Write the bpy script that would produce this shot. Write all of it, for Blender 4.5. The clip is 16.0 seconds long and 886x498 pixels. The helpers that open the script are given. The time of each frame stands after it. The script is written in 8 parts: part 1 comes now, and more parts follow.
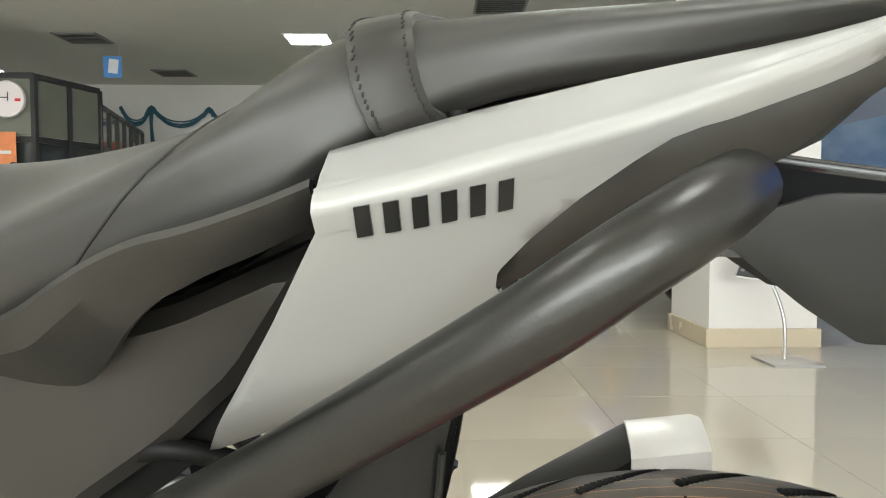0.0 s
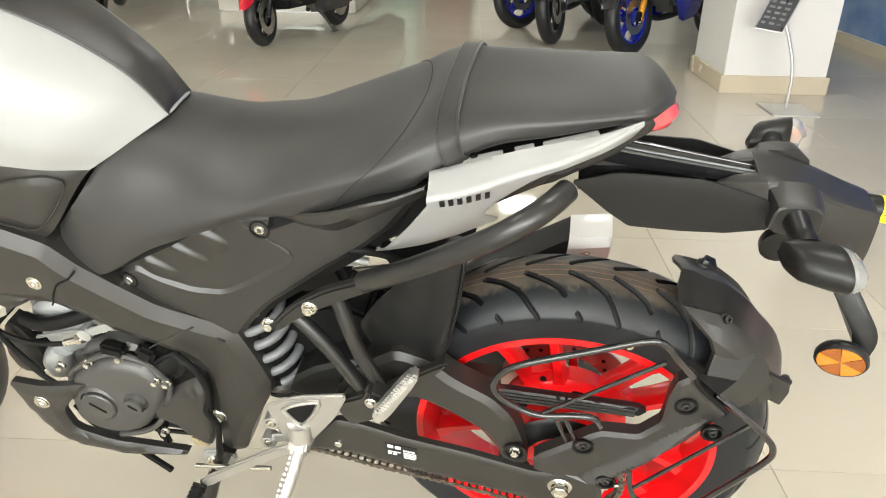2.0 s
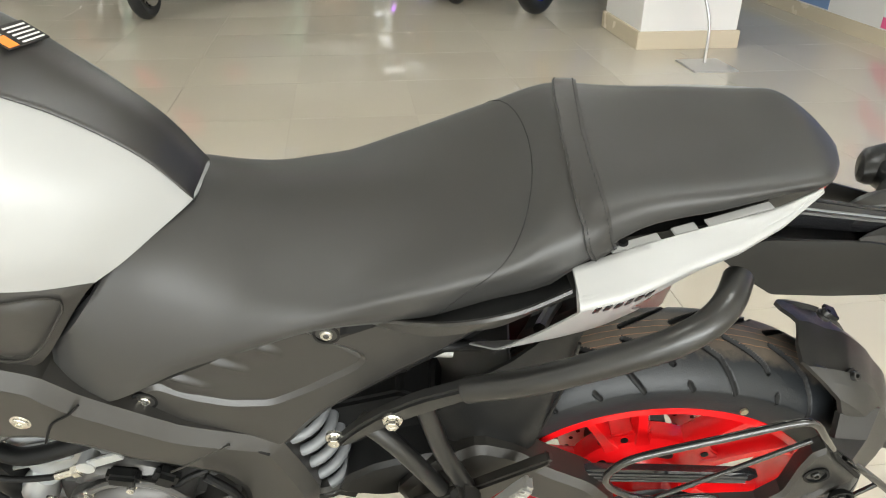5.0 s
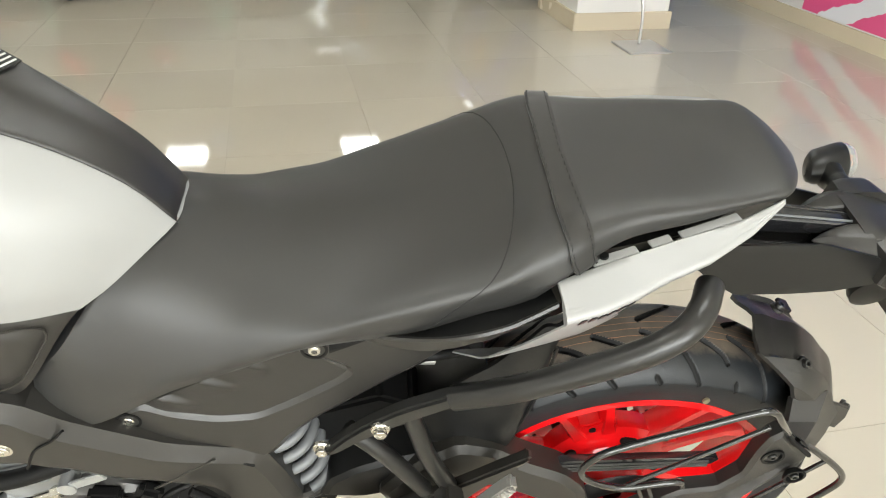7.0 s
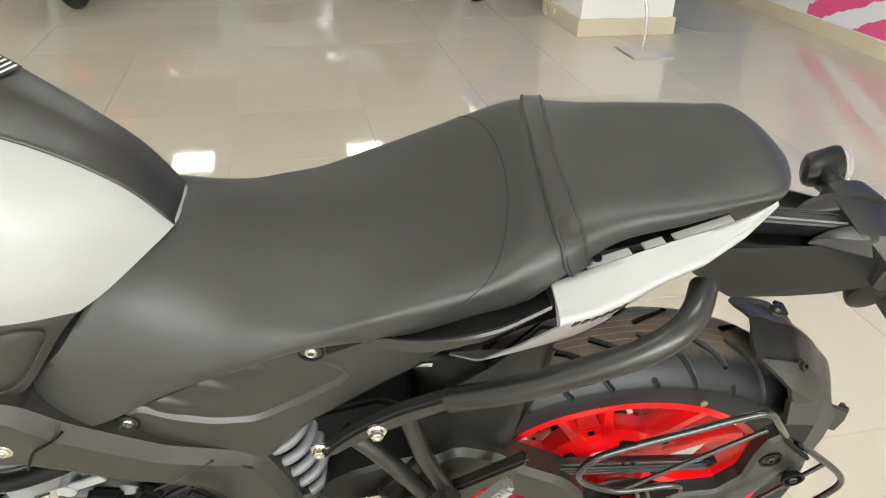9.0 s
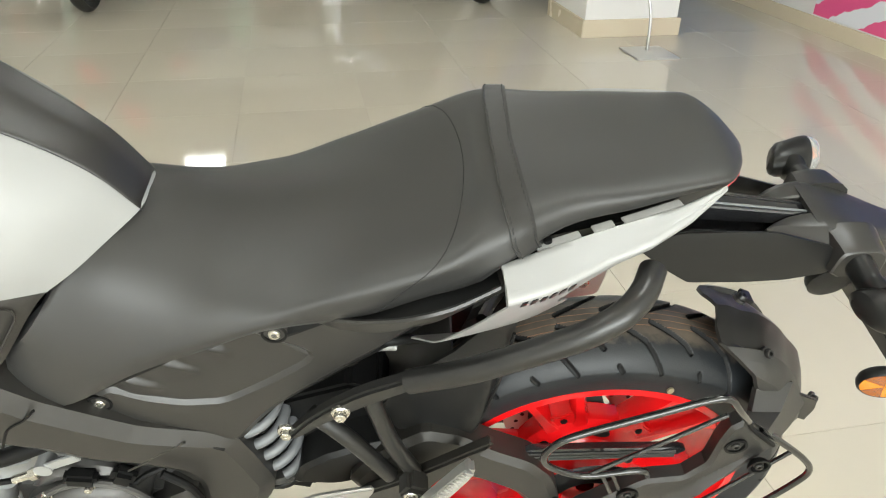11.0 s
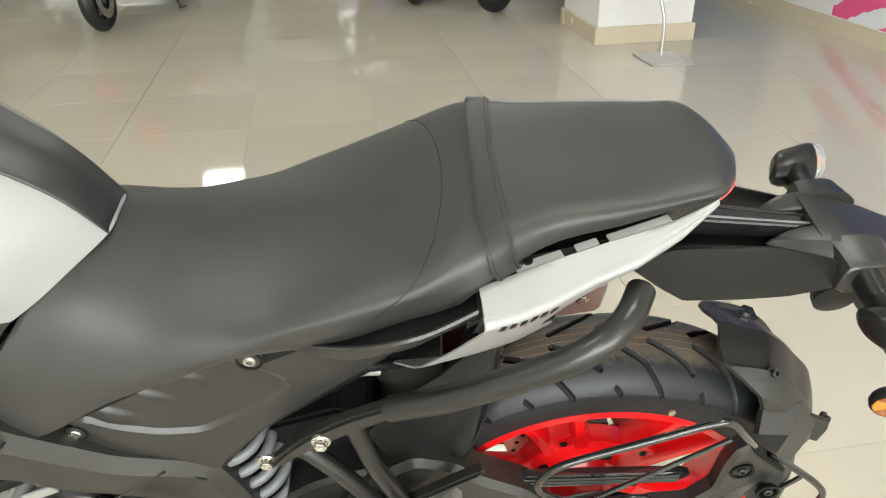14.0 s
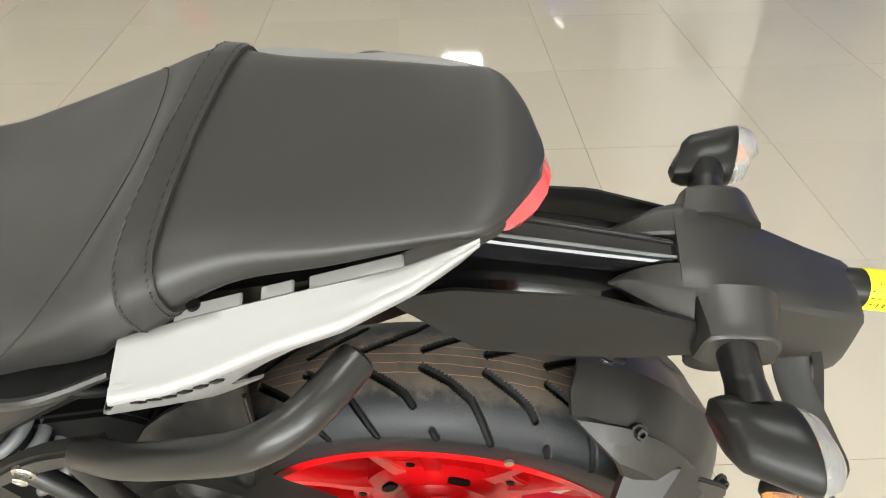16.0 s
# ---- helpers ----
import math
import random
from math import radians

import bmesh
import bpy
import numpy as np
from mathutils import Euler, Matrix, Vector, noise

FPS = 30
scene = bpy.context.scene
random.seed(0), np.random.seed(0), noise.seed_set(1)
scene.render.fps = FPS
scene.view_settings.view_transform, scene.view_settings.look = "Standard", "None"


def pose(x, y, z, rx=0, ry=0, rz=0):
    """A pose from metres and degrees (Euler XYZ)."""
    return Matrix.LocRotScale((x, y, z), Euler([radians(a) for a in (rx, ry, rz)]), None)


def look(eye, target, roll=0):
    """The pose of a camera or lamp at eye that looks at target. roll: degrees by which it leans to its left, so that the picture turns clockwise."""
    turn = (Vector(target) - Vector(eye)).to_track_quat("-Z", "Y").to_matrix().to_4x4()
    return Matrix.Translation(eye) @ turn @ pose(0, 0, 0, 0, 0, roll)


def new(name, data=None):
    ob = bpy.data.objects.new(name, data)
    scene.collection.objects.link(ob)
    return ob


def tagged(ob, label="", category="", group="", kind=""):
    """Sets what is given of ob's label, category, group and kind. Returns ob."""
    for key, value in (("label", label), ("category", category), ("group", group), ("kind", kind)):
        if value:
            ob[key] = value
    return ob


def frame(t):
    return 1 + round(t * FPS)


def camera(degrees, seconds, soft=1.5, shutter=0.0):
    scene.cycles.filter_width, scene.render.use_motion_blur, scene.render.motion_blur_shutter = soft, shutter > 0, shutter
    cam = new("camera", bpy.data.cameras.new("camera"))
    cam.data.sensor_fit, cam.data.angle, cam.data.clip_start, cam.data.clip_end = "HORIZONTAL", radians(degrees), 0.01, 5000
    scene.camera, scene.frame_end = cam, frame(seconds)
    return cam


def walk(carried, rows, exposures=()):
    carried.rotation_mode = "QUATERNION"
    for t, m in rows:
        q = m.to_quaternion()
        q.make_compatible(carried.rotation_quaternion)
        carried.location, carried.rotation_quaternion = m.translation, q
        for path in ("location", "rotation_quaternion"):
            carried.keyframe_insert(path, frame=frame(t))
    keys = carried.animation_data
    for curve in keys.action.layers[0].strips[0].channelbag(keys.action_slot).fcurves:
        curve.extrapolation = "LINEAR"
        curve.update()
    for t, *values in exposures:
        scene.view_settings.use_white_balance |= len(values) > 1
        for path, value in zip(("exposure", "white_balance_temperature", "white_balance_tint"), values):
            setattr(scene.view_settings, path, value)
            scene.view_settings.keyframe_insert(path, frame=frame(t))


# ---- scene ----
cam = camera(62.3, 16.0, soft=1.1)
PATH = [
    (0, (0.244, 0.324, 0.802), (0.266, 2.322, 0.705), 0.0),
    (0.2, (0.256, 0.304, 0.822), (0.285, 2.295, 0.639), 0.6),
    (0.4, (0.261, 0.278, 0.864), (0.307, 2.254, 0.564), 1.8),
    (0.5, (0.263, 0.265, 0.889), (0.332, 2.234, 0.552), 1.8),
    (0.7, (0.263, 0.224, 0.931), (0.338, 2.168, 0.463), 2.0),
    (1, (0.258, 0.15, 1.007), (0.336, 2.036, 0.348), 2.4),
    (1.5, (0.242, -0.007, 1.069), (0.317, 1.833, 0.286), 1.0),
    (2, (0.246, -0.168, 1.097), (0.187, 1.638, 0.239), 1.1),
    (2.5, (0.203, -0.249, 1.104), (0.191, 1.566, 0.265), 1.9),
    (3, (0.081, -0.228, 1.109), (0.291, 1.576, 0.271), 2.3),
    (3.5, (0.027, -0.176, 1.103), (0.274, 1.626, 0.27), 1.1),
    (4, (0.04, -0.052, 1.103), (0.233, 1.748, 0.252), 1.1),
    (4.2, (0.043, -0.005, 1.111), (0.212, 1.784, 0.235), 0.8),
    (6.3, (-0.035, 0.082, 1.19), (0.339, 1.761, 0.168), 1.0),
    (6.5, (-0.035, 0.076, 1.192), (0.346, 1.757, 0.177), 1.4),
    (7, (-0.03, 0.07, 1.195), (0.359, 1.748, 0.179), 1.7),
    (7.5, (-0.013, 0.076, 1.195), (0.378, 1.762, 0.192), 0.9),
    (8, (-0.01, 0.07, 1.195), (0.37, 1.761, 0.197), 1.1),
    (8.5, (-0.017, 0.062, 1.195), (0.363, 1.752, 0.196), 1.3),
    (9, (-0.02, 0.061, 1.195), (0.353, 1.751, 0.193), 1.3),
    (11.3, (0.041, 0.016, 1.187), (0.367, 1.723, 0.196), 0.5),
    (11.5, (0.046, 0.01, 1.188), (0.357, 1.726, 0.208), 0.1),
    (12, (0.049, -0.007, 1.189), (0.329, 1.716, 0.211), 0.3),
    (12.5, (0.059, -0.018, 1.192), (0.33, 1.708, 0.219), 0.7),
    (13, (0.067, -0.035, 1.191), (0.323, 1.701, 0.23), 0.4),
    (13.5, (0.074, -0.019, 1.189), (0.305, 1.721, 0.231), 0.2),
    (14, (0.081, 0.052, 1.18), (0.365, 1.778, 0.208), -1.0),
    (14.5, (0.095, 0.129, 1.179), (0.464, 1.814, 0.165), -0.2),
    (15, (0.134, 0.173, 1.172), (0.531, 1.803, 0.084), 0.6),
    (15.5, (0.289, 0.214, 1.175), (0.486, 1.843, 0.032), 0.2),
    (16, (0.402, 0.255, 1.153), (0.455, 1.851, -0.053), -0.6),
]
EXPOSURES = [(0.0, 1.02, 6600, 9), (0.5, 1.02, 6600, 9), (1.0, 1.19, 6650, 10), (1.5, 1.25, 6650, 11), (2.5, 1.15, 6650, 12), (4.2, 1.13, 6550, 11), (9.2, 1.10, 6600, 11), (11.3, 1.10, 6500, 8), (12.5, 1.10, 6500, 6), (13.6, 1.10, 6500, 7), (14.6, 1.13, 6650, 12), (16.0, 1.13, 6600, 12)]
walk(cam, [(t, look(eye, target, roll)) for t, eye, target, roll in PATH], EXPOSURES)

# ---- light: daylight through the shop front, ceiling panels ----
world = bpy.data.worlds.new("world")
scene.world = world
world.use_nodes = True
wn = world.node_tree.nodes
sky = wn.new("ShaderNodeTexSky")
sky.sky_type, sky.sun_disc = "NISHITA", False
sky.sun_elevation, sky.sun_rotation = radians(48), radians(200)
wn["Background"].inputs["Strength"].default_value = 0.05
world.node_tree.links.new(sky.outputs[0], wn["Background"].inputs["Color"])

PANEL_POWER = 9.5      # strength of the ceiling panels
FRONT_POWER = 370.0    # daylight through the shop front, watts


def area(name, m, sx, sy, power, color):
    d = bpy.data.lights.new(name, "AREA")
    d.shape, d.size, d.size_y, d.energy, d.color = "RECTANGLE", sx, sy, power, color
    ob = new(name, d)
    ob.matrix_world = m
    return ob


area("shop_front_daylight", look((-0.8, -5.35, 1.75), (-0.8, 2, 1.2)), 8.4, 2.3, FRONT_POWER, (0.96, 1.0, 0.97))

# ---- materials ----
def material(name, color, rough=0.5, metal=0.0, grain=0.0, scale=60.0, vary=0.12, vary_scale=4.0, coat=0.0, rough_vary=0.08, spec=0.5, emit=0.0, transmission=0.0, cells=False, sheen=0.0):
    """A node material: colour varied at two scales, roughness varied, fine relief."""
    m = bpy.data.materials.new(name)
    m.use_nodes = True
    nt = m.node_tree
    n, link = nt.nodes, nt.links.new
    b = n["Principled BSDF"]
    co = n.new("ShaderNodeTexCoord")
    big = n.new("ShaderNodeTexNoise")
    big.inputs["Scale"].default_value, big.inputs["Detail"].default_value = vary_scale, 4
    link(co.outputs["Object"], big.inputs["Vector"])
    fine = n.new("ShaderNodeTexVoronoi" if cells else "ShaderNodeTexNoise")
    fine.inputs["Scale"].default_value = scale
    link(co.outputs["Object"], fine.inputs["Vector"])
    mix = n.new("ShaderNodeMix")
    mix.data_type = "RGBA"
    c = Vector(color[:3])
    mix.inputs[6].default_value = (*(c * (1 - vary)), 1)
    mix.inputs[7].default_value = (*(c * (1 + vary)), 1)
    link(big.outputs[0], mix.inputs[0])
    link(mix.outputs[2], b.inputs["Base Color"])
    ramp = n.new("ShaderNodeMapRange")
    ramp.inputs["To Min"].default_value, ramp.inputs["To Max"].default_value = max(0.02, rough - rough_vary), min(1, rough + rough_vary)
    link(big.outputs[0], ramp.inputs["Value"])
    link(ramp.outputs[0], b.inputs["Roughness"])
    if grain:
        bump = n.new("ShaderNodeBump")
        bump.inputs["Strength"].default_value, bump.inputs["Distance"].default_value = grain, 0.002
        link(fine.outputs[0], bump.inputs["Height"])
        link(bump.outputs[0], b.inputs["Normal"])
    b.inputs["Metallic"].default_value = metal
    b.inputs["Coat Weight"].default_value = coat
    b.inputs["Coat Roughness"].default_value = 0.08
    b.inputs["Specular IOR Level"].default_value = spec
    b.inputs["Sheen Weight"].default_value, b.inputs["Sheen Roughness"].default_value = sheen, 0.35
    b.inputs["Transmission Weight"].default_value = transmission
    if emit:
        b.inputs["Emission Color"].default_value = (*color[:3], 1)
        b.inputs["Emission Strength"].default_value = emit
    return m


LEATHER = material("seat_leather", (0.0205, 0.020, 0.0188), 0.46, grain=0.05, scale=2600, cells=True, vary=0.10, vary_scale=3, rough_vary=0.04, spec=0.55, sheen=0.05)
LEATHER_STRAP = material("strap_leather", (0.024, 0.0228, 0.021), 0.44, grain=0.06, scale=2200, cells=True, vary=0.08, spec=0.32, sheen=0.10)
THREAD = material("black_thread", (0.012, 0.012, 0.012), 0.8)
PLASTIC = material("textured_black_plastic", (0.017, 0.016, 0.0146), 0.36, grain=0.10, scale=1400, vary=0.10, vary_scale=5, spec=0.60)
PLASTIC_SMOOTH = material("satin_black_plastic", (0.009, 0.009, 0.0088), 0.32, grain=0.03, scale=900, vary=0.08, spec=0.30)
GLOSS_BLACK = material("gloss_black_plastic", (0.012, 0.012, 0.013), 0.12, vary=0.1, coat=0.5, rough_vary=0.03)
# rubber of hoses and cables, also painted as shade in gaps and recesses
BLACK = material("black_rubber_and_gap_shade", (0.004, 0.004, 0.004), 0.55, spec=0.2)
FRAME = material("grey_black_frame_paint", (0.026, 0.0243, 0.0215), 0.34, grain=0.04, scale=1200, vary=0.07, metal=0.2, spec=0.55)
STEEL_BLACK = material("black_painted_tube", (0.011, 0.0107, 0.010), 0.31, grain=0.06, scale=700, vary=0.1, spec=0.55)
ROD = material("gloss_black_rod", (0.012, 0.012, 0.012), 0.16, coat=0.6, rough_vary=0.03)
WHITE = material("satin_silver_white_paint", (0.27, 0.27, 0.265), 0.42, vary=0.03, coat=0.06, metal=0.08, grain=0.02, scale=2500, rough_vary=0.04)
WHITE_TRIM = material("matt_white_panel_paint", (0.285, 0.285, 0.28), 0.42, vary=0.03, grain=0.04, scale=1800, metal=0.1)
RUBBER = material("tyre_rubber", (0.012, 0.0125, 0.0135), 0.44, grain=0.12, scale=500, vary=0.16, vary_scale=14)
RED_RIM = material("gloss_red_rim_paint", (0.72, 0.006, 0.008), 0.24, vary=0.05, coat=0.4)
ALU = material("bead_blasted_aluminium", (0.50, 0.49, 0.47), 0.34, metal=0.85, grain=0.08, scale=1200, vary=0.06)
SILVER_CAP = material("satin_silver_end_cap", (0.62, 0.61, 0.60), 0.36, metal=0.25, vary=0.05, coat=0.2)
STEEL = material("zinc_steel", (0.62, 0.60, 0.54), 0.26, metal=0.95, vary=0.1, vary_scale=60)
GOLD_STEEL = material("passivated_steel", (0.66, 0.58, 0.40), 0.3, metal=0.9, vary=0.15, vary_scale=60)
CHROME = material("polished_steel", (0.75, 0.75, 0.75), 0.12, metal=1.0, vary=0.04)
SPRING = material("grey_spring_paint", (0.13, 0.135, 0.14), 0.42, metal=0.1, vary=0.06)
ENGINE = material("dark_cast_engine_cover", (0.075, 0.073, 0.070), 0.42, metal=0.45, grain=0.14, scale=700, vary=0.12, vary_scale=12)
ENGINE_ALU = material("cast_aluminium_cylinder", (0.42, 0.43, 0.43), 0.45, metal=0.7, grain=0.25, scale=420, vary=0.15, vary_scale=18)
DISC = material("brake_disc_steel", (0.50, 0.48, 0.45), 0.30, metal=1.0, vary=0.08, vary_scale=30)
CHAIN_MAT = material("oiled_chain_steel", (0.20, 0.18, 0.15), 0.34, metal=0.9, vary=0.25, vary_scale=90)
RED_LENS = material("red_tail_lens", (0.78, 0.075, 0.08), 0.14, coat=0.5, vary=0.05)
AMBER_DEEP = material("deep_amber_reflector", (0.30, 0.075, 0.003), 0.16, grain=0.7, scale=420, cells=True, coat=0.6, vary=0.1)
AMBER = material("amber_reflector", (0.62, 0.21, 0.008), 0.16, grain=0.7, scale=420, cells=True, coat=0.6, vary=0.1)
CLEAR = material("clear_lens", (0.70, 0.70, 0.69), 0.08, vary=0.05, coat=0.6, transmission=0.75, grain=0.35, scale=260, cells=True)
YELLOW = material("yellow_sticker", (0.80, 0.74, 0.02), 0.42, vary=0.04)
INK = material("black_ink", (0.010, 0.010, 0.010), 0.35)
LABEL_WHITE = material("label_white", (0.72, 0.72, 0.70), 0.45)
ORANGE = material("orange_label", (0.80, 0.22, 0.03), 0.45)


def dusty_tyre():
    """Tyre rubber with a dusty brown crown and thin orange mould lines."""
    m = material("dusty_tyre_rubber", (0.0135, 0.0152, 0.0172), 0.40, grain=0.12, scale=500, vary=0.16, vary_scale=14, spec=0.32)
    nt = m.node_tree
    n, link = nt.nodes, nt.links.new
    b = n["Principled BSDF"]
    co = n.new("ShaderNodeTexCoord")
    sep = n.new("ShaderNodeSeparateXYZ")
    link(co.outputs["Object"], sep.inputs[0])
    ab = n.new("ShaderNodeMath")
    ab.operation = "ABSOLUTE"
    link(sep.outputs[1], ab.inputs[0])
    noise = n.new("ShaderNodeTexNoise")
    noise.inputs["Scale"].default_value, noise.inputs["Detail"].default_value = 90, 9
    link(co.outputs["Object"], noise.inputs["Vector"])
    wob = n.new("ShaderNodeMath")
    wob.operation = "MULTIPLY_ADD"
    link(noise.outputs[0], wob.inputs[0])
    wob.inputs[1].default_value = 0.030
    link(ab.outputs[0], wob.inputs[2])
    rng = n.new("ShaderNodeMapRange")
    rng.inputs["From Min"].default_value, rng.inputs["From Max"].default_value = 0.054, 0.044
    rng.inputs["To Max"].default_value = 0.75
    link(wob.outputs[0], rng.inputs["Value"])
    speck = n.new("ShaderNodeMath")
    speck.operation = "MULTIPLY"
    link(rng.outputs[0], speck.inputs[0])
    n2 = n.new("ShaderNodeTexNoise")
    n2.inputs["Scale"].default_value, n2.inputs["Detail"].default_value = 34, 6
    link(co.outputs["Object"], n2.inputs["Vector"])
    link(n2.outputs[0], speck.inputs[1])
    mix = n.new("ShaderNodeMix")
    mix.data_type = "RGBA"
    link(speck.outputs[0], mix.inputs[0])
    link(b.inputs["Base Color"].links[0].from_socket, mix.inputs[6])
    mix.inputs[7].default_value = (0.17, 0.135, 0.10, 1)
    wave = n.new("ShaderNodeTexWave")
    wave.bands_direction = "Y"
    wave.inputs["Scale"].default_value, wave.inputs["Distortion"].default_value, wave.inputs["Detail Scale"].default_value = 30, 0.7, 3
    link(co.outputs["Object"], wave.inputs["Vector"])
    line = n.new("ShaderNodeMapRange")
    line.inputs["From Min"].default_value, line.inputs["From Max"].default_value = 0.984, 0.998
    link(wave.outputs[0], line.inputs["Value"])
    near_c = n.new("ShaderNodeMapRange")
    near_c.inputs["From Min"].default_value, near_c.inputs["From Max"].default_value = 0.024, 0.018
    near_c.inputs["To Max"].default_value = 0.8
    link(ab.outputs[0], near_c.inputs["Value"])
    amt = n.new("ShaderNodeMath")
    amt.operation = "MULTIPLY"
    link(line.outputs[0], amt.inputs[0])
    link(near_c.outputs[0], amt.inputs[1])
    mix2 = n.new("ShaderNodeMix")
    mix2.data_type = "RGBA"
    link(amt.outputs[0], mix2.inputs[0])
    link(mix.outputs[2], mix2.inputs[6])
    mix2.inputs[7].default_value = (0.42, 0.20, 0.10, 1)
    link(mix2.outputs[2], b.inputs["Base Color"])
    return m


DUSTY_RUBBER = dusty_tyre()

# ---- mesh helpers ----
from mathutils.geometry import delaunay_2d_cdt


def spline(pts, n=8, closed=False):
    """Points on a Catmull-Rom curve through pts."""
    p = np.array(pts, float)
    k = len(p)
    ext = np.vstack([p[-1], p, p[0], p[1]]) if closed else np.vstack([2 * p[0] - p[1], p, 2 * p[-1] - p[-2]])
    out = []
    for i in range(k if closed else k - 1):
        a, b, c, d = ext[i : i + 4]
        for t in np.arange(n) / n:
            out.append(0.5 * (2 * b + (c - a) * t + (2 * a - 5 * b + 4 * c - d) * t**2 + (3 * b - a - 3 * c + d) * t**3))
    if not closed:
        out.append(p[-1])
    return np.array(out)


def rounded(outline, times=2, cut=0.2):
    """Corners of a closed outline cut round."""
    p = np.array(outline, float)
    for _ in range(times):
        q = np.roll(p, -1, 0)
        p = np.stack([p * (1 - cut) + q * cut, p * cut + q * (1 - cut)], 1).reshape(-1, p.shape[1])
    return p


def bm_from(verts, faces, recalc=True):
    bm = bmesh.new()
    vs = [bm.verts.new([float(c) for c in v]) for v in verts]
    for f in faces:
        try:
            bm.faces.new([vs[i] for i in f])
        except ValueError:
            pass
    if recalc:
        bmesh.ops.recalc_face_normals(bm, faces=bm.faces[:])
    return bm


def merged(*bms):
    out = bmesh.new()
    for b in bms:
        me = bpy.data.meshes.new("tmp")
        b.to_mesh(me)
        b.free()
        out.from_mesh(me)
        bpy.data.meshes.remove(me)
    return out


def part(name, bm, mat, parent=None, label="", smooth=True, angle=40):
    """Links a bmesh as one mesh object, under a thing or a part if one is given."""
    me = bpy.data.meshes.new(name)
    for e in bm.edges:
        if len(e.link_faces) == 2 and e.calc_face_angle(0) > radians(angle):
            e.smooth = False
    for f in bm.faces:
        f.smooth = smooth
    bm.to_mesh(me)
    bm.free()
    me.materials.append(mat)
    ob = new(name, me)
    ob.parent = parent
    if label:
        tagged(ob, label)
    return ob


def shell(outline, y, depth=0.02, r=0.012, bulge=0.006, step=0.014, times=2, cut=0.2, side=-1, crisp=False):
    """A moulded panel: outline in x and z, its outer face at side * |y| (a number or a function of x, z), edges rounded over r."""
    o = rounded(outline, times, cut) if times else np.array(outline, float)
    nxt = np.roll(o, -1, 0)
    lo, hi = o.min(0), o.max(0)
    gx, gz = np.meshgrid(np.arange(lo[0] + step / 2, hi[0], step), np.arange(lo[1] + step / 2, hi[1], step))
    g = np.stack([gx.ravel(), gz.ravel()], 1)

    def away(p):
        d = nxt - o
        t = (((p[:, None] - o) * d).sum(-1) / ((d**2).sum(-1) + 1e-12)).clip(0, 1)
        return np.linalg.norm(p[:, None] - (o + t[..., None] * d), axis=-1).min(1)

    inside = np.zeros(len(g), bool)
    for a, b in zip(o, nxt):
        cross = (a[1] > g[:, 1]) != (b[1] > g[:, 1])
        inside ^= cross & (g[:, 0] < (b[0] - a[0]) * (g[:, 1] - a[1]) / (b[1] - a[1] + 1e-12) + a[0])
    g = g[inside]
    rings = [g[away(g) > step * 0.45]] if len(g) else []
    if crisp and len(g):
        # points along the chamfer's inner edge keep it sharp, none lie within it
        d = nxt - o
        nrm = np.stack([-d[:, 1], d[:, 0]], 1) / (np.linalg.norm(d, axis=1)[:, None] + 1e-12)
        turn_sign = 1 if (o[:, 0] * nxt[:, 1] - nxt[:, 0] * o[:, 1]).sum() > 0 else -1
        line = []
        for a, b, q in zip(o, nxt, nrm):
            m = max(2, int(np.linalg.norm(b - a) / (step * 0.6)))
            line += [a + (b - a) * f + q * turn_sign * r for f in np.arange(m + 1) / m]
        line = np.array(line)
        line = line[away(line) > r * 0.985]
        thin = []
        for q in line:
            if all(abs(q[0] - w[0]) + abs(q[1] - w[1]) > step * 0.3 for w in thin):
                thin.append(q)
        rings = [g[away(g) > r + step * 0.4], np.array(thin).reshape(-1, 2)]
    pts = np.vstack([o, *rings])
    n = len(o)
    vs, _, fs, *_ = delaunay_2d_cdt([Vector(p) for p in pts], [(i, (i + 1) % n) for i in range(n)], [], 1, 1e-6)
    vs = np.array([tuple(v) for v in vs])
    k = (away(vs) / r).clip(0, 1)
    lift = bulge * (k if crisp else np.sqrt(np.maximum(0, 1 - (1 - k) ** 2)))
    base = np.array([abs(y(*v)) if callable(y) else abs(y) for v in vs])
    front = np.stack([vs[:, 0], side * (base - bulge + lift), vs[:, 1]], 1)
    back = np.stack([vs[:, 0], side * (base - bulge - depth), vs[:, 1]], 1)
    m = len(vs)
    count = {}
    for f in fs:
        for a, b in zip(f, f[1:] + f[:1]):
            count[(min(a, b), max(a, b))] = count.get((min(a, b), max(a, b)), 0) + 1
    faces = [tuple(f) for f in fs] + [tuple(i + m for i in reversed(f)) for f in fs]
    faces += [(a, b, b + m, a + m) for (a, b), c in count.items() if c == 1]
    return bm_from(np.vstack([front, back]), faces)


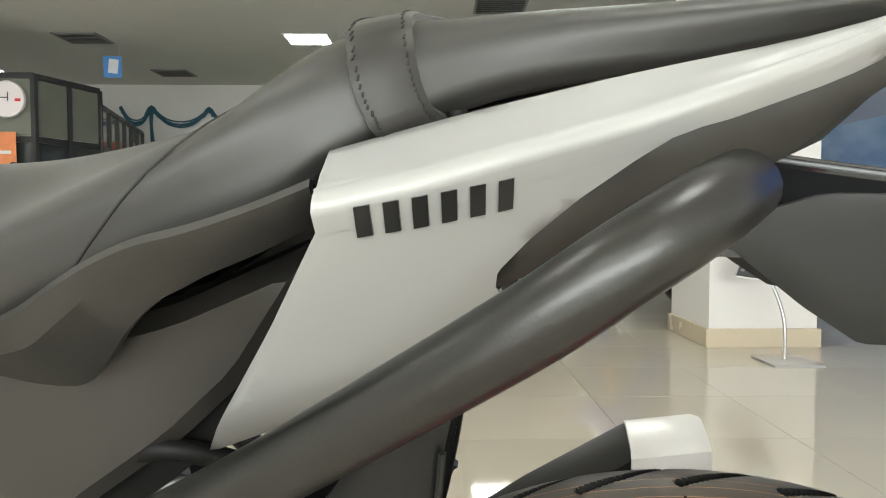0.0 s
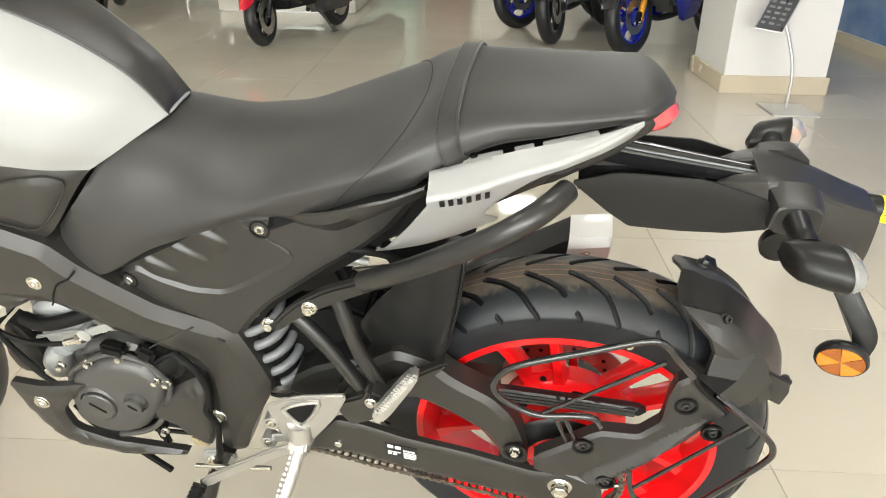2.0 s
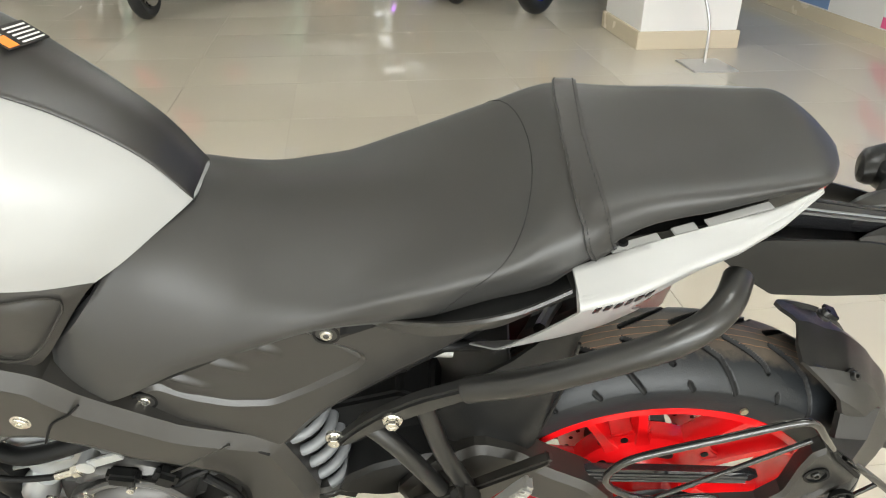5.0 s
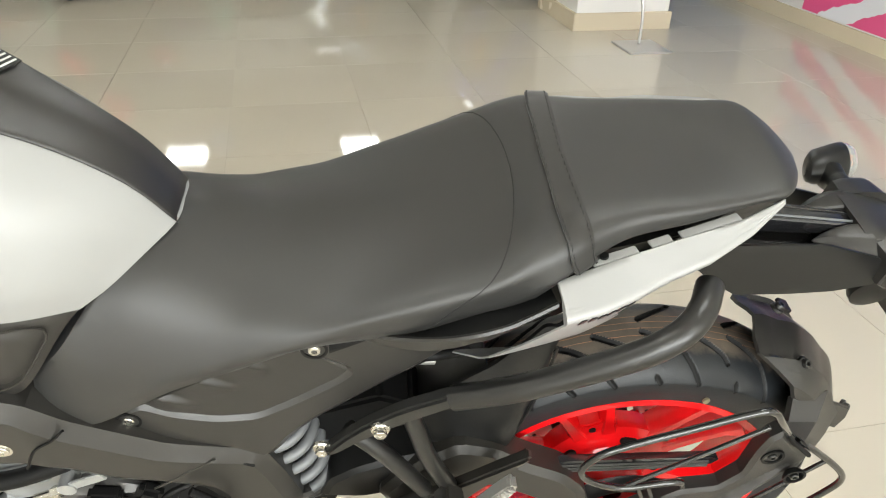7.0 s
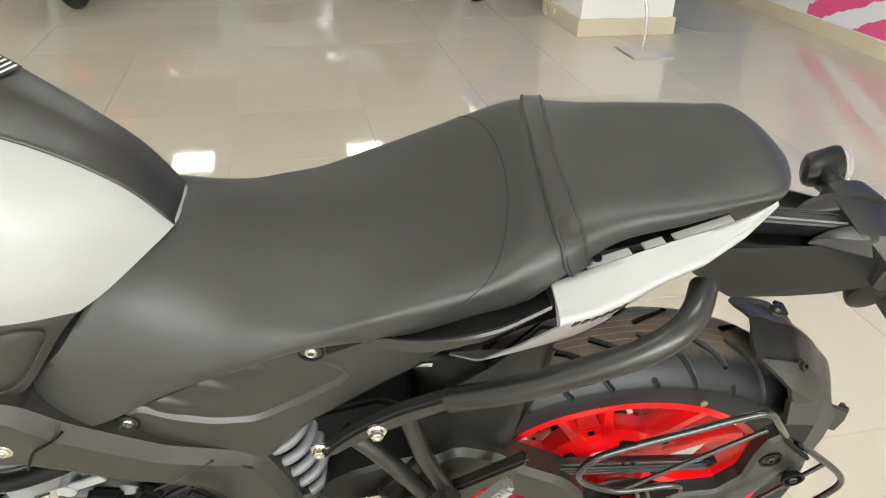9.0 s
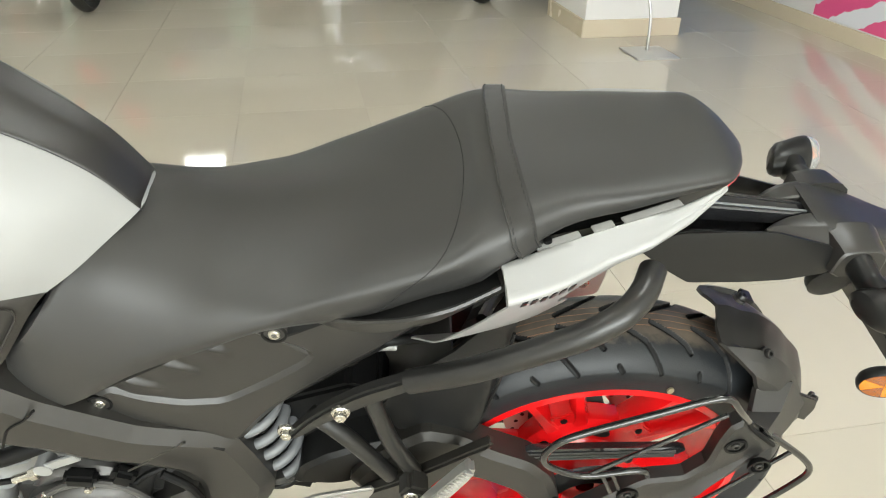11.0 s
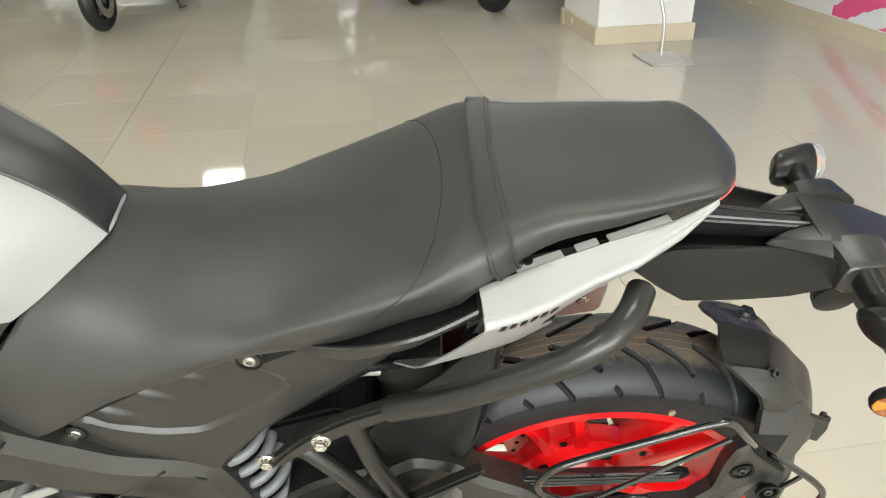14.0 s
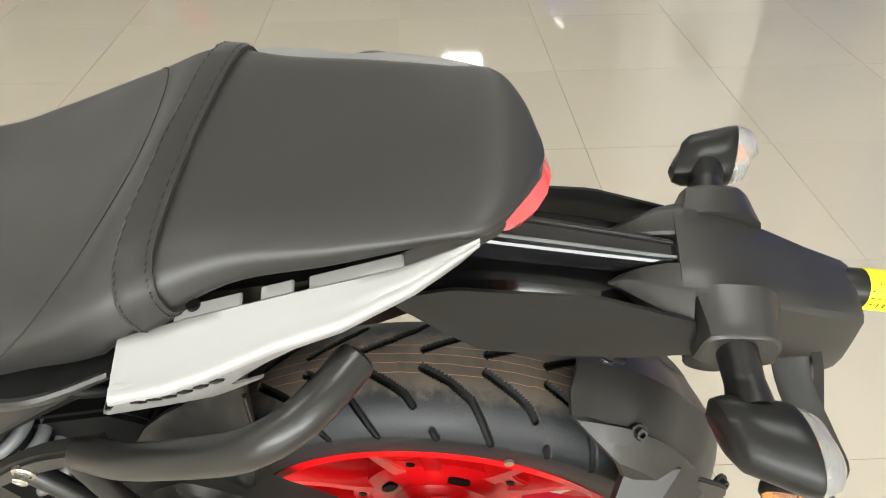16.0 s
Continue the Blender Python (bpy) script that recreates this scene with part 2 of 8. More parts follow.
def sweep(path, radius, seg=12, n=8, caps=True, flat=1.0):
    """A tube along a curve through path; radius: a number or one for each given point."""
    p = spline(path, n) if n > 1 else np.array(path, float)
    rad = np.interp(np.linspace(0, 1, len(p)), np.linspace(0, 1, len(path)), radius) if np.ndim(radius) else np.full(len(p), float(radius))
    tan = np.gradient(p, axis=0)
    tan /= np.linalg.norm(tan, axis=1)[:, None] + 1e-12
    up = np.array([0, 1.0, 0]) if abs(tan[0][1]) < 0.9 else np.array([1.0, 0, 0])
    verts = []
    for c, t, q in zip(p, tan, rad):
        a = np.cross(t, up)
        a /= np.linalg.norm(a) + 1e-12
        up = np.cross(a, t)
        for k in range(seg):
            w = 2 * math.pi * k / seg
            verts.append(c + q * (math.cos(w) * a + flat * math.sin(w) * up))
    faces = [(i * seg + k, i * seg + (k + 1) % seg, (i + 1) * seg + (k + 1) % seg, (i + 1) * seg + k) for i in range(len(p) - 1) for k in range(seg)]
    if caps:
        faces += [tuple(range(seg)), tuple(range((len(p) - 1) * seg, len(p) * seg))]
    return bm_from(verts, faces)


def loft(rings, closed=True, caps=True):
    """A skin over rings of equal length."""
    k = len(rings[0])
    verts = np.vstack(rings)
    faces = []
    for i in range(len(rings) - 1):
        for j in range(k if closed else k - 1):
            faces.append((i * k + j, i * k + (j + 1) % k, (i + 1) * k + (j + 1) % k, (i + 1) * k + j))
    if caps:
        faces += [tuple(range(k)), tuple(range((len(rings) - 1) * k, len(rings) * k))]
    return bm_from(verts, faces)


def lathe(profile, centre=(0, 0), seg=48, closed=False):
    """Turned about an axis along y through centre (x, z). profile: (radius, y)."""
    verts, k = [], len(profile)
    for i in range(seg):
        w = 2 * math.pi * i / seg
        for r, y in profile:
            verts.append((centre[0] + r * math.cos(w), y, centre[1] + r * math.sin(w)))
    faces = [(i * k + j, i * k + (j + 1) % k, ((i + 1) % seg) * k + (j + 1) % k, ((i + 1) % seg) * k + j) for i in range(seg) for j in range(k if closed else k - 1)]
    bm = bm_from(verts, faces, recalc=False)
    bmesh.ops.remove_doubles(bm, verts=bm.verts[:], dist=1e-6)
    bmesh.ops.recalc_face_normals(bm, faces=bm.faces[:])
    return bm


def prism(outline, y0, y1, bevel=0.002, times=0, cut=0.2):
    """An x-z outline pushed from y0 to y1."""
    o = rounded(outline, times, cut) if times else outline
    n = len(o)
    bm = bm_from([(x, y0, z) for x, z in o] + [(x, y1, z) for x, z in o], [tuple(range(n)), tuple(range(n, 2 * n))] + [(i, (i + 1) % n, (i + 1) % n + n, i + n) for i in range(n)])
    if bevel:
        bmesh.ops.bevel(bm, geom=[e for e in bm.edges if abs(e.calc_face_angle(0)) > 0.6], offset=bevel, segments=2, affect="EDGES")
    bmesh.ops.triangulate(bm, faces=[f for f in bm.faces if len(f.verts) > 4])
    return bm


def box(sx, sy, sz, m=None, bevel=0.004):
    bm = bmesh.new()
    bmesh.ops.create_cube(bm, size=1)
    bmesh.ops.scale(bm, vec=(sx, sy, sz), verts=bm.verts[:])
    if bevel:
        bmesh.ops.bevel(bm, geom=bm.edges[:], offset=bevel, segments=2, affect="EDGES")
    if m is not None:
        bm.transform(m)
    return bm


def rod(a, b, r, seg=10):
    return sweep([a, b], r, seg, 1)


def mirrored(bm):
    bm.transform(Matrix.Diagonal((1, -1, 1, 1)))
    bmesh.ops.reverse_faces(bm, faces=bm.faces[:])
    return bm


def turned(profile, a, b, seg=20):
    """A turned part about the axis from a to b. profile: (radius, share of the way)."""
    a, b = Vector(a), Vector(b)
    q = (b - a).to_track_quat("Y", "Z").to_matrix().to_4x4()
    bm = lathe([(r, t * (b - a).length) for r, t in profile], seg=seg)
    bm.transform(Matrix.Translation(a) @ q)
    return bm


def hex_bolt(at, r, parent, mat=None, length=0.008, out=(0, -1, 0), flange=1.5, name="bolt", socket=False):
    """A flanged bolt head that sticks out of its place along out."""
    a = Vector(at)
    o = Vector(out).normalized()
    b = a + o * length
    fl = turned([(0, -0.2), (r * flange, -0.2), (r * flange, 0.18), (r * flange * 0.92, 0.28), (r, 0.32)], a, b, 20)
    if socket:
        head = turned([(r, 0.2), (r, 0.8), (r * 0.85, 1.0), (r * 0.5, 1.0), (r * 0.46, 0.45), (0, 0.45)], a, b, 18)
    else:
        head = turned([(r, 0.2), (r, 0.9), (r * 0.9, 1.0), (r * 0.4, 1.0), (r * 0.35, 0.93), (0, 0.93)], a, b, 6)
    return part(name, merged(fl, head), mat or STEEL, parent, angle=30)

# ---- the motorcycle: local x to its tail, y to its right, z up; the origin under the rear wheel ----
bike = new("motorcycle")
bike.matrix_world = pose(0.432, 0.913, 0.010, 13.3, 0, -7.4)
tagged(bike, "black and silver-white motorcycle with red rims on its side stand", "motorcycle")
AXLE = (-0.002, 0.315)


def skin(rails, nu=6, nv=5, mirror=True, bottom=True, caps=True):
    """A skin through rails (left edge to centre line), mirrored to the right side."""
    fine = [spline(r, nu) for r in rails]
    rings = []
    for k in range(len(fine[0])):
        half = [f[k] for f in fine]
        whole = half + [np.array((p[0], -p[1], p[2])) for p in reversed(half[:-1])] if mirror else half
        rings.append(spline(whole, nv))
    return rings, loft(rings, closed=bottom, caps=caps)


# seat: rails from its lower edge over the side and shoulder to the centre line
SEAT_A = [(-0.7120, -0.112, 0.722), (-0.7125, -0.124, 0.672), (-0.668, -0.130, 0.6515), (-0.570, -0.132, 0.711), (-0.487, -0.133, 0.749), (-0.434, -0.134, 0.774), (-0.378, -0.134, 0.786), (-0.317, -0.136, 0.795), (-0.261, -0.138, 0.811), (-0.215, -0.138, 0.838), (-0.183, -0.136, 0.866)]
SEAT_B = [(-0.668, -0.118, 0.7694), (-0.638, -0.129, 0.7417), (-0.595, -0.134, 0.7357), (-0.545, -0.136, 0.7513), (-0.482, -0.138, 0.7733), (-0.428, -0.140, 0.7915), (-0.372, -0.141, 0.8111), (-0.312, -0.144, 0.8254), (-0.256, -0.145, 0.8471), (-0.212, -0.143, 0.8635), (-0.180, -0.138, 0.8805), (-0.120, -0.110, 0.8985), (-0.050, -0.0965, 0.9050), (0.012, -0.0840, 0.9140), (0.048, -0.0760, 0.9165), (0.0675, -0.0490, 0.9160), (0.0815, -0.0160, 0.9085)]
SEAT_C = [(-0.612, -0.078, 0.8371), (-0.580, -0.090, 0.8290), (-0.535, -0.098, 0.8171), (-0.495, -0.103, 0.8127), (-0.452, -0.110, 0.8139), (-0.400, -0.117, 0.8192), (-0.342, -0.123, 0.8386), (-0.284, -0.127, 0.8619), (-0.238, -0.128, 0.8808), (-0.204, -0.121, 0.9017), (-0.174, -0.112, 0.9125), (-0.120, -0.093, 0.9193), (-0.050, -0.088, 0.9223), (0.008, -0.080, 0.9250), (0.044, -0.0730, 0.9285), (0.066, -0.0480, 0.9240), (0.080, -0.0160, 0.9165)]
SEAT_D = [(-0.556, 0.000, 0.8595), (-0.524, 0.000, 0.8487), (-0.485, 0.000, 0.8464), (-0.450, 0.000, 0.8431), (-0.410, 0.000, 0.8450), (-0.360, 0.000, 0.8516), (-0.305, 0.000, 0.8631), (-0.255, 0.000, 0.8769), (-0.222, 0.000, 0.8904), (-0.195, 0.000, 0.9131), (-0.170, 0.000, 0.9181), (-0.120, 0.000, 0.9191), (-0.050, 0.000, 0.9217), (0.010, 0.000, 0.9294), (0.050, 0.000, 0.9319), (0.072, 0.000, 0.9240), (0.083, 0.000, 0.9150)]
SEAT_A += [(-0.120, -0.104, 0.887), (-0.050, -0.090, 0.897), (0.010, -0.078, 0.9075), (0.043, -0.069, 0.9105), (0.061, -0.045, 0.9105), (0.074, -0.014, 0.9035)]
seat_rings, seat_bm = skin([SEAT_A, SEAT_B, SEAT_C, SEAT_D])
seat = part("seat", seat_bm, LEATHER, bike, "smooth dark grey leather two-level seat", angle=70)


def over_seat(ring0, share, lift=0.0):
    """A place on the seat: station along it (rail index, may be broken) and share across it from the left edge."""
    i = min(int(ring0 * 6), len(seat_rings) - 2)
    f = ring0 * 6 - i
    r = seat_rings[i] * (1 - f) + seat_rings[i + 1] * f
    j = share * (len(r) - 1)
    k = min(int(j), len(r) - 2)
    p = r[k] * (1 - (j - k)) + r[k + 1] * (j - k)
    t = r[min(k + 1, len(r) - 1)] - r[max(k - 1, 0)]
    q = seat_rings[min(i + 2, len(seat_rings) - 1)] - seat_rings[max(i - 2, 0)]
    nrm = np.cross(q[k], t)
    nrm = nrm / (np.linalg.norm(nrm) + 1e-9)
    if nrm[2] < 0 and abs(p[1]) < 0.1:
        nrm = -nrm
    if abs(p[1]) >= 0.1 and nrm[1] * p[1] < 0:
        nrm = -nrm
    return p + lift * nrm


def stitch_line(points, r=0.0005, name="seam"):
    return part(name, sweep(points, r, 6, 1), THREAD, seat, "dark sewn seam")


# the sewn seam that parts the rider's cushion from the pillion's
seam_half = [(7.05, 0.02), (7.25, 0.10), (7.45, 0.175), (7.66, 0.25), (7.95, 0.325), (8.17, 0.385), (8.27, 0.44)]
seam_stations = seam_half + [(8.29, 0.5)] + [(a, 1 - s) for a, s in reversed(seam_half)]
stitch_line([over_seat(a, s, 0.0002) for a, s in spline(seam_stations, 8)], 0.0006)

# strap over the pillion cushion
def strap_edge(share):
    h = min(share, 1 - share)
    return float(np.interp(h, (0, 0.16, 0.30, 0.40, 0.5), (10.30, 10.15, 9.87, 9.58, 9.40))), float(np.interp(h, (0, 0.11, 0.31, 0.44, 0.5), (10.66, 10.56, 10.37, 10.22, 10.17)))


strap_rings = []
for share in np.linspace(0.0, 1.0, 61):
    lo, hi = strap_edge(share)
    strap_rings.append(np.array([over_seat(lo, share, 0.0003), over_seat(lo, share, 0.0038), over_seat(lo + 0.06, share, 0.0050), over_seat(hi - 0.06, share, 0.0050), over_seat(hi, share, 0.0038), over_seat(hi, share, 0.0003)]))
strap = part("strap", loft(strap_rings), LEATHER_STRAP, bike, "dark leather strap with two rows of stitches", angle=35)
for off in (0.12, 0.88):
    for share in np.linspace(0.01, 0.99, 64):
        lo, hi = strap_edge(share)
        a = lo + (hi - lo) * off
        if share == 0.01:
            stitch = []
        stitch.append(sweep([over_seat(a, share - 0.0045, 0.0051), over_seat(a, share + 0.0045, 0.0051)], 0.0005, 5, 1))
    part("stitching", merged(*stitch), THREAD, strap)

# tank: rails from the lower edge of the painted side to the centre
TANK_0 = [(-0.640, -0.105, 0.812), (-0.69, -0.128, 0.822), (-0.75, -0.145, 0.836), (-0.81, -0.155, 0.842), (-0.88, -0.158, 0.838), (-0.98, -0.148, 0.83), (-1.08, -0.100, 0.83)]
TANK_1 = [(-0.612, -0.092, 0.828), (-0.665, -0.122, 0.855), (-0.73, -0.142, 0.875), (-0.80, -0.155, 0.885), (-0.87, -0.160, 0.888), (-0.98, -0.155, 0.885), (-1.08, -0.105, 0.885)]
TANK_2 = [(-0.580, -0.064, 0.846), (-0.625, -0.087, 0.891), (-0.69, -0.108, 0.934), (-0.765, -0.121, 0.963), (-0.85, -0.127, 0.981), (-0.97, -0.120, 0.992), (-1.07, -0.090, 0.965)]
TANK_3 = [(-0.552, -0.032, 0.860), (-0.590, -0.036, 0.914), (-0.650, -0.043, 0.963), (-0.715, -0.057, 1.002), (-0.80, -0.066, 1.036), (-0.95, -0.068, 1.062), (-1.06, -0.055, 1.035)]
TANK_4 = [(-0.549, 0.0, 0.863), (-0.587, 0.0, 0.919), (-0.648, 0.0, 0.970), (-0.714, 0.0, 1.011), (-0.80, 0.0, 1.047), (-0.95, 0.0, 1.074), (-1.06, 0.0, 1.045)]
tank = part("fuel_tank", skin([TANK_0, TANK_1, TANK_2, TANK_3, TANK_4])[1], WHITE, bike, "satin silver-white fuel tank", angle=60)


def raised(rail, up):
    return [(x, y, z + up) for x, y, z in rail]


stripe = part("tank_cover", skin([raised(TANK_3, -0.004), raised(TANK_3, 0.004), raised(TANK_4, 0.006)])[1], PLASTIC, bike, "matt black centre cover along the tank", angle=60)
# caution label on the tank cover
lab = part("caution_label", box(0.056, 0.030, 0.0008, None, 0), INK, bike, "black caution label with white lines and an orange corner")
lab.matrix_local = Matrix.Translation((-0.697, 0.020, 1.0085)) @ Matrix.Rotation(radians(29), 4, "Y") @ Matrix.Rotation(radians(-7), 4, "X") @ Matrix.Rotation(radians(75), 4, "Z")
for k in range(5):
    part("label_line", box(0.030, 0.0018, 0.0006, pose(0.010, -0.011 + 0.0052 * k, 0.0006), 0), LABEL_WHITE, lab)
part("label_corner", box(0.013, 0.016, 0.0006, pose(-0.019, -0.005, 0.0006), 0), ORANGE, lab)
part("label_sign", box(0.011, 0.009, 0.0006, pose(-0.019, 0.009, 0.0006), 0), LABEL_WHITE, lab)

# knee pads under the tank, frame spars, side covers, both sides
PAD = [(-0.632, 0.820), (-0.66, 0.792), (-0.698, 0.738), (-0.720, 0.714), (-0.755, 0.706), (-0.812, 0.719), (-0.90, 0.737), (-1.02, 0.75), (-1.03, 0.82), (-0.90, 0.840), (-0.81, 0.844), (-0.75, 0.838), (-0.69, 0.826)]
PAD_INNER = [(-0.666, 0.800), (-0.700, 0.750), (-0.730, 0.727), (-0.785, 0.736), (-0.850, 0.755), (-0.782, 0.790), (-0.732, 0.810), (-0.692, 0.815)]
SPAR = [(-0.84, 0.744), (-0.79, 0.735), (-0.719, 0.7119), (-0.6875, 0.6724), (-0.6445, 0.6337), (-0.5976, 0.5936), (-0.4949, 0.5469), (-0.4766, 0.498), (-0.4589, 0.4384), (-0.4639, 0.4107), (-0.5131, 0.3138), (-0.5321, 0.2586), (-0.572, 0.2501), (-0.5637, 0.341), (-0.5781, 0.3601), (-0.5669, 0.3905), (-0.564, 0.4583), (-0.5789, 0.4877), (-0.6253, 0.52), (-0.6693, 0.5444), (-0.7133, 0.5853), (-0.752, 0.602), (-0.8, 0.6), (-0.9, 0.61), (-1.0, 0.64), (-1.06, 0.7), (-1.0, 0.76)]
COVER = [(-0.6586, 0.6273), (-0.6572, 0.6068), (-0.6155, 0.5821), (-0.556, 0.5536), (-0.5058, 0.5267), (-0.4856, 0.5381), (-0.459, 0.5755), (-0.4323, 0.6048), (-0.3891, 0.6404), (-0.3351, 0.6846), (-0.2854, 0.7192), (-0.2456, 0.7556), (-0.2109, 0.8045), (-0.1941, 0.8305), (-0.2347, 0.8122), (-0.2785, 0.793), (-0.3383, 0.7767), (-0.4068, 0.7681), (-0.4558, 0.7596), (-0.4471, 0.7386), (-0.43, 0.7265), (-0.3941, 0.7087), (-0.3898, 0.7015), (-0.3996, 0.6897), (-0.4525, 0.652), (-0.4968, 0.6275), (-0.5418, 0.6281), (-0.5812, 0.6412), (-0.6177, 0.6628), (-0.6429, 0.6516)]
SCOOP = [(-0.647, 0.6456), (-0.6158, 0.6762), (-0.5556, 0.7107), (-0.5074, 0.7404), (-0.453, 0.766), (-0.4422, 0.7435), (-0.416, 0.7259), (-0.3816, 0.6973), (-0.4005, 0.6783), (-0.4565, 0.6397), (-0.5014, 0.6147), (-0.5468, 0.6153), (-0.5864, 0.6297), (-0.6236, 0.6505)]
UNDER_COVER = [(-0.6992, 0.6043), (-0.645, 0.5424), (-0.5762, 0.5038), (-0.5305, 0.4795), (-0.4858, 0.5173), (-0.4382, 0.5826), (-0.3619, 0.6414), (-0.2923, 0.6933), (-0.2432, 0.7384), (-0.207, 0.8115), (-0.283, 0.7918), (-0.452, 0.7668), (-0.6346, 0.6657)]

LEDGE = [(-0.405, 0.1085, 0.768, 0.103, 0.010), (-0.380, 0.119, 0.780, 0.106, 0.022), (-0.350, 0.138, 0.795, 0.110, 0.040), (-0.316, 0.156, 0.811, 0.122, 0.050), (-0.290, 0.169, 0.826, 0.140, 0.044), (-0.268, 0.176, 0.838, 0.156, 0.034), (-0.249, 0.178, 0.846, 0.164, 0.027), (-0.231, 0.175, 0.850, 0.162, 0.022), (-0.210, 0.169, 0.856, 0.156, 0.020), (-0.188, 0.163, 0.864, 0.150, 0.018)]


def pad_y(x, z=0.0):
    return min(0.134, 0.104 + 0.42 * max(0.0, -0.635 - x))


def cover_y(x, z):
    return 0.114 - 0.006 * max(0.0, min(1.0, (x + 0.60) / 0.15)) - 0.020 * max(0.0, min(1.0, (x + 0.32) / 0.12)) * max(0.0, min(1.0, (0.80 - z) / 0.1))


def scoop_y(x, z):
    """The scooped face with moulded fins that run down from its upper edge."""
    d = max(0.0, 0.668 + (x + 0.617) * 0.585 - z)
    f = ((x + 0.640) / 0.046 - d * 17) % 1.0
    reach = max(0.0, 1 - (d / 0.056) ** 2) * max(0.0, min(1.0, (-0.470 - x) / 0.012)) * max(0.0, min(1.0, (x + 0.612) / 0.015))
    return cover_y(x, z) - 0.0045 + 0.0085 * reach * (f ** 1.5 if f < 0.84 else (1 - f) / 0.16 * 0.77)


for side, tag in ((-1, "left"), (1, "right")):
    part("knee_pad", merged(shell(PAD, pad_y, 0.05, 0.006, 0.004, side=side), shell(PAD_INNER, lambda x, z: pad_y(x) + 0.0025, 0.01, 0.010, 0.004, 0.01, side=side)), PLASTIC, bike, "black moulded knee pad with a raised inner field")
    bead = [(x, side * (pad_y(x) + 0.0030), z) for x, z in rounded(PAD_INNER, 1)]
    part("pad_bead", sweep(bead + bead[:1], 0.0013, 6, 2), FRAME, bike)
    spar = part("frame_spar", shell(SPAR, lambda x, z: 0.154 - 0.035 * max(0, min(1, (x + 0.72) / 0.2)) - 0.06 * max(0, (-0.88 - x)) / 0.18, 0.055, 0.020, 0.011, 0.008, 1, 0.12, side=side, crisp=True), FRAME, bike, "satin dark grey frame spar", angle=16)
    cover = part("side_cover", shell(COVER, cover_y, 0.026, 0.0085, 0.0062, 0.009, 1, 0.14, side=side, crisp=True), PLASTIC, bike, "matt black side cover with a bevelled opening", angle=20)
    part("scoop", shell(SCOOP, scoop_y, 0.008, 0.006, 0.002, 0.0032, 1, 0.1, side=side), PLASTIC, cover, "black air scoop with moulded fins", angle=50)
    # black sheet behind the cover, put there as shade in its gaps
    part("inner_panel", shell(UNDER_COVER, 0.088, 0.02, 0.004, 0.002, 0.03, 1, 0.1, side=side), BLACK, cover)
    # black strips painted as the shaded gaps round the cover and under the seat
    part("gap_shade", sweep([(-0.6610, side * 0.116, 0.6401), (-0.6591, side * 0.116, 0.6188), (-0.6395, side * 0.116, 0.5994), (-0.6133, side * 0.116, 0.5827), (-0.5540, side * 0.116, 0.5543), (-0.5106, side * 0.116, 0.5300)], 0.0036, 8, 4), BLACK, cover)
    part("seat_gap_shade", sweep([(-0.6946, side * 0.122, 0.6495), (-0.6680, side * 0.122, 0.6506), (-0.6368, side * 0.122, 0.6668), (-0.6061, side * 0.122, 0.6835), (-0.5474, side * 0.122, 0.7156), (-0.4999, side * 0.122, 0.7451), (-0.4496, side * 0.122, 0.7692)], 0.0042, 8, 4), BLACK, cover)
    # the cover's upper ledge flares out beyond the seat towards the tail panel
    ledge, channel = [], []
    for x, y, z, low_y, drop in spline(LEDGE, 4):
        y, low_y = side * y, side * low_y
        ledge.append(np.array([(x, y - side * 0.006, z - 0.001), (x, y - side * 0.002, z + 0.0005), (x, y, z - 0.002), (x, y - side * 0.002, z - 0.35 * drop), (x, low_y, z - drop), (x, low_y - side * 0.006, z - drop), (x, y - side * 0.010, z - 0.35 * drop)]))
        channel.append(np.array([(x, y - side * 0.005, z - 0.002), (x, side * 0.118, z - 0.016), (x, side * 0.118, z - 0.020), (x, y - side * 0.007, z - 0.006)]))
    part("ledge", loft(ledge), PLASTIC, cover, angle=35)
    # the channel is painted black for the shade between seat and ledge
    part("channel", loft(channel), BLACK, cover)
    for at in ((-0.4215, 0.7415), (-0.6365, 0.6325)):
        y = cover_y(*at)
        part("bolt_socket", turned([(0.0125, 0), (0.0145, 0.6), (0.0145, 1.0), (0.0115, 1.0), (0.0105, 0.2), (0, 0.2)], (at[0], side * (y - 0.006), at[1]), (at[0], side * (y + 0.0008), at[1])), BLACK, cover)
        hex_bolt((at[0], side * (y - 0.003), at[1]), 0.0068, cover, STEEL, 0.006, (0, side, 0), 1.45, socket=True)
    # seams of the spar's cover plates, bolts
    part("spar_seam", sweep([(-0.686, side * 0.1490, 0.672), (-0.700, side * 0.1515, 0.658), (-0.722, side * 0.155, 0.644), (-0.742, side * 0.153, 0.606)], 0.0016, 6, 6), BLACK, spar)
    part("spar_seam", sweep([(-0.552, side * 0.1240, 0.560), (-0.583, side * 0.1300, 0.545), (-0.606, side * 0.1340, 0.532), (-0.630, side * 0.1330, 0.514)], 0.0014, 6, 6), FRAME, spar)
    hex_bolt((-0.755, side * 0.153, 0.646), 0.0085, spar, STEEL, 0.004, (0, side, 0), 1.4, socket=True)
    hex_bolt((-0.559, side * 0.122, 0.356), 0.0095, spar, STEEL, 0.012, (0, side, 0), 1.55)

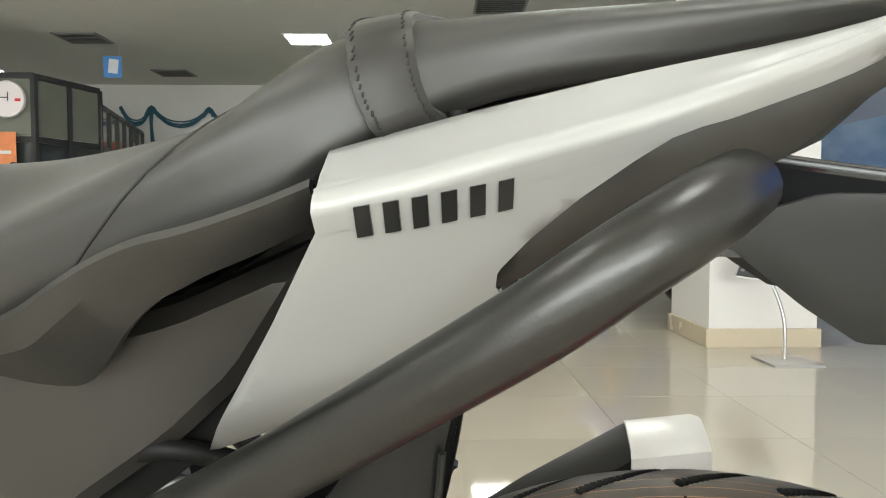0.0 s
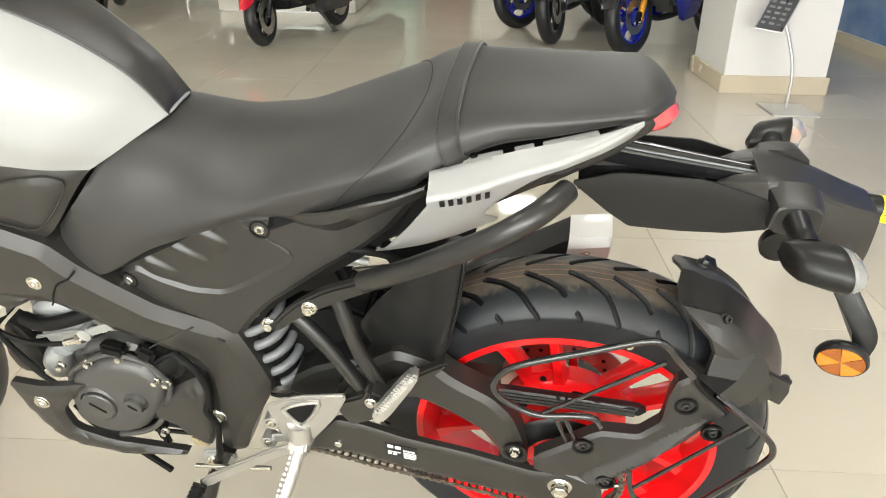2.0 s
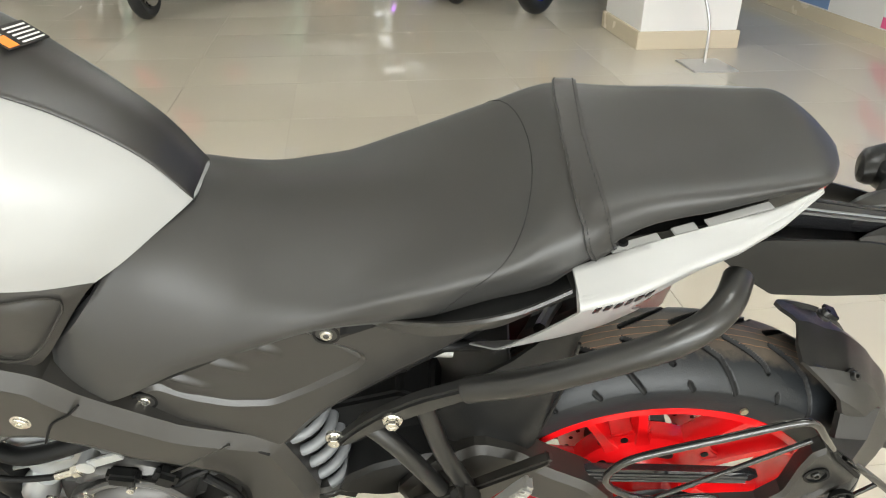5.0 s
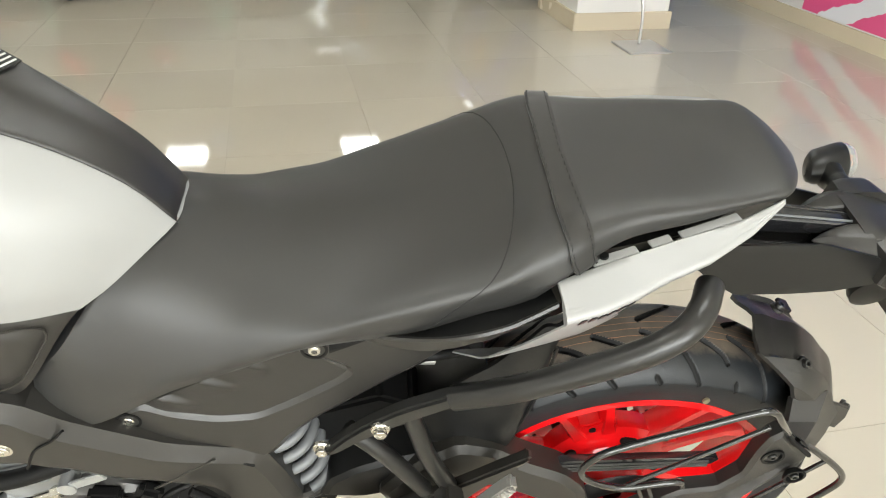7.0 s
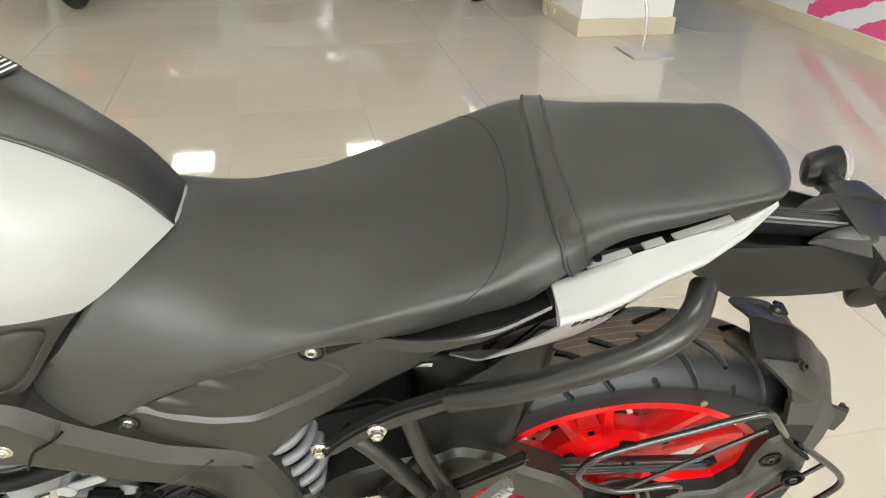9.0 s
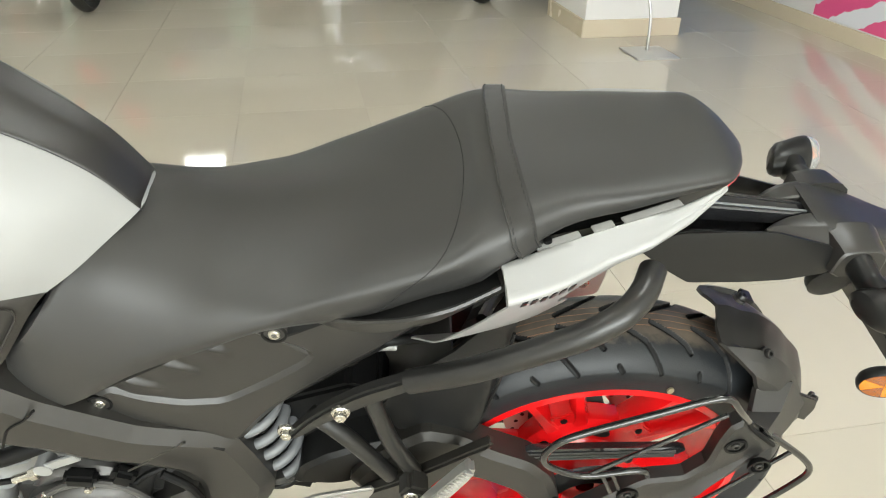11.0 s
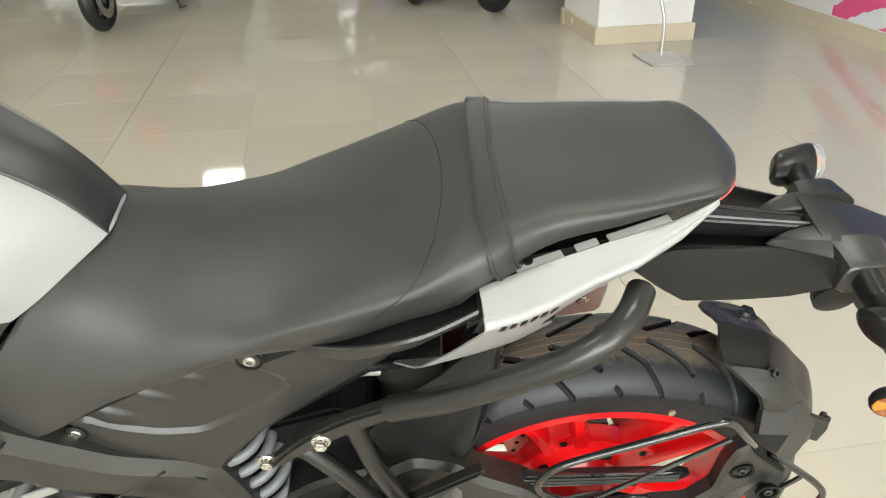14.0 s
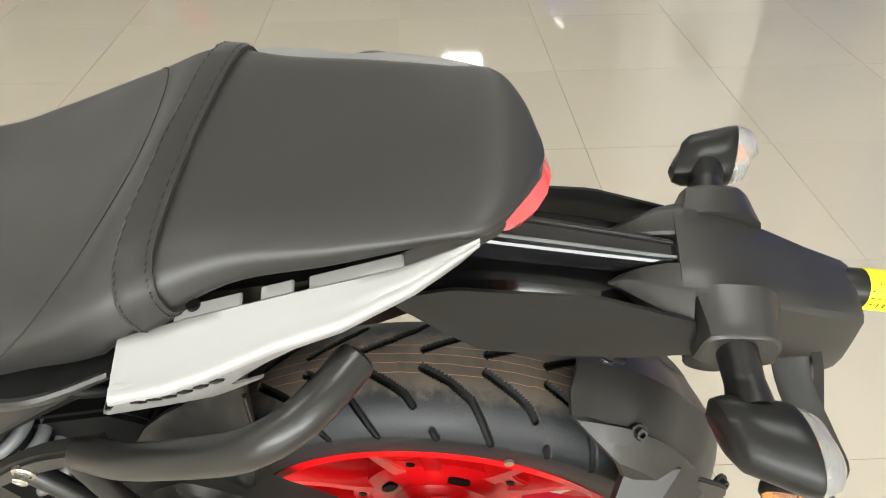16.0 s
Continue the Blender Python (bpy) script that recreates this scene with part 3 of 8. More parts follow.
# tail panels, both sides: a shelf beside the pillion seat, a ridge, a face that falls inwards
SHELF_IN = [(-0.186, -0.139, 0.871), (-0.152, -0.131, 0.879), (-0.125, -0.125, 0.885), (-0.070, -0.113, 0.896), (-0.014, -0.101, 0.9055), (0.020, -0.0895, 0.9125), (0.042, -0.0805, 0.9175)]
SHELF_RIDGE = [(-0.183, -0.180, 0.863), (-0.147, -0.174, 0.870), (-0.120, -0.165, 0.876), (-0.080, -0.147, 0.884), (-0.040, -0.136, 0.8945), (0.004, -0.113, 0.9055), (0.043, -0.0840, 0.9155)]


def ridge_at(x):
    xs = [p[0] for p in SHELF_RIDGE]
    y = np.interp(x, xs, [-p[1] for p in SHELF_RIDGE]) + max(0.0, xs[0] - x) * 0.2
    return y, np.interp(x, xs, [p[2] for p in SHELF_RIDGE]) - max(0.0, xs[0] - x) * 0.1


def ridge_round(x):
    """The ridge's rounding, which fades towards the tail."""
    return float(np.interp(x, (-0.06, 0.0, 0.043), (0.009, 0.0065, 0.0025)))


def tail_face(x, z):
    y, zr = ridge_at(x)
    d = max(0.0, zr - z)
    r = ridge_round(x)
    k = min(1.0, d / r)
    return y - r * (1 - math.sqrt(max(0.0, 1 - (1 - k) ** 2))) - 0.53 * max(0.0, d - r * 0.7) - 8.0 * max(0.0, d - 0.08) ** 2


FACE = [(-0.184, 0.864), (-0.181, 0.852), (-0.189, 0.839), (-0.209, 0.806), (-0.246, 0.751), (-0.276, 0.707), (-0.198, 0.753), (-0.165, 0.773), (-0.108, 0.801), (-0.124, 0.815), (-0.123, 0.824), (-0.111, 0.837), (-0.093, 0.852), (-0.071, 0.867), (-0.056, 0.876), (-0.037, 0.880), (-0.002, 0.8890), (0.017, 0.8940), (0.031, 0.8985), (0.0385, 0.9065), (0.0425, 0.9145), (0.004, 0.9055), (-0.040, 0.8950), (-0.080, 0.884), (-0.120, 0.876), (-0.147, 0.870)]
UNDER = [(-0.132, 0.812), (-0.118, 0.838), (-0.075, 0.868), (-0.040, 0.884), (0.000, 0.892), (0.045, 0.912), (0.060, 0.901), (0.056, 0.890), (0.038, 0.880), (0.012, 0.862), (-0.006, 0.850), (-0.060, 0.830), (-0.100, 0.815), (-0.128, 0.803)]
for side in (-1, 1):
    flip = 1 if side < 0 else -1
    a, b = spline(SHELF_IN, 5), spline(SHELF_RIDGE, 5)
    rings = []
    for p, q in zip(a, b):
        d = q - p
        up = np.array((0, 0, 0.004))
        r = ridge_round(p[0])
        drop = min(0.016, max(0.0015, np.interp(p[0], (-0.06, 0.0, 0.03, 0.043), (0.016, 0.0135, 0.0125, 0.003))))
        edge = [p - np.array((0, -0.003, 0.004)), p + np.array((0, 0.001, -0.001)), p + np.array((0, -0.001, 0.0004))]
        inner = q + np.array((0, r, 0.0))
        edge += [p + (inner - p) * f + up * 0.25 for f in (0.25, 0.5, 0.75)]
        for d in [r * (1 - math.cos(w)) for w in (0.0, 0.3, 0.6, 0.95, 1.3, 1.571)] + [r + (drop - r) * 0.5, drop]:
            edge.append(np.array((q[0], -tail_face(q[0], q[2] - d), q[2] - d)))
        edge.append(edge[-1] + np.array((0, 0.003, 0.0)))
        edge.append(p + (inner - p) * 0.5 - up * 0.7)
        rings.append(np.array(edge))
    shelf = loft(rings)
    panel_bm = shelf
    if side > 0:
        panel_bm = mirrored(panel_bm)
    face = shell(FACE, lambda x, z: tail_face(x, z) - 0.0005, 0.0025, 0.0015, 0.0002, 0.005, 1, 0.10, side=side)
    panel = part("tail_panel", merged(panel_bm, face), WHITE_TRIM, bike, "matt white tail side panel with a black word mark", angle=50)
    panel.location.z += 0.008 if side > 0 else 0.0
    # the maker's word mark as six plain bars
    for k in range(6):
        x0 = -0.1705 + k * 0.00955
        zc = 0.8515 + (x0 + 0.172) * 0.12
        quad = [(x0 + 0.001, zc - 0.0060), (x0 + 0.0062, zc - 0.0053), (x0 + 0.0068, zc + 0.0068), (x0 + 0.0016, zc + 0.0061)]
        corners = [(x, side * (tail_face(x, z) + lift), z) for lift in (0.0012, -0.001) for x, z in quad]
        part("word_mark_bar", bm_from(corners, [(0, 1, 2, 3), (4, 5, 6, 7), (0, 1, 5, 4), (1, 2, 6, 5), (2, 3, 7, 6), (3, 0, 4, 7)]), INK, panel, smooth=False)
    part("tail_under_cover", shell(UNDER, lambda x, z: 0.118 - 0.36 * max(0.0, x + 0.12) - 0.15 * max(0.0, 0.87 - z) + 0.05 * max(0.0, x), 0.03, 0.012, 0.005, 0.012, side=side), PLASTIC, bike, "black cover under the tail")
    # mounting tabs between seat and panel
    for x, w in ((-0.129, 0.046), (-0.084, 0.022), (-0.034, 0.062)):
        y = np.interp(x, [p[0] for p in SHELF_IN], [p[1] for p in SHELF_IN])
        z = np.interp(x, [p[0] for p in SHELF_IN], [p[2] for p in SHELF_IN])
        tab = part("mounting_tab", box(w, 0.012, 0.0025, pose(x, -side * (y + 0.0065), z - 0.0022, flip * -4, -11, flip * 12), 0.0008), WHITE_TRIM, panel)
        if x < -0.1:
            part("tab_hole", turned([(0, 0), (0.0045, 0), (0.0045, 1), (0, 1)], (x - 0.010, -side * (y + 0.0075), z - 0.0035), (x - 0.0105, -side * (y + 0.0077), z - 0.0005), 14), BLACK, panel)
    # grab rail tube with its flattened front bracket
    grab = part("grab_rail", sweep([(x, side * y, z) for x, y, z in ((-0.275, 0.150, 0.706), (-0.218, 0.170, 0.746), (-0.167, 0.181, 0.782), (-0.112, 0.190, 0.821), (-0.084, 0.189, 0.841), (-0.065, 0.180, 0.851), (-0.049, 0.163, 0.856), (-0.034, 0.136, 0.856))], 0.0140, 18, 8), STEEL_BLACK, bike, "black tubular grab rail")
    part("tube_end", turned([(0.0140, 0), (0.0130, 0.5), (0.0105, 0.8), (0, 1.0)], (-0.0345, side * 0.1365, 0.856), (-0.0310, side * 0.131, 0.857)), PLASTIC_SMOOTH, grab)
    part("bracket", prism([(-0.425, 0.592), (-0.400, 0.625), (-0.372, 0.652), (-0.330, 0.681), (-0.283, 0.701), (-0.262, 0.712), (-0.258, 0.690), (-0.285, 0.676), (-0.330, 0.652), (-0.375, 0.622), (-0.405, 0.596)], side * 0.130, side * 0.148, 0.004, 1), STEEL_BLACK, grab)
    hex_bolt((-0.354, side * 0.148, 0.649), 0.0074, grab, STEEL, 0.010, (0, side, 0), 1.5)
    hex_bolt((-0.422, side * 0.138, 0.600), 0.0072, grab, STEEL, 0.010, (0, side, 0), 1.5)
    # struts of the passenger's foot rest and its ribbed peg
    part("rest_strut", sweep([(-0.392, side * 0.126, 0.618), (-0.365, side * 0.132, 0.592), (-0.338, side * 0.136, 0.556), (-0.300, side * 0.140, 0.494)], 0.0112, 14, 6), STEEL_BLACK, bike)
    part("rest_strut", sweep([(-0.322, side * 0.126, 0.652), (-0.312, side * 0.132, 0.618), (-0.297, side * 0.138, 0.566), (-0.270, side * 0.142, 0.505)], 0.0112, 14, 6), STEEL_BLACK, bike)
    hanger = part("rest_hanger", prism([(-0.346, 0.452), (-0.294, 0.479), (-0.257, 0.505), (-0.186, 0.558), (-0.170, 0.566), (-0.178, 0.550), (-0.232, 0.488), (-0.262, 0.440), (-0.290, 0.420), (-0.322, 0.404), (-0.336, 0.424)], side * 0.128, side * 0.146, 0.004, 1), FRAME, bike)
    peg = part("passenger_peg", prism([(-0.270, 0.490), (-0.254, 0.486), (-0.199, 0.586), (-0.202, 0.598), (-0.212, 0.599), (-0.268, 0.508)], side * 0.180, side * 0.200, 0.004, 1), ALU, bike, "ribbed aluminium passenger foot peg, folded up")
    ribs = [box(0.013, 0.003, 0.0020, pose(-0.258 + 0.0033 * k, side * 0.2005, 0.516 + 0.0053 * k, 0, 30, 0), 0.0006) for k in range(16)]
    part("ribs", merged(*ribs), ALU, peg)
    part("peg_clevis", box(0.032, 0.034, 0.030, pose(-0.271, side * 0.162, 0.505, 0, 30, 0), 0.006), FRAME, peg)
    hex_bolt((-0.275, side * 0.178, 0.506), 0.006, peg, STEEL, 0.006, (0, side, 0))
    # heel plate, rider's peg
    heel = part("heel_plate", prism([(-0.452, 0.428), (-0.446, 0.441), (-0.400, 0.466), (-0.324, 0.484), (-0.321, 0.475), (-0.345, 0.425), (-0.382, 0.372), (-0.408, 0.346), (-0.432, 0.350), (-0.440, 0.380), (-0.446, 0.406)], side * 0.146, side * 0.154, 0.003, 1, 0.14), ALU, bike, "bead-blasted aluminium heel plate with a window")
    part("heel_window", prism([(-0.420, 0.436), (-0.405, 0.447), (-0.368, 0.460), (-0.378, 0.436), (-0.396, 0.409), (-0.404, 0.411)], side * 0.1535, side * 0.1550, 0.0, 1, 0.14), BLACK, heel, "dark triangular window")
    part("window_rim", sweep([(x, side * 0.156, z) for x, z in ((-0.424, 0.436), (-0.404, 0.451), (-0.364, 0.464), (-0.376, 0.434), (-0.395, 0.404), (-0.406, 0.408), (-0.424, 0.436))], 0.0036, 8, 4), ALU, heel)
    for at in ((-0.449, 0.398), (-0.462, 0.348)):
        part("boss", turned([(0.0125, 0), (0.0125, 1), (0.008, 1.0), (0.008, 0.7), (0, 0.7)], (at[0], side * 0.138, at[1]), (at[0], side * 0.156, at[1])), ALU, heel)
        hex_bolt((at[0], side * 0.150, at[1]), 0.0062, heel, STEEL, 0.008, (0, side, 0), 1.2, socket=True)
    part("lug", prism([(-0.462, 0.340), (-0.425, 0.352), (-0.420, 0.372), (-0.462, 0.360)], side * 0.143, side * 0.152, 0.003, 1), ALU, heel)
    rpeg = part("rider_peg", sweep([(-0.404, side * 0.170, 0.362), (-0.412, side * 0.205, 0.330), (-0.424, side * 0.245, 0.296)], (0.011, 0.0105, 0.0095), 14, 4), ALU, bike, "ribbed aluminium rider foot peg with a feeler bolt")
    studs = []
    for k in range(11):
        for j in range(-1, 2):
            t = 0.12 + k * 0.083
            studs.append(box(0.0045, 0.0045, 0.004, pose(-0.404 - 0.02 * t + 0.006 * j, side * (0.170 + 0.075 * t), 0.372 - 0.066 * t, side * -40, 0, 0), 0.001))
    part("studs", merged(*studs), ALU, rpeg)
    part("peg_mount", merged(turned([(0.0, 0), (0.019, 0), (0.019, 0.9), (0.015, 1), (0, 1)], (-0.404, side * 0.150, 0.402), (-0.405, side * 0.156, 0.362)), box(0.030, 0.022, 0.028, pose(-0.405, side * 0.166, 0.362, 30, 0, 0), 0.004)), ALU, rpeg)
    part("feeler_bolt", rod((-0.426, side * 0.246, 0.294), (-0.424, side * 0.262, 0.250), 0.005), STEEL, rpeg)

# tail light, tail tray
tl = []
for x, y, h in ((0.068, -0.058, 0.009), (0.075, -0.050, 0.013), (0.083, -0.038, 0.0145), (0.090, -0.020, 0.0145), (0.093, 0.0, 0.0145), (0.090, 0.020, 0.0145), (0.083, 0.038, 0.0145), (0.075, 0.050, 0.013), (0.068, 0.058, 0.009)):
    tl.append(np.array([(x - 0.0085 + dx, y * (0.86 - dx), 0.898 + h * dz) for dx, dz in ((-0.012, 1.0), (-0.003, 0.85), (0.005, -0.25), (0.002, -0.72), (-0.010, -1.0), (-0.022, 0.0))]))
part("tail_light", loft(tl), RED_LENS, bike, "glossy red wrap-round tail light", angle=35)
tray_rings = [np.array([(x, s * w, z0 if lo else z1) for s, lo in ((-1, 1), (-1, 0), (1, 0), (1, 1))]) for x, w, z0, z1 in ((-0.30, 0.08, 0.70, 0.775), (-0.22, 0.085, 0.745, 0.825), (-0.16, 0.100, 0.80, 0.866), (-0.05, 0.088, 0.835, 0.880), (0.02, 0.060, 0.862, 0.892), (0.055, 0.034, 0.884, 0.904))]
part("seat_tray", loft(tray_rings), PLASTIC_SMOOTH, bike, "black tray under the seat")

# rear mudguard arm, its fender and the lamp carrier
arm_rings = []
for x, w, zt, zb in ((-0.02, 0.018, 0.850, 0.830), (0.06, 0.017, 0.838, 0.818), (0.13, 0.015, 0.828, 0.810), (0.205, 0.012, 0.817, 0.803)):
    arm_rings.append(np.array([(x, -w, zb), (x, -w, zt - 0.002), (x, -w + 0.0015, zt), (x, w - 0.0015, zt), (x, w, zt - 0.002), (x, w, zb)]))
part("tail_arm", loft(arm_rings), GLOSS_BLACK, bike, "gloss black tail arm", angle=20)
for s in (-1, 1):
    # left rib in spring grey paints the reflection along the arm's edge
    part("arm_glint_rib", sweep([(0.0, s * 0.010, 0.8475), (0.07, s * 0.0095, 0.8370), (0.195, s * 0.007, 0.8188)], 0.0016, 8, 3), SPRING if s < 0 else GLOSS_BLACK, bike)
FENDER = [(-0.029, 0.822), (0.024, 0.838), (0.130, 0.836), (0.200, 0.815), (0.207, 0.7766), (0.160, 0.767), (0.107, 0.7645), (0.045, 0.766), (0.018, 0.784)]
for s in (-1, 1):
    part("fender_wing", shell([(x, z - (0.016 if s > 0 else 0.0)) for x, z in FENDER], lambda x, z: 0.064 + 0.06 * max(0, 0.836 - z), 0.003, 0.004, 0.001, 0.012, 1, 0.06, side=s), PLASTIC_SMOOTH, bike, "black inner fender wing")
part("fender_roof", loft([np.array([(x, -0.051, z - 0.004), (x, -0.051, z), (x, -0.03, z + 0.004), (x, 0.03, z + 0.004), (x, 0.051, z), (x, 0.051, z - 0.004), (x, 0.0, z - 0.006)]) for x, z in ((-0.02, 0.808), (0.06, 0.806), (0.13, 0.797), (0.20, 0.782))]), GLOSS_BLACK, bike, "gloss black fender roof", angle=25)
body_rings = []
for x, w, zt, zb, wt in ((0.192, 0.046, 0.8245, 0.790, 0.040), (0.206, 0.049, 0.8255, 0.782, 0.041), (0.228, 0.050, 0.8225, 0.766, 0.041), (0.250, 0.049, 0.815, 0.750, 0.040), (0.275, 0.046, 0.8055, 0.735, 0.038), (0.305, 0.041, 0.794, 0.716, 0.034), (0.334, 0.036, 0.785, 0.702, 0.030), (0.341, 0.033, 0.781, 0.704, 0.028)):
    h = zt - zb
    half = [(x, -w * 0.6, zb), (x, -w * 0.92, zb + 0.12 * h), (x, -w, zb + 0.35 * h), (x, -w * 0.97, zb + 0.62 * h), (x, -wt - 0.0015, zt - 0.05 * h), (x, -wt + 0.003, zt), (x, -wt * 0.5, zt + 0.001)]
    body_rings.append(np.array(half + [(a, -b, c) for a, b, c in reversed(half)]))
carrier = part("lamp_carrier", loft(body_rings), PLASTIC, bike, "matt black lamp carrier at the tail", angle=32)
# two prongs that clasp the tail arm
for s in (-1, 1):
    prong_rings = []
    for x, y0, y1, zt, zb in ((0.140, 0.0245, 0.0275, 0.8095, 0.8065), (0.150, 0.0195, 0.033, 0.8135, 0.803), (0.166, 0.0155, 0.044, 0.819, 0.797), (0.182, 0.0145, 0.053, 0.823, 0.790), (0.200, 0.0140, 0.060, 0.825, 0.784)):
        prong_rings.append(np.array([(x, s * y0, zb), (x, s * y0, zt - 0.002), (x, s * (y0 + 0.002), zt), (x, s * (y0 + 0.55 * (y1 - y0)), zt + 0.0005), (x, s * (y0 + 0.65 * (y1 - y0)), zt - 0.001), (x, s * y1, zt - 0.38 * (zt - zb)), (x, s * y1, zb + 0.2 * (zt - zb)), (x, s * (y1 - 0.004), zb)]))
    part("prong", loft(prong_rings), PLASTIC, carrier, angle=32)
part("plate_tube", turned([(0.013, 0), (0.0165, 0.1), (0.0172, 0.9), (0.015, 1.0), (0, 1.0)], (0.326, 0.012, 0.770), (0.390, 0.016, 0.760), 28), PLASTIC_SMOOTH, carrier)
part("yellow_label", turned([(0.0170, 0), (0.0176, 0.02), (0.0176, 0.98), (0.0174, 1)], (0.352, 0.0136, 0.7659), (0.384, 0.0156, 0.7609), 28), YELLOW, carrier, "bright yellow wrap label with dark lines")
for k in range(4):
    w = radians(95 + 22 * k)
    for x, n in ((0.357, 0.0024), (0.363, 0.0010), (0.368, 0.0010), (0.373, 0.0010)):
        c = Vector((x, 0.0145 - 0.0178 * math.sin(w), 0.7634 - 0.0178 * math.cos(w)))
        part("label_line", box(n, 0.0052, 0.0006, Matrix.Translation(c) @ Matrix.Rotation(w + math.pi, 4, "X"), 0), INK, carrier)
for s in (-1, 1):
    ind = part("indicator", sweep([(0.229, s * 0.060, 0.800), (0.232, s * 0.080, 0.796), (0.235, s * 0.098, 0.791), (0.237, s * 0.118, 0.788)], (0.0185, 0.0170, 0.0165, 0.020), 20, 5, flat=0.85), PLASTIC_SMOOTH, bike, "black indicator pod with a clear lens")
    pod = []
    for x, r, y in ((0.211, 0.010, 0.132), (0.214, 0.0195, 0.133), (0.222, 0.0250, 0.136), (0.238, 0.0275, 0.139), (0.255, 0.0295, 0.143), (0.2645, 0.0300, 0.145), (0.266, 0.0290, 0.1455)):
        pod.append(np.array([(x + 0.006 * math.cos(w), s * (y + r * 1.10 * math.cos(w)), 0.788 + r * 0.80 * math.sin(w)) for w in np.linspace(0, 2 * math.pi, 24, endpoint=False)]))
    part("pod", loft(pod), PLASTIC_SMOOTH, ind)
    lens = []
    for x, r in ((0.2655, 0.0290), (0.272, 0.0282), (0.279, 0.0245), (0.2835, 0.016), (0.285, 0.004)):
        lens.append(np.array([(x + 0.006 * math.cos(w), s * (0.1455 + r * 1.08 * math.cos(w)), 0.788 + r * 0.79 * math.sin(w)) for w in np.linspace(0, 2 * math.pi, 24, endpoint=False)]))
    part("lens", loft(lens), CLEAR, ind, "clear ribbed lens")
    part("bulb", turned([(0, 0), (0.007, 0.2), (0.008, 0.6), (0.004, 1), (0, 1)], (0.258, s * 0.145, 0.788), (0.272, s * 0.145, 0.788)), ORANGE, ind)
    # base of the stalk on the carrier
    part("stalk_base", loft([np.array([(0.229 + 0.034 * k * cx + dx, s * yy, zc + 0.024 * k * cz) for cx, cz in rounded([(-1, -0.9), (-0.85, 0.75), (-0.35, 1), (0.6, 1), (1, 0.5), (1, -0.9)], 1, 0.18)]) for k, yy, zc, dx in ((1.10, 0.036, 0.800, 0), (1.0, 0.050, 0.800, 0.001), (0.92, 0.066, 0.798, 0.003), (0.88, 0.0745, 0.797, 0.003), (0.80, 0.0765, 0.797, 0.003))]), PLASTIC, ind, angle=32)

# plate bracket, horn, rear reflector, side reflector
part("plate_bracket", sweep([(0.290, -0.030, 0.752), (0.305, -0.055, 0.715), (0.334, -0.080, 0.672), (0.352, -0.092, 0.642), (0.350, -0.098, 0.618)], (0.015, 0.014, 0.0135, 0.0135, 0.012), 10, 4, flat=0.16), PLASTIC_SMOOTH, bike, "black side bracket")
part("red_reflector", box(0.012, 0.050, 0.030, pose(0.333, 0.0, 0.730, 0, -16, 0), 0.003), RED_LENS, bike, "small red rear reflector")
part("plate_holder", loft([np.array([(x, -w, z), (x + 0.01, -w, z - 0.004), (x + 0.01, w, z - 0.004), (x, w, z)]) for x, w, z in ((0.300, 0.030, 0.772), (0.314, 0.045, 0.735), (0.334, 0.075, 0.66), (0.345, 0.080, 0.62))]), PLASTIC_SMOOTH, bike, "black number plate holder with no plate")
refl = part("side_reflector", turned([(0.0, 0), (0.029, 0), (0.0315, 0.3), (0.0315, 0.8), (0.0290, 1.0), (0.0275, 0.86), (0, 0.86)], (0.330, -0.098, 0.616), (0.326, -0.112, 0.613), 32), PLASTIC_SMOOTH, bike, "round amber reflector in a black rim")
rax = (Vector((0.326, -0.112, 0.613)) - Vector((0.330, -0.098, 0.616))).normalized()
for k in range(6):
    w0, w1 = math.pi / 3 * k + 0.3, math.pi / 3 * (k + 1) + 0.3
    fan = [(0.0, 0.0)] + [(0.0276 * math.cos(w), 0.0276 * math.sin(w)) for w in np.linspace(w0 + 0.03, w1 - 0.03, 6)]
    seg = part("reflector_segment", prism(fan, -0.001, 0.001, 0), AMBER if k % 2 else AMBER_DEEP, refl)
    seg.matrix_local = Matrix.Translation(Vector((0.326, -0.112, 0.613)) - rax * 0.0012) @ rax.to_track_quat("Y", "Z").to_matrix().to_4x4()
part("horn_disc", turned([(0, 0), (0.024, 0), (0.026, 0.3), (0.026, 0.8), (0.018, 1), (0, 0.9)], (0.236, -0.030, 0.738), (0.236, -0.048, 0.735)), PLASTIC_SMOOTH, bike)

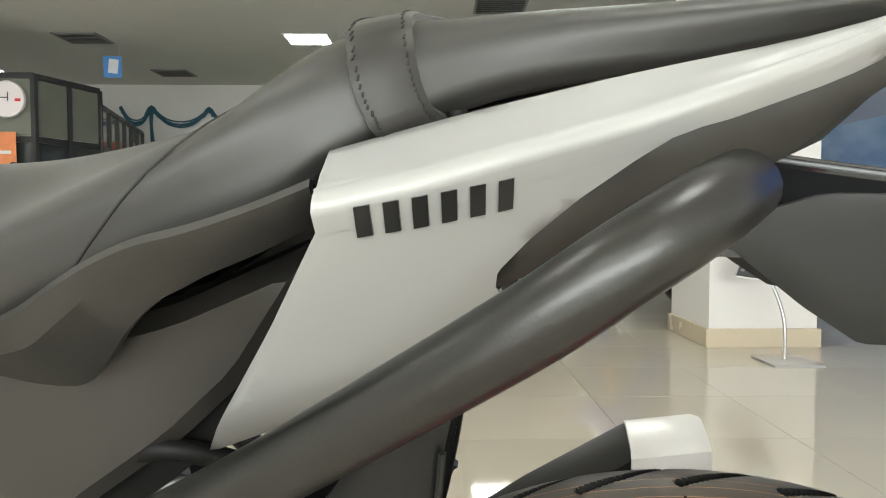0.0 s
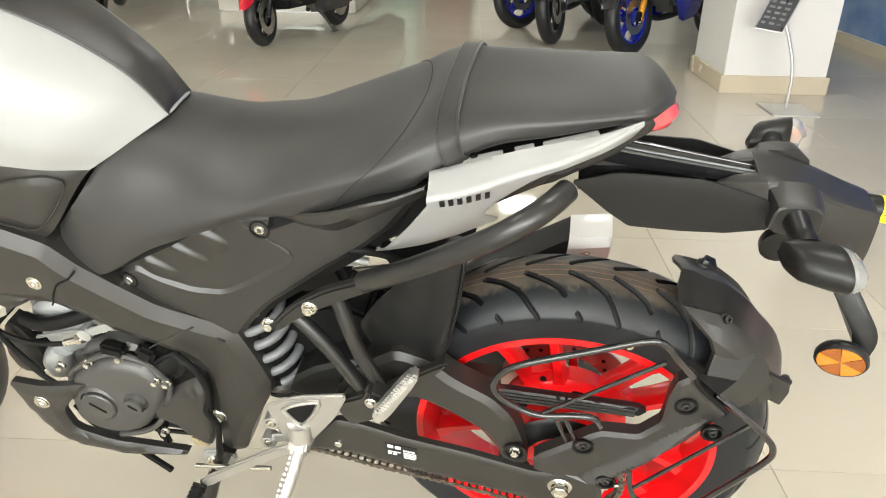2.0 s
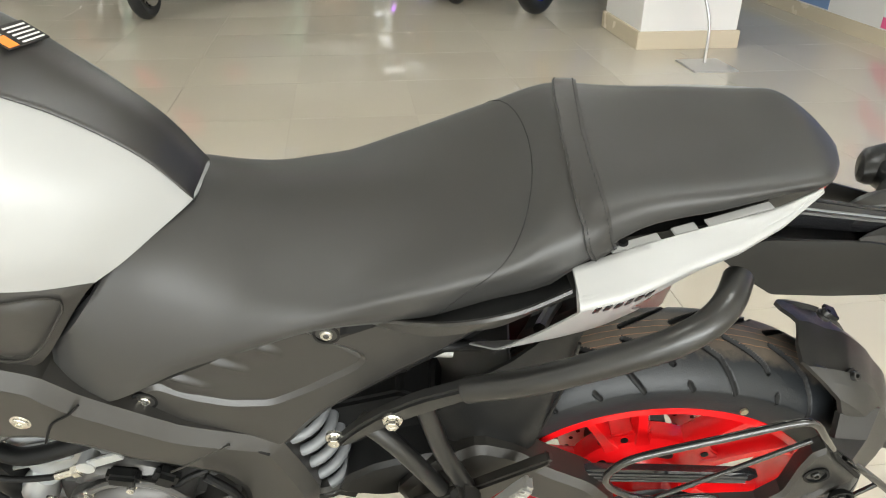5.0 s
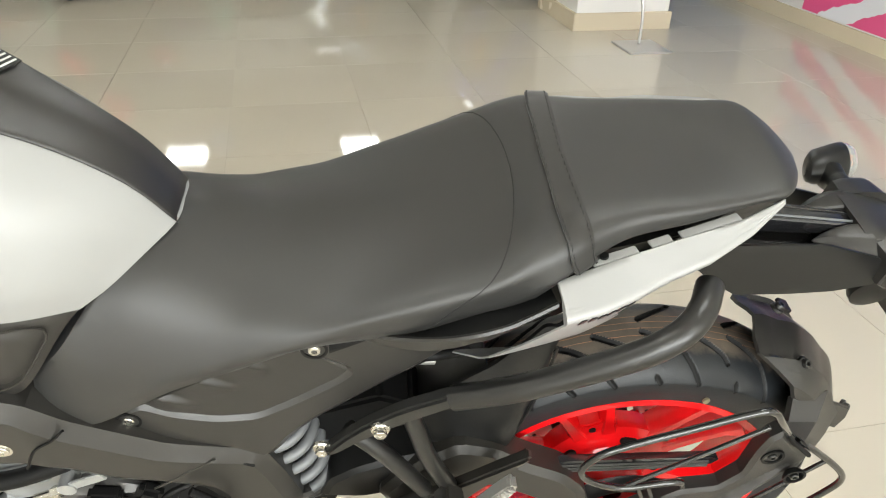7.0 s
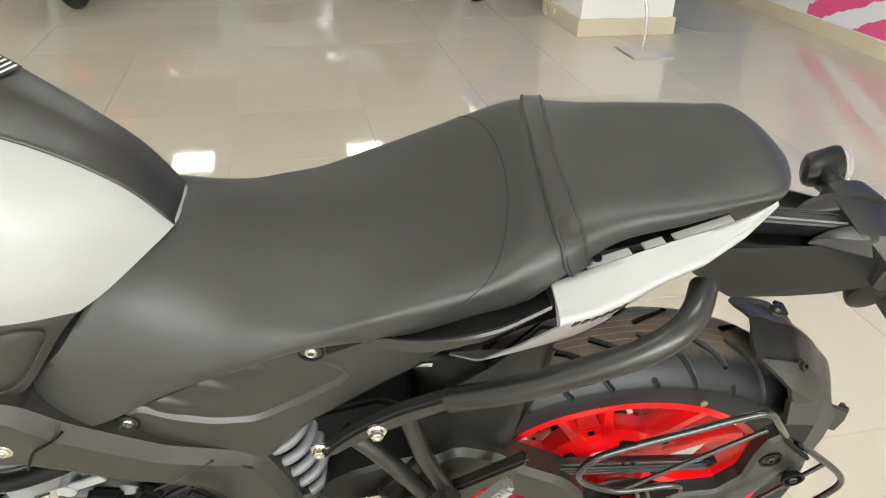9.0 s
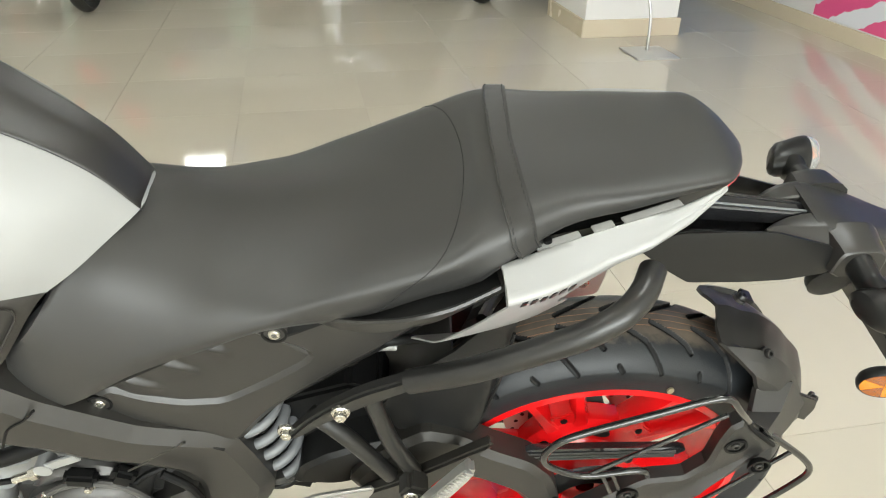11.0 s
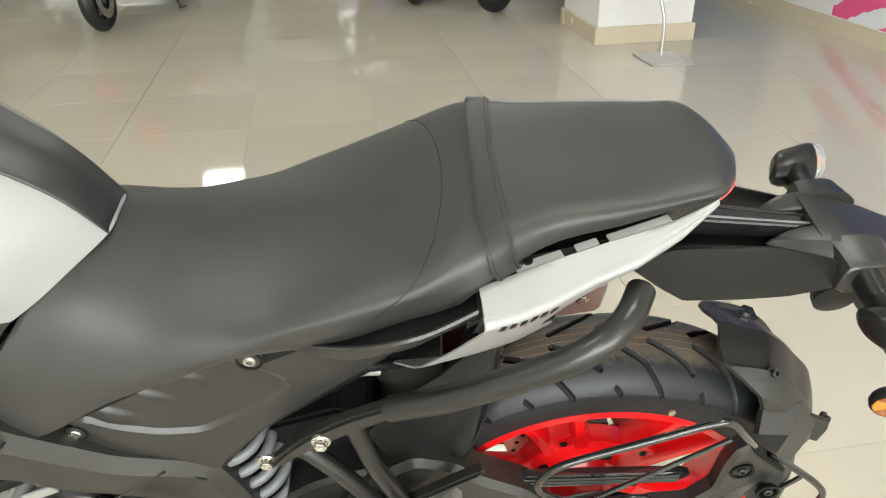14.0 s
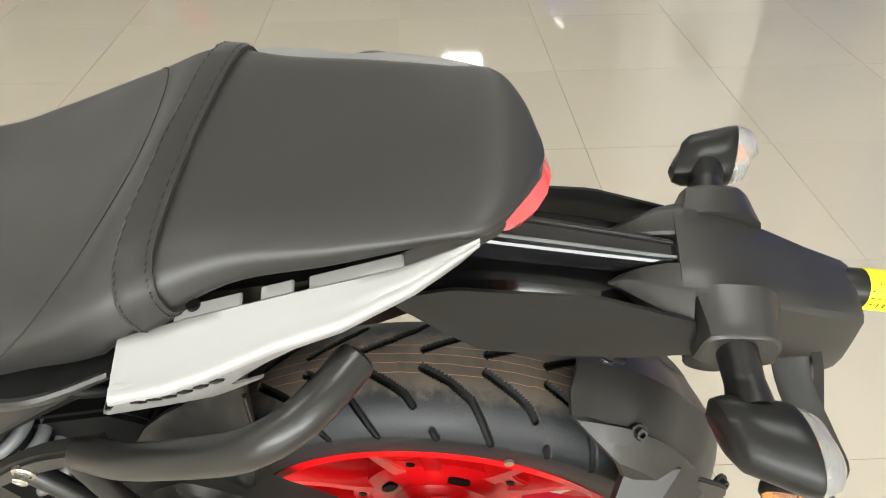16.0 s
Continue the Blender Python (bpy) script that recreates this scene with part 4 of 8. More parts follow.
# ---- rear wheel ----
def wheel(parent, cx, cz, r_rim, r_out, half, mats, tread=True, spokes=5, tw=0.07):
    rubber, rim_mat = mats
    w = new("wheel")
    w.parent = parent
    w.location = (cx, 0, cz)
    nt, npf = (660, 128) if tread else (72, 20)
    drop = r_out - r_rim
    verts, cut = [], []
    prof = []
    for k in range(npf):
        a = (k / (npf - 1) * 2 - 1)                   # -1 left bead .. 1 right bead
        if abs(a) < 0.72:
            f = a / 0.72
            ang = f * radians(66)
            y, r = tw * math.sin(ang) / math.sin(radians(66)) * 0.985, r_out - tw * 0.92 * (1 - math.cos(ang))
            prof.append((y, r, f * tw * 1.15))
        else:
            f = (abs(a) - 0.72) / 0.28
            r0 = r_out - tw * 0.92 * (1 - math.cos(radians(66)))
            y = math.copysign(tw * (0.985 + 0.03 * math.sin(f * math.pi)) * (1 - f) + (half - 0.002) * f, a)
            prof.append((y, r0 + (r_rim - 0.004 - r0) * f, None))
    def arc(deg, y):
        """A groove's point: degrees from the pattern's start, distance from the centre line."""
        return radians(deg) * r_out, math.asin(min(1.0, y / tw * math.sin(radians(66)))) / radians(66) * tw * 1.15

    lines = [[arc(*q) for q in ln] for ln in ([(0, 0.0105), (5.0, 0.023), (9.3, 0.0385), (11.8, 0.0555), (14.0, 0.068)], [(11.2, 0.0105), (17.0, 0.0275), (19.7, 0.0365), (21.2, 0.0455)], [(2.4, 0.064), (3.3, 0.068)])]

    def near(s, q, line):
        best = 9.0
        for (ax, ay), (bx, by) in zip(line, line[1:]):
            for off in (-span, 0, span):
                sx = s + off
                t = max(0.0, min(1.0, ((sx - ax) * (bx - ax) + (q - ay) * (by - ay)) / ((bx - ax) ** 2 + (by - ay) ** 2)))
                best = min(best, math.hypot(sx - ax - t * (bx - ax), q - ay - t * (by - ay)))
        return best

    span = 2 * math.pi / 16 * r_out
    if tread:
        # fine steps over the upper part, coarse ones below
        angles = np.r_[np.linspace(radians(-8), radians(188), 1150), np.linspace(radians(188), radians(352), 70)[1:-1]]
        grid = {}
        for q in sorted({p[2] for p in prof if p[2] is not None}):
            ss = (np.arange(280) / 280 * span + (0 if q < 0 else span / 2)) % span
            grid[q] = np.array([min(near(s, abs(q), ln) for ln in lines) for s in ss])
    else:
        angles = np.linspace(0, 2 * math.pi, nt, endpoint=False)
    nt = len(angles)
    for th in angles:
        for y, r, q in prof:
            rr = r
            if tread and q is not None:
                s = ((radians(92.3) - th) * r_out) % span / span * 280
                d = grid[q][int(s) % 280] * (1 - s % 1) + grid[q][(int(s) + 1) % 280] * (s % 1)
                rr -= 0.0050 * max(0.0, min(1.0, (0.0040 - d) / 0.0015))
            verts.append((rr * math.cos(th), y, rr * math.sin(th)))
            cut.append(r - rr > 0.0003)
    faces = [(i * npf + k, i * npf + k + 1, ((i + 1) % nt) * npf + k + 1, ((i + 1) % nt) * npf + k) for i in range(nt) for k in range(npf - 1)]
    tyre = part("tyre", bm_from(verts, faces), rubber, w, "black rubber tyre with slanted tread grooves" if tread else "", angle=38 if tread else 80)
    if tread:
        # groove floors and walls go near-black, recess shade painted into the rubber
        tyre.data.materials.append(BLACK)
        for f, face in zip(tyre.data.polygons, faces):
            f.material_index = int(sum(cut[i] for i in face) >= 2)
        # the bead line and raised rings of the side wall
        for s in (-1, 1):
            for rr, yy in ((r_rim + 0.014, half + 0.0005), (r_rim + 0.030, half + 0.0045)):
                part("wall_ring", lathe([(rr - 0.001, s * (yy - 0.003)), (rr, s * yy), (rr + 0.0015, s * (yy - 0.001))], seg=96), rubber, tyre)
    h = half
    rim = part("rim", lathe([(r_rim + 0.002, -h), (r_rim + 0.003, -h + 0.005), (r_rim - 0.010, -h + 0.006), (r_rim - 0.014, -h * 0.5), (r_rim - 0.022, 0), (r_rim - 0.014, h * 0.5), (r_rim - 0.010, h - 0.006), (r_rim + 0.003, h - 0.005), (r_rim + 0.002, h), (r_rim - 0.009, h), (r_rim - 0.017, h * 0.6), (r_rim - 0.027, 0), (r_rim - 0.017, -h * 0.6), (r_rim - 0.009, -h)], seg=96, closed=True), rim_mat, w, angle=35)
    if not tread:
        part("hub", lathe([(0.012, -0.060), (0.036, -0.060), (0.046, -0.050), (0.054, -0.034), (0.072, -0.026), (0.074, -0.018), (0.060, 0.0), (0.074, 0.022), (0.070, 0.034), (0.046, 0.050), (0.012, 0.052)], seg=40), rim_mat, w)
    else:
        part("hub", lathe([(0.014, -0.070), (0.040, -0.070), (0.050, -0.058), (0.056, -0.036), (0.066, -0.026), (0.092, -0.021), (0.103, -0.015), (0.105, 0.0), (0.103, 0.015), (0.092, 0.021), (0.066, 0.028), (0.052, 0.044), (0.046, 0.056), (0.014, 0.056)], seg=80), rim_mat, w, angle=28)
    mean = radians(110.5) if tread else 0.35
    for k in range(spokes):
        a = 2 * math.pi * k / spokes + mean
        for tilt in (-1, 1):
            r0, r1 = (0.090, r_rim - 0.020) if tread else (0.058, r_rim - 0.022)
            a1 = a + tilt * (radians(12.2) if tread else 0.30)
            a0 = a + tilt * (radians(13.5) if tread else 0.35)
            p0 = np.array((r0 * math.cos(a0), 0, r0 * math.sin(a0)))
            p1 = np.array((r1 * math.cos(a1), 0, r1 * math.sin(a1)))
            side = np.array((-math.sin(a1), 0, math.cos(a1)))
            rings = []
            for f, ww, hh in ((0, 0.019, 0.020), (0.2, 0.0125, 0.021), (0.5, 0.0105, 0.021), (0.8, 0.0115, 0.023), (1, 0.020, 0.030)):
                c = p0 * (1 - f) + p1 * f
                rings.append(np.array([c + side * ww * sx + np.array((0, hh * sy, 0)) for sx, sy in ((-1, -0.45), (-0.55, -1), (0.55, -1), (1, -0.45), (1, 0.45), (0.55, 1), (-0.55, 1), (-1, 0.45))]))
            part("spoke", loft(rings), rim_mat, w, angle=30)
        if tread:
            # slots between the spoke pairs, a web with a round hole within each pair
            b = a - radians(36)
            slot = [(0.080 * math.cos(b) - 0.014 * math.sin(b) * c - 0.007 * math.cos(b) * d, 0.080 * math.sin(b) + 0.014 * math.cos(b) * c - 0.007 * math.sin(b) * d) for c, d in ((-1, -0.5), (-0.6, -1), (0.6, -1), (1, -0.5), (1, 0.5), (0.6, 1), (-0.6, 1), (-1, 0.5))]
            part("hub_slot", prism(slot, -0.0265, 0.0, 0, 1), BLACK, w)
            web = [(r * math.cos(a + radians(d)), r * math.sin(a + radians(d))) for r, d in ((0.095, -12), (0.128, -10), (0.120, 0), (0.128, 10), (0.095, 12))]
            part("spoke_web", prism(web, -0.017, 0.017, 0.003, 1), rim_mat, w)
            part("web_hole", turned([(0, 0), (0.0055, 0), (0.0055, 1), (0, 1)], (0.108 * math.cos(a), -0.0185, 0.108 * math.sin(a)), (0.108 * math.cos(a), -0.010, 0.108 * math.sin(a)), 14), BLACK, w)
    return w


rear = wheel(bike, *AXLE, 0.2375, 0.322, 0.0620, (DUSTY_RUBBER, RED_RIM), True, 5, 0.069)
part("paint_dot", turned([(0, 0), (0.0050, 0), (0.0050, 1), (0, 1)], (0.077, -0.0675, 0.2445), (0.0773, -0.0705, 0.2447), 14), GOLD_STEEL, rear, "yellowish paint dot on the tyre wall")
# brake disc with drilled holes, carrier, caliper
disc_bm = lathe([(0.070, 0.066), (0.112, 0.066), (0.112, 0.070), (0.070, 0.070)], seg=72, closed=True)
disc = part("brake_disc", disc_bm, DISC, rear, "drilled steel brake disc")
for k in range(30):
    a = 2 * math.pi * k / 30
    rr = (0.080, 0.091, 0.102)[k % 3]
    part("drilled_hole", turned([(0, 0), (0.0036, 0), (0.0036, 1), (0, 1)], (rr * math.cos(a), 0.0652, rr * math.sin(a)), (rr * math.cos(a), 0.0708, rr * math.sin(a)), 8), BLACK, disc)
for k in range(5):
    a = 2 * math.pi * k / 5
    part("disc_arm", rod((0.045 * math.cos(a), 0.060, 0.045 * math.sin(a)), (0.078 * math.cos(a + 0.2), 0.067, 0.078 * math.sin(a + 0.2)), 0.008), RED_RIM, disc)
part("caliper", box(0.060, 0.050, 0.038, pose(-0.105, 0.066, 0.405, 0, 40, 0), 0.008), STEEL_BLACK, bike, "black brake caliper")
part("sprocket", lathe([(0.055, -0.095), (0.094, -0.095), (0.098, -0.092), (0.094, -0.089), (0.055, -0.089)], seg=60, closed=True), PLASTIC_SMOOTH, rear)

# ---- swing arm, chain ----
ARM = [(-0.402, 0.322), (-0.389, 0.350), (-0.350, 0.402), (-0.317, 0.401), (-0.242, 0.378), (-0.139, 0.360), (-0.044, 0.336), (0.056, 0.341), (0.066, 0.294), (0.060, 0.250), (-0.088, 0.272), (-0.225, 0.299), (-0.332, 0.324)]
BRACE = [(-0.360, 0.430), (-0.330, 0.475), (-0.296, 0.512), (-0.254, 0.540), (-0.204, 0.5305), (-0.168, 0.5007), (-0.1105, 0.4738), (-0.0807, 0.441), (-0.0615, 0.3843), (-0.052, 0.338), (-0.0853, 0.3217), (-0.0996, 0.3623), (-0.1262, 0.3987), (-0.1691, 0.4241), (-0.2201, 0.4448), (-0.2549, 0.4409), (-0.300, 0.422), (-0.345, 0.400)]
arm = part("swing_arm", shell(ARM, 0.140, 0.010, 0.007, 0.004, 0.010, 1, 0.08, side=-1, crisp=True), FRAME, bike, "satin dark grey swing arm")
part("swing_arm", shell([(-0.402, 0.310), (-0.385, 0.345), (-0.340, 0.360), (-0.140, 0.330), (0.056, 0.335), (0.066, 0.296), (0.056, 0.272), (-0.100, 0.272), (-0.330, 0.300)], 0.118, 0.035, 0.010, 0.006, 0.02, 1, side=1), FRAME, bike)
part("arm_brace", shell(BRACE, lambda x, z: 0.112 + 0.016 * max(0, min(1, (x + 0.26) / 0.18)), 0.035, 0.011, 0.007, 0.009, 1, 0.15, side=-1, crisp=True), FRAME, arm, angle=18)
part("pivot_plate", shell([(-0.440, 0.400), (-0.426, 0.440), (-0.390, 0.468), (-0.350, 0.486), (-0.300, 0.500), (-0.310, 0.450), (-0.330, 0.405), (-0.380, 0.392)], 0.096, 0.05, 0.008, 0.005, 0.010, 1, 0.1, side=-1, crisp=True), PLASTIC_SMOOTH, arm, angle=18)
hex_bolt((-0.073, -0.130, 0.374), 0.0065, arm, STEEL, 0.009, (0, -1, 0), 1.3)
part("bolt_recess", turned([(0.014, 0), (0.018, 0.5), (0.018, 1), (0.0145, 1), (0.013, 0.3), (0, 0.3)], (-0.073, -0.122, 0.374), (-0.073, -0.134, 0.374)), PLASTIC_SMOOTH, arm)
hex_bolt((-0.350, -0.137, 0.350), 0.0065, arm, STEEL, 0.008, (0, -1, 0), 1.5)
nut = hex_bolt((0.0, -0.137, 0.310), 0.0135, arm, STEEL, 0.016, (0, -1, 0), 1.45, name="axle_nut")
part("adjuster", box(0.006, 0.028, 0.040, pose(0.062, -0.120, 0.290, 0, 12, 0), 0.001), STEEL, arm)
part("adjuster_bolt", merged(rod((0.060, -0.120, 0.300), (0.090, -0.120, 0.306), 0.004), rod((0.066, -0.120, 0.301), (0.074, -0.120, 0.303), 0.008, 6)), STEEL, arm)
lab2 = part("warning_label", prism([(-0.275, 0.336), (-0.223, 0.329), (-0.223, 0.361), (-0.275, 0.367)], -0.1412, -0.1404, 0), INK, arm, "small dark label with white print lines")
for k, (x, z, w, h) in enumerate(((-0.270, 0.357, 0.009, 0.007), (-0.258, 0.355, 0.009, 0.007), (-0.270, 0.347, 0.020, 0.002), (-0.270, 0.341, 0.006, 0.004), (-0.262, 0.340, 0.006, 0.004), (-0.245, 0.351, 0.018, 0.0025), (-0.245, 0.346, 0.020, 0.002), (-0.245, 0.342, 0.020, 0.002), (-0.245, 0.338, 0.020, 0.002), (-0.245, 0.334, 0.018, 0.002))):
    part("label_line", prism([(x, z), (x + w, z - 0.1 * w), (x + w, z + h - 0.1 * w), (x, z + h)], -0.1418, -0.1409, 0), LABEL_WHITE, lab2)
# tyre hugger rail above the arm
CHAIN_GUARD = [(-0.150, 0.455), (-0.142, 0.467), (-0.105, 0.479), (0.000, 0.476), (0.098, 0.472), (0.111, 0.465), (0.1005, 0.4534), (0.000, 0.4545), (-0.0876, 0.4543)]
guard_rail = part("chain_guard", shell(CHAIN_GUARD, 0.105, 0.010, 0.004, 0.003, 0.010, 1, 0.1, side=-1), GLOSS_BLACK, bike, "gloss black ribbed chain guard", angle=25)
for z0, z1 in ((0.4725, 0.4675), (0.4655, 0.4615), (0.4585, 0.4570)):
    part("rib", sweep([(-0.118, -0.1055, z0), (0.0, -0.1055, (z0 + z1) / 2), (0.094, -0.1055, z1)], 0.0016, 6, 3), PLASTIC, guard_rail)
path = [(-0.405, 0.305), (-0.346, 0.292), (-0.287, 0.278), (-0.187, 0.261), (-0.087, 0.240), (-0.008, 0.224)]
path += [(0.094 * math.cos(a), 0.31 + 0.094 * math.sin(a)) for a in np.linspace(-1.35, 1.35, 9)]
run = spline(path, 24)
gap = np.r_[0, np.cumsum(np.linalg.norm(np.diff(run, axis=0), axis=1))]
links = []
for k, s in enumerate(np.arange(0, gap[-1] - 0.013, 0.0127)):
    a = np.array((np.interp(s, gap, run[:, 0]), np.interp(s, gap, run[:, 1])))
    b = np.array((np.interp(s + 0.0127, gap, run[:, 0]), np.interp(s + 0.0127, gap, run[:, 1])))
    d = (b - a) / 0.0127
    nrm = np.array((-d[1], d[0]))
    for yo in ((-0.1255, -0.1240), (-0.1150, -0.1135)) if k % 2 else ((-0.1270, -0.1255), (-0.1135, -0.1120)):
        out = [a - d * 0.004 + nrm * 0.003, a - d * 0.001 + nrm * 0.0052, a + d * 0.0064 + nrm * 0.0034, b + d * 0.001 + nrm * 0.0052, b + d * 0.004 + nrm * 0.003, b + d * 0.004 - nrm * 0.003, b + d * 0.001 - nrm * 0.0052, a + d * 0.0064 - nrm * 0.0034, a - d * 0.001 - nrm * 0.0052, a - d * 0.004 - nrm * 0.003]
        links.append(prism(out, yo[0], yo[1], 0))
    links.append(rod((a[0], -0.1285, a[1]), (a[0], -0.1110, a[1]), 0.0026, 8))
part("chain", merged(*links), CHAIN_MAT, bike, "oiled drive chain", angle=20)

# ---- shock absorber ----
top, bot = np.array((-0.502, -0.050, 0.592)), np.array((-0.454, -0.050, 0.372))
ax = (bot - top) / np.linalg.norm(bot - top)
ux = np.cross(ax, (0, 1, 0))
ux /= np.linalg.norm(ux)
vx = np.cross(ax, ux)
coil = [top + ax * (0.030 + 0.152 * t) + 0.0415 * (math.cos(t * 5.2 * 2 * math.pi) * ux + math.sin(t * 5.2 * 2 * math.pi) * vx) for t in np.linspace(0, 1, 170)]
shock = part("shock_absorber", turned([(0, 0), (0.030, 0), (0.030, 0.16), (0.024, 0.18), (0.024, 0.45), (0.031, 0.47), (0.031, 0.83), (0.044, 0.84), (0.044, 0.88), (0.038, 0.89), (0.044, 0.91), (0.044, 0.94), (0.036, 0.96), (0.030, 1), (0, 1)], top, bot, 28), PLASTIC_SMOOTH, bike, "rear shock absorber with a grey coil spring")
part("spring", sweep(coil, 0.0078, 10, 1), SPRING, shock)
part("lower_ring", turned([(0.030, 0), (0.043, 0), (0.046, 0.5), (0.043, 1), (0.030, 1)], top + ax * 0.186, top + ax * 0.202, 28), ENGINE, shock)
part("linkage", box(0.070, 0.05, 0.040, pose(-0.445, -0.045, 0.365, 0, 20, 0), 0.008), BLACK, bike)

# ---- inner mudguard ahead of the wheel ----
hug_rings = []
for a in np.linspace(radians(127), radians(172), 14):
    r = 0.345
    x, z = r * math.cos(a), 0.31 + r * math.sin(a)
    n = np.array((math.cos(a), 0, math.sin(a)))
    hug_rings.append(np.array([np.array((x, 0, z)) + n * rr + np.array((0, yy, 0)) for rr, yy in ((-0.02, -0.092), (0.0, -0.090), (0.012, -0.07), (0.016, 0.0), (0.012, 0.07), (0.0, 0.090), (-0.02, 0.092), (-0.016, 0.088), (0.008, 0.066), (0.011, 0), (0.008, -0.066), (-0.016, -0.088))]))
inner = part("inner_mudguard", loft(hug_rings), PLASTIC, bike, "black inner mudguard ahead of the rear tyre", angle=40)
for s in (-1, 1):
    # flaps take the darker satin black to stand for shade under the seat
    part("mud_flap", shell([(-0.146, 0.742), (-0.154, 0.707), (-0.160, 0.658), (-0.169, 0.604), (-0.182, 0.546), (-0.196, 0.500), (-0.240, 0.496), (-0.290, 0.515), (-0.312, 0.560), (-0.286, 0.601), (-0.250, 0.643), (-0.222, 0.672), (-0.188, 0.718), (-0.170, 0.745)], lambda x, z: 0.080 + 0.012 * max(0.0, min(1.0, (x + 0.28) / 0.08)) + 0.010 * max(0.0, min(1.0, (0.62 - z) / 0.1)), 0.005, 0.010, 0.004, 0.010, 1, 0.1, side=s), PLASTIC_SMOOTH, inner)
    part("flap_bead", sweep([(x, s * 0.0935, z) for x, z in ((-0.153, 0.715), (-0.159, 0.658), (-0.168, 0.604), (-0.181, 0.546), (-0.194, 0.506))], 0.0022, 8, 4), PLASTIC_SMOOTH, inner)
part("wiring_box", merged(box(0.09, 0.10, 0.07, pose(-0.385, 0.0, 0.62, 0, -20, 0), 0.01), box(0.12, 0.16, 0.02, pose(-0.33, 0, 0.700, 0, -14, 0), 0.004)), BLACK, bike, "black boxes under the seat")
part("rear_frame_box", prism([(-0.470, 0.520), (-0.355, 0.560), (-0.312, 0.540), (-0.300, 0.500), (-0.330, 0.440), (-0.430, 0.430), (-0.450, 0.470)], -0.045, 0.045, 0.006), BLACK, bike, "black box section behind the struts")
part("cable_loop", sweep([(-0.33, -0.08, 0.69), (-0.30, -0.10, 0.715), (-0.265, -0.085, 0.70), (-0.25, -0.05, 0.66)], 0.006, 10, 5), BLACK, bike)
part("connector", merged(box(0.030, 0.020, 0.020, pose(-0.318, -0.066, 0.672, 0, -10, 0), 0.004), rod((-0.31, -0.078, 0.680), (-0.29, -0.074, 0.674), 0.006)), ENGINE_ALU, bike)
part("tool_bag", merged(*[box(0.014, 0.03, 0.05, pose(-0.215 + 0.014 * k, -0.05, 0.742 + 0.006 * k, 0, 40, 0), 0.003) for k in range(4)]), BLACK, bike, "ribbed black battery strap under the tail")

# ---- rear hugger: a curved shell behind the tyre and a left arm ----
def around(deg, r, y):
    return np.array((AXLE[0] + r * math.cos(radians(deg)), y, AXLE[1] + r * math.sin(radians(deg))))


# columns across the shell: distance from the centre, where the front lip starts, drop below the crown
HUG_COLUMNS = ((0.082, 54.6, 0.058), (0.079, 58.0, 0.045), (0.068, 63.0, 0.030), (0.055, 66.8, 0.020), (0.050, 67.6, 0.019), (0.030, 68.4, 0.010), (0.012, 68.0, 0.003), (0.0, 67.8, 0.0))
across = [(-y, f, d) for y, f, d in HUG_COLUMNS] + [(y, f, d) for y, f, d in reversed(HUG_COLUMNS[:-1])]
shell_rings = []
for y, first, drop in across:
    ring = []
    for f in np.linspace(0, 1, 21):
        deg = first * (1 - f) + (27 + 160 * max(0.0, abs(y) - 0.045)) * f
        crown = float(np.interp(deg, (27, 33, 40, 50, 58, 70), (0.350, 0.361, 0.370, 0.380, 0.381, 0.361)))
        # the middle field lies a little lower between the lip and the tail
        field = 0.0065 * max(0.0, min(1.0, (first - deg - 3.0) / 2.5)) * max(0.0, min(1.0, (deg - 40) / 6)) if abs(y) < 0.053 else 0.0
        ring.append((deg, crown - drop - field))
    shell_rings.append(np.array([around(d, r, y) for d, r in ring] + [around(d, r - 0.005, y * 0.97) for d, r in reversed(ring)]))
hugger = part("rear_hugger", loft(shell_rings), PLASTIC, bike, "black rear tyre hugger with a side arm", angle=17)
flank = []
for a, b, c in (((0.185, -0.080, 0.575), (0.243, -0.066, 0.567), (0.274, -0.070, 0.522)), ((0.176, -0.103, 0.555), (0.217, -0.102, 0.550), (0.246, -0.098, 0.510)), ((0.158, -0.124, 0.572), (0.192, -0.126, 0.545), (0.214, -0.124, 0.512))):
    back = np.array((-0.003, 0.006, -0.004))
    flank.append(np.array([np.array(q) for q in (a, b, c)] + [np.array(q) + back for q in (c, b, a)]))
part("flank", loft(flank), PLASTIC, hugger, angle=12)
part("tail_fin", prism([(0.268, 0.530), (0.302, 0.512), (0.306, 0.490), (0.300, 0.462), (0.284, 0.470), (0.266, 0.492)], -0.060, -0.054, 0.002), PLASTIC, hugger, angle=25)
# black strip for the shade between arm and flank
part("gap_shade", sweep([(0.150, -0.131, 0.584), (0.163, -0.133, 0.563), (0.184, -0.133, 0.541), (0.207, -0.130, 0.516)], 0.0035, 8, 3), BLACK, hugger)
part("lip_clip", box(0.016, 0.020, 0.006, Matrix.Translation(around(64, 0.392, 0.0)) @ Matrix.Rotation(radians(26), 4, "Y"), 0.001), PLASTIC_SMOOTH, hugger)
HUG_ARM = [(-0.044, 0.3835), (0.044, 0.456), (0.0995, 0.453), (0.1258, 0.4833), (0.1282, 0.5374), (0.1342, 0.5667), (0.1500, 0.5800), (0.1810, 0.5394), (0.2060, 0.5150), (0.1750, 0.474), (0.1412, 0.4300), (0.0961, 0.3604), (0.0720, 0.343), (0.0476, 0.340), (-0.042, 0.3485)]


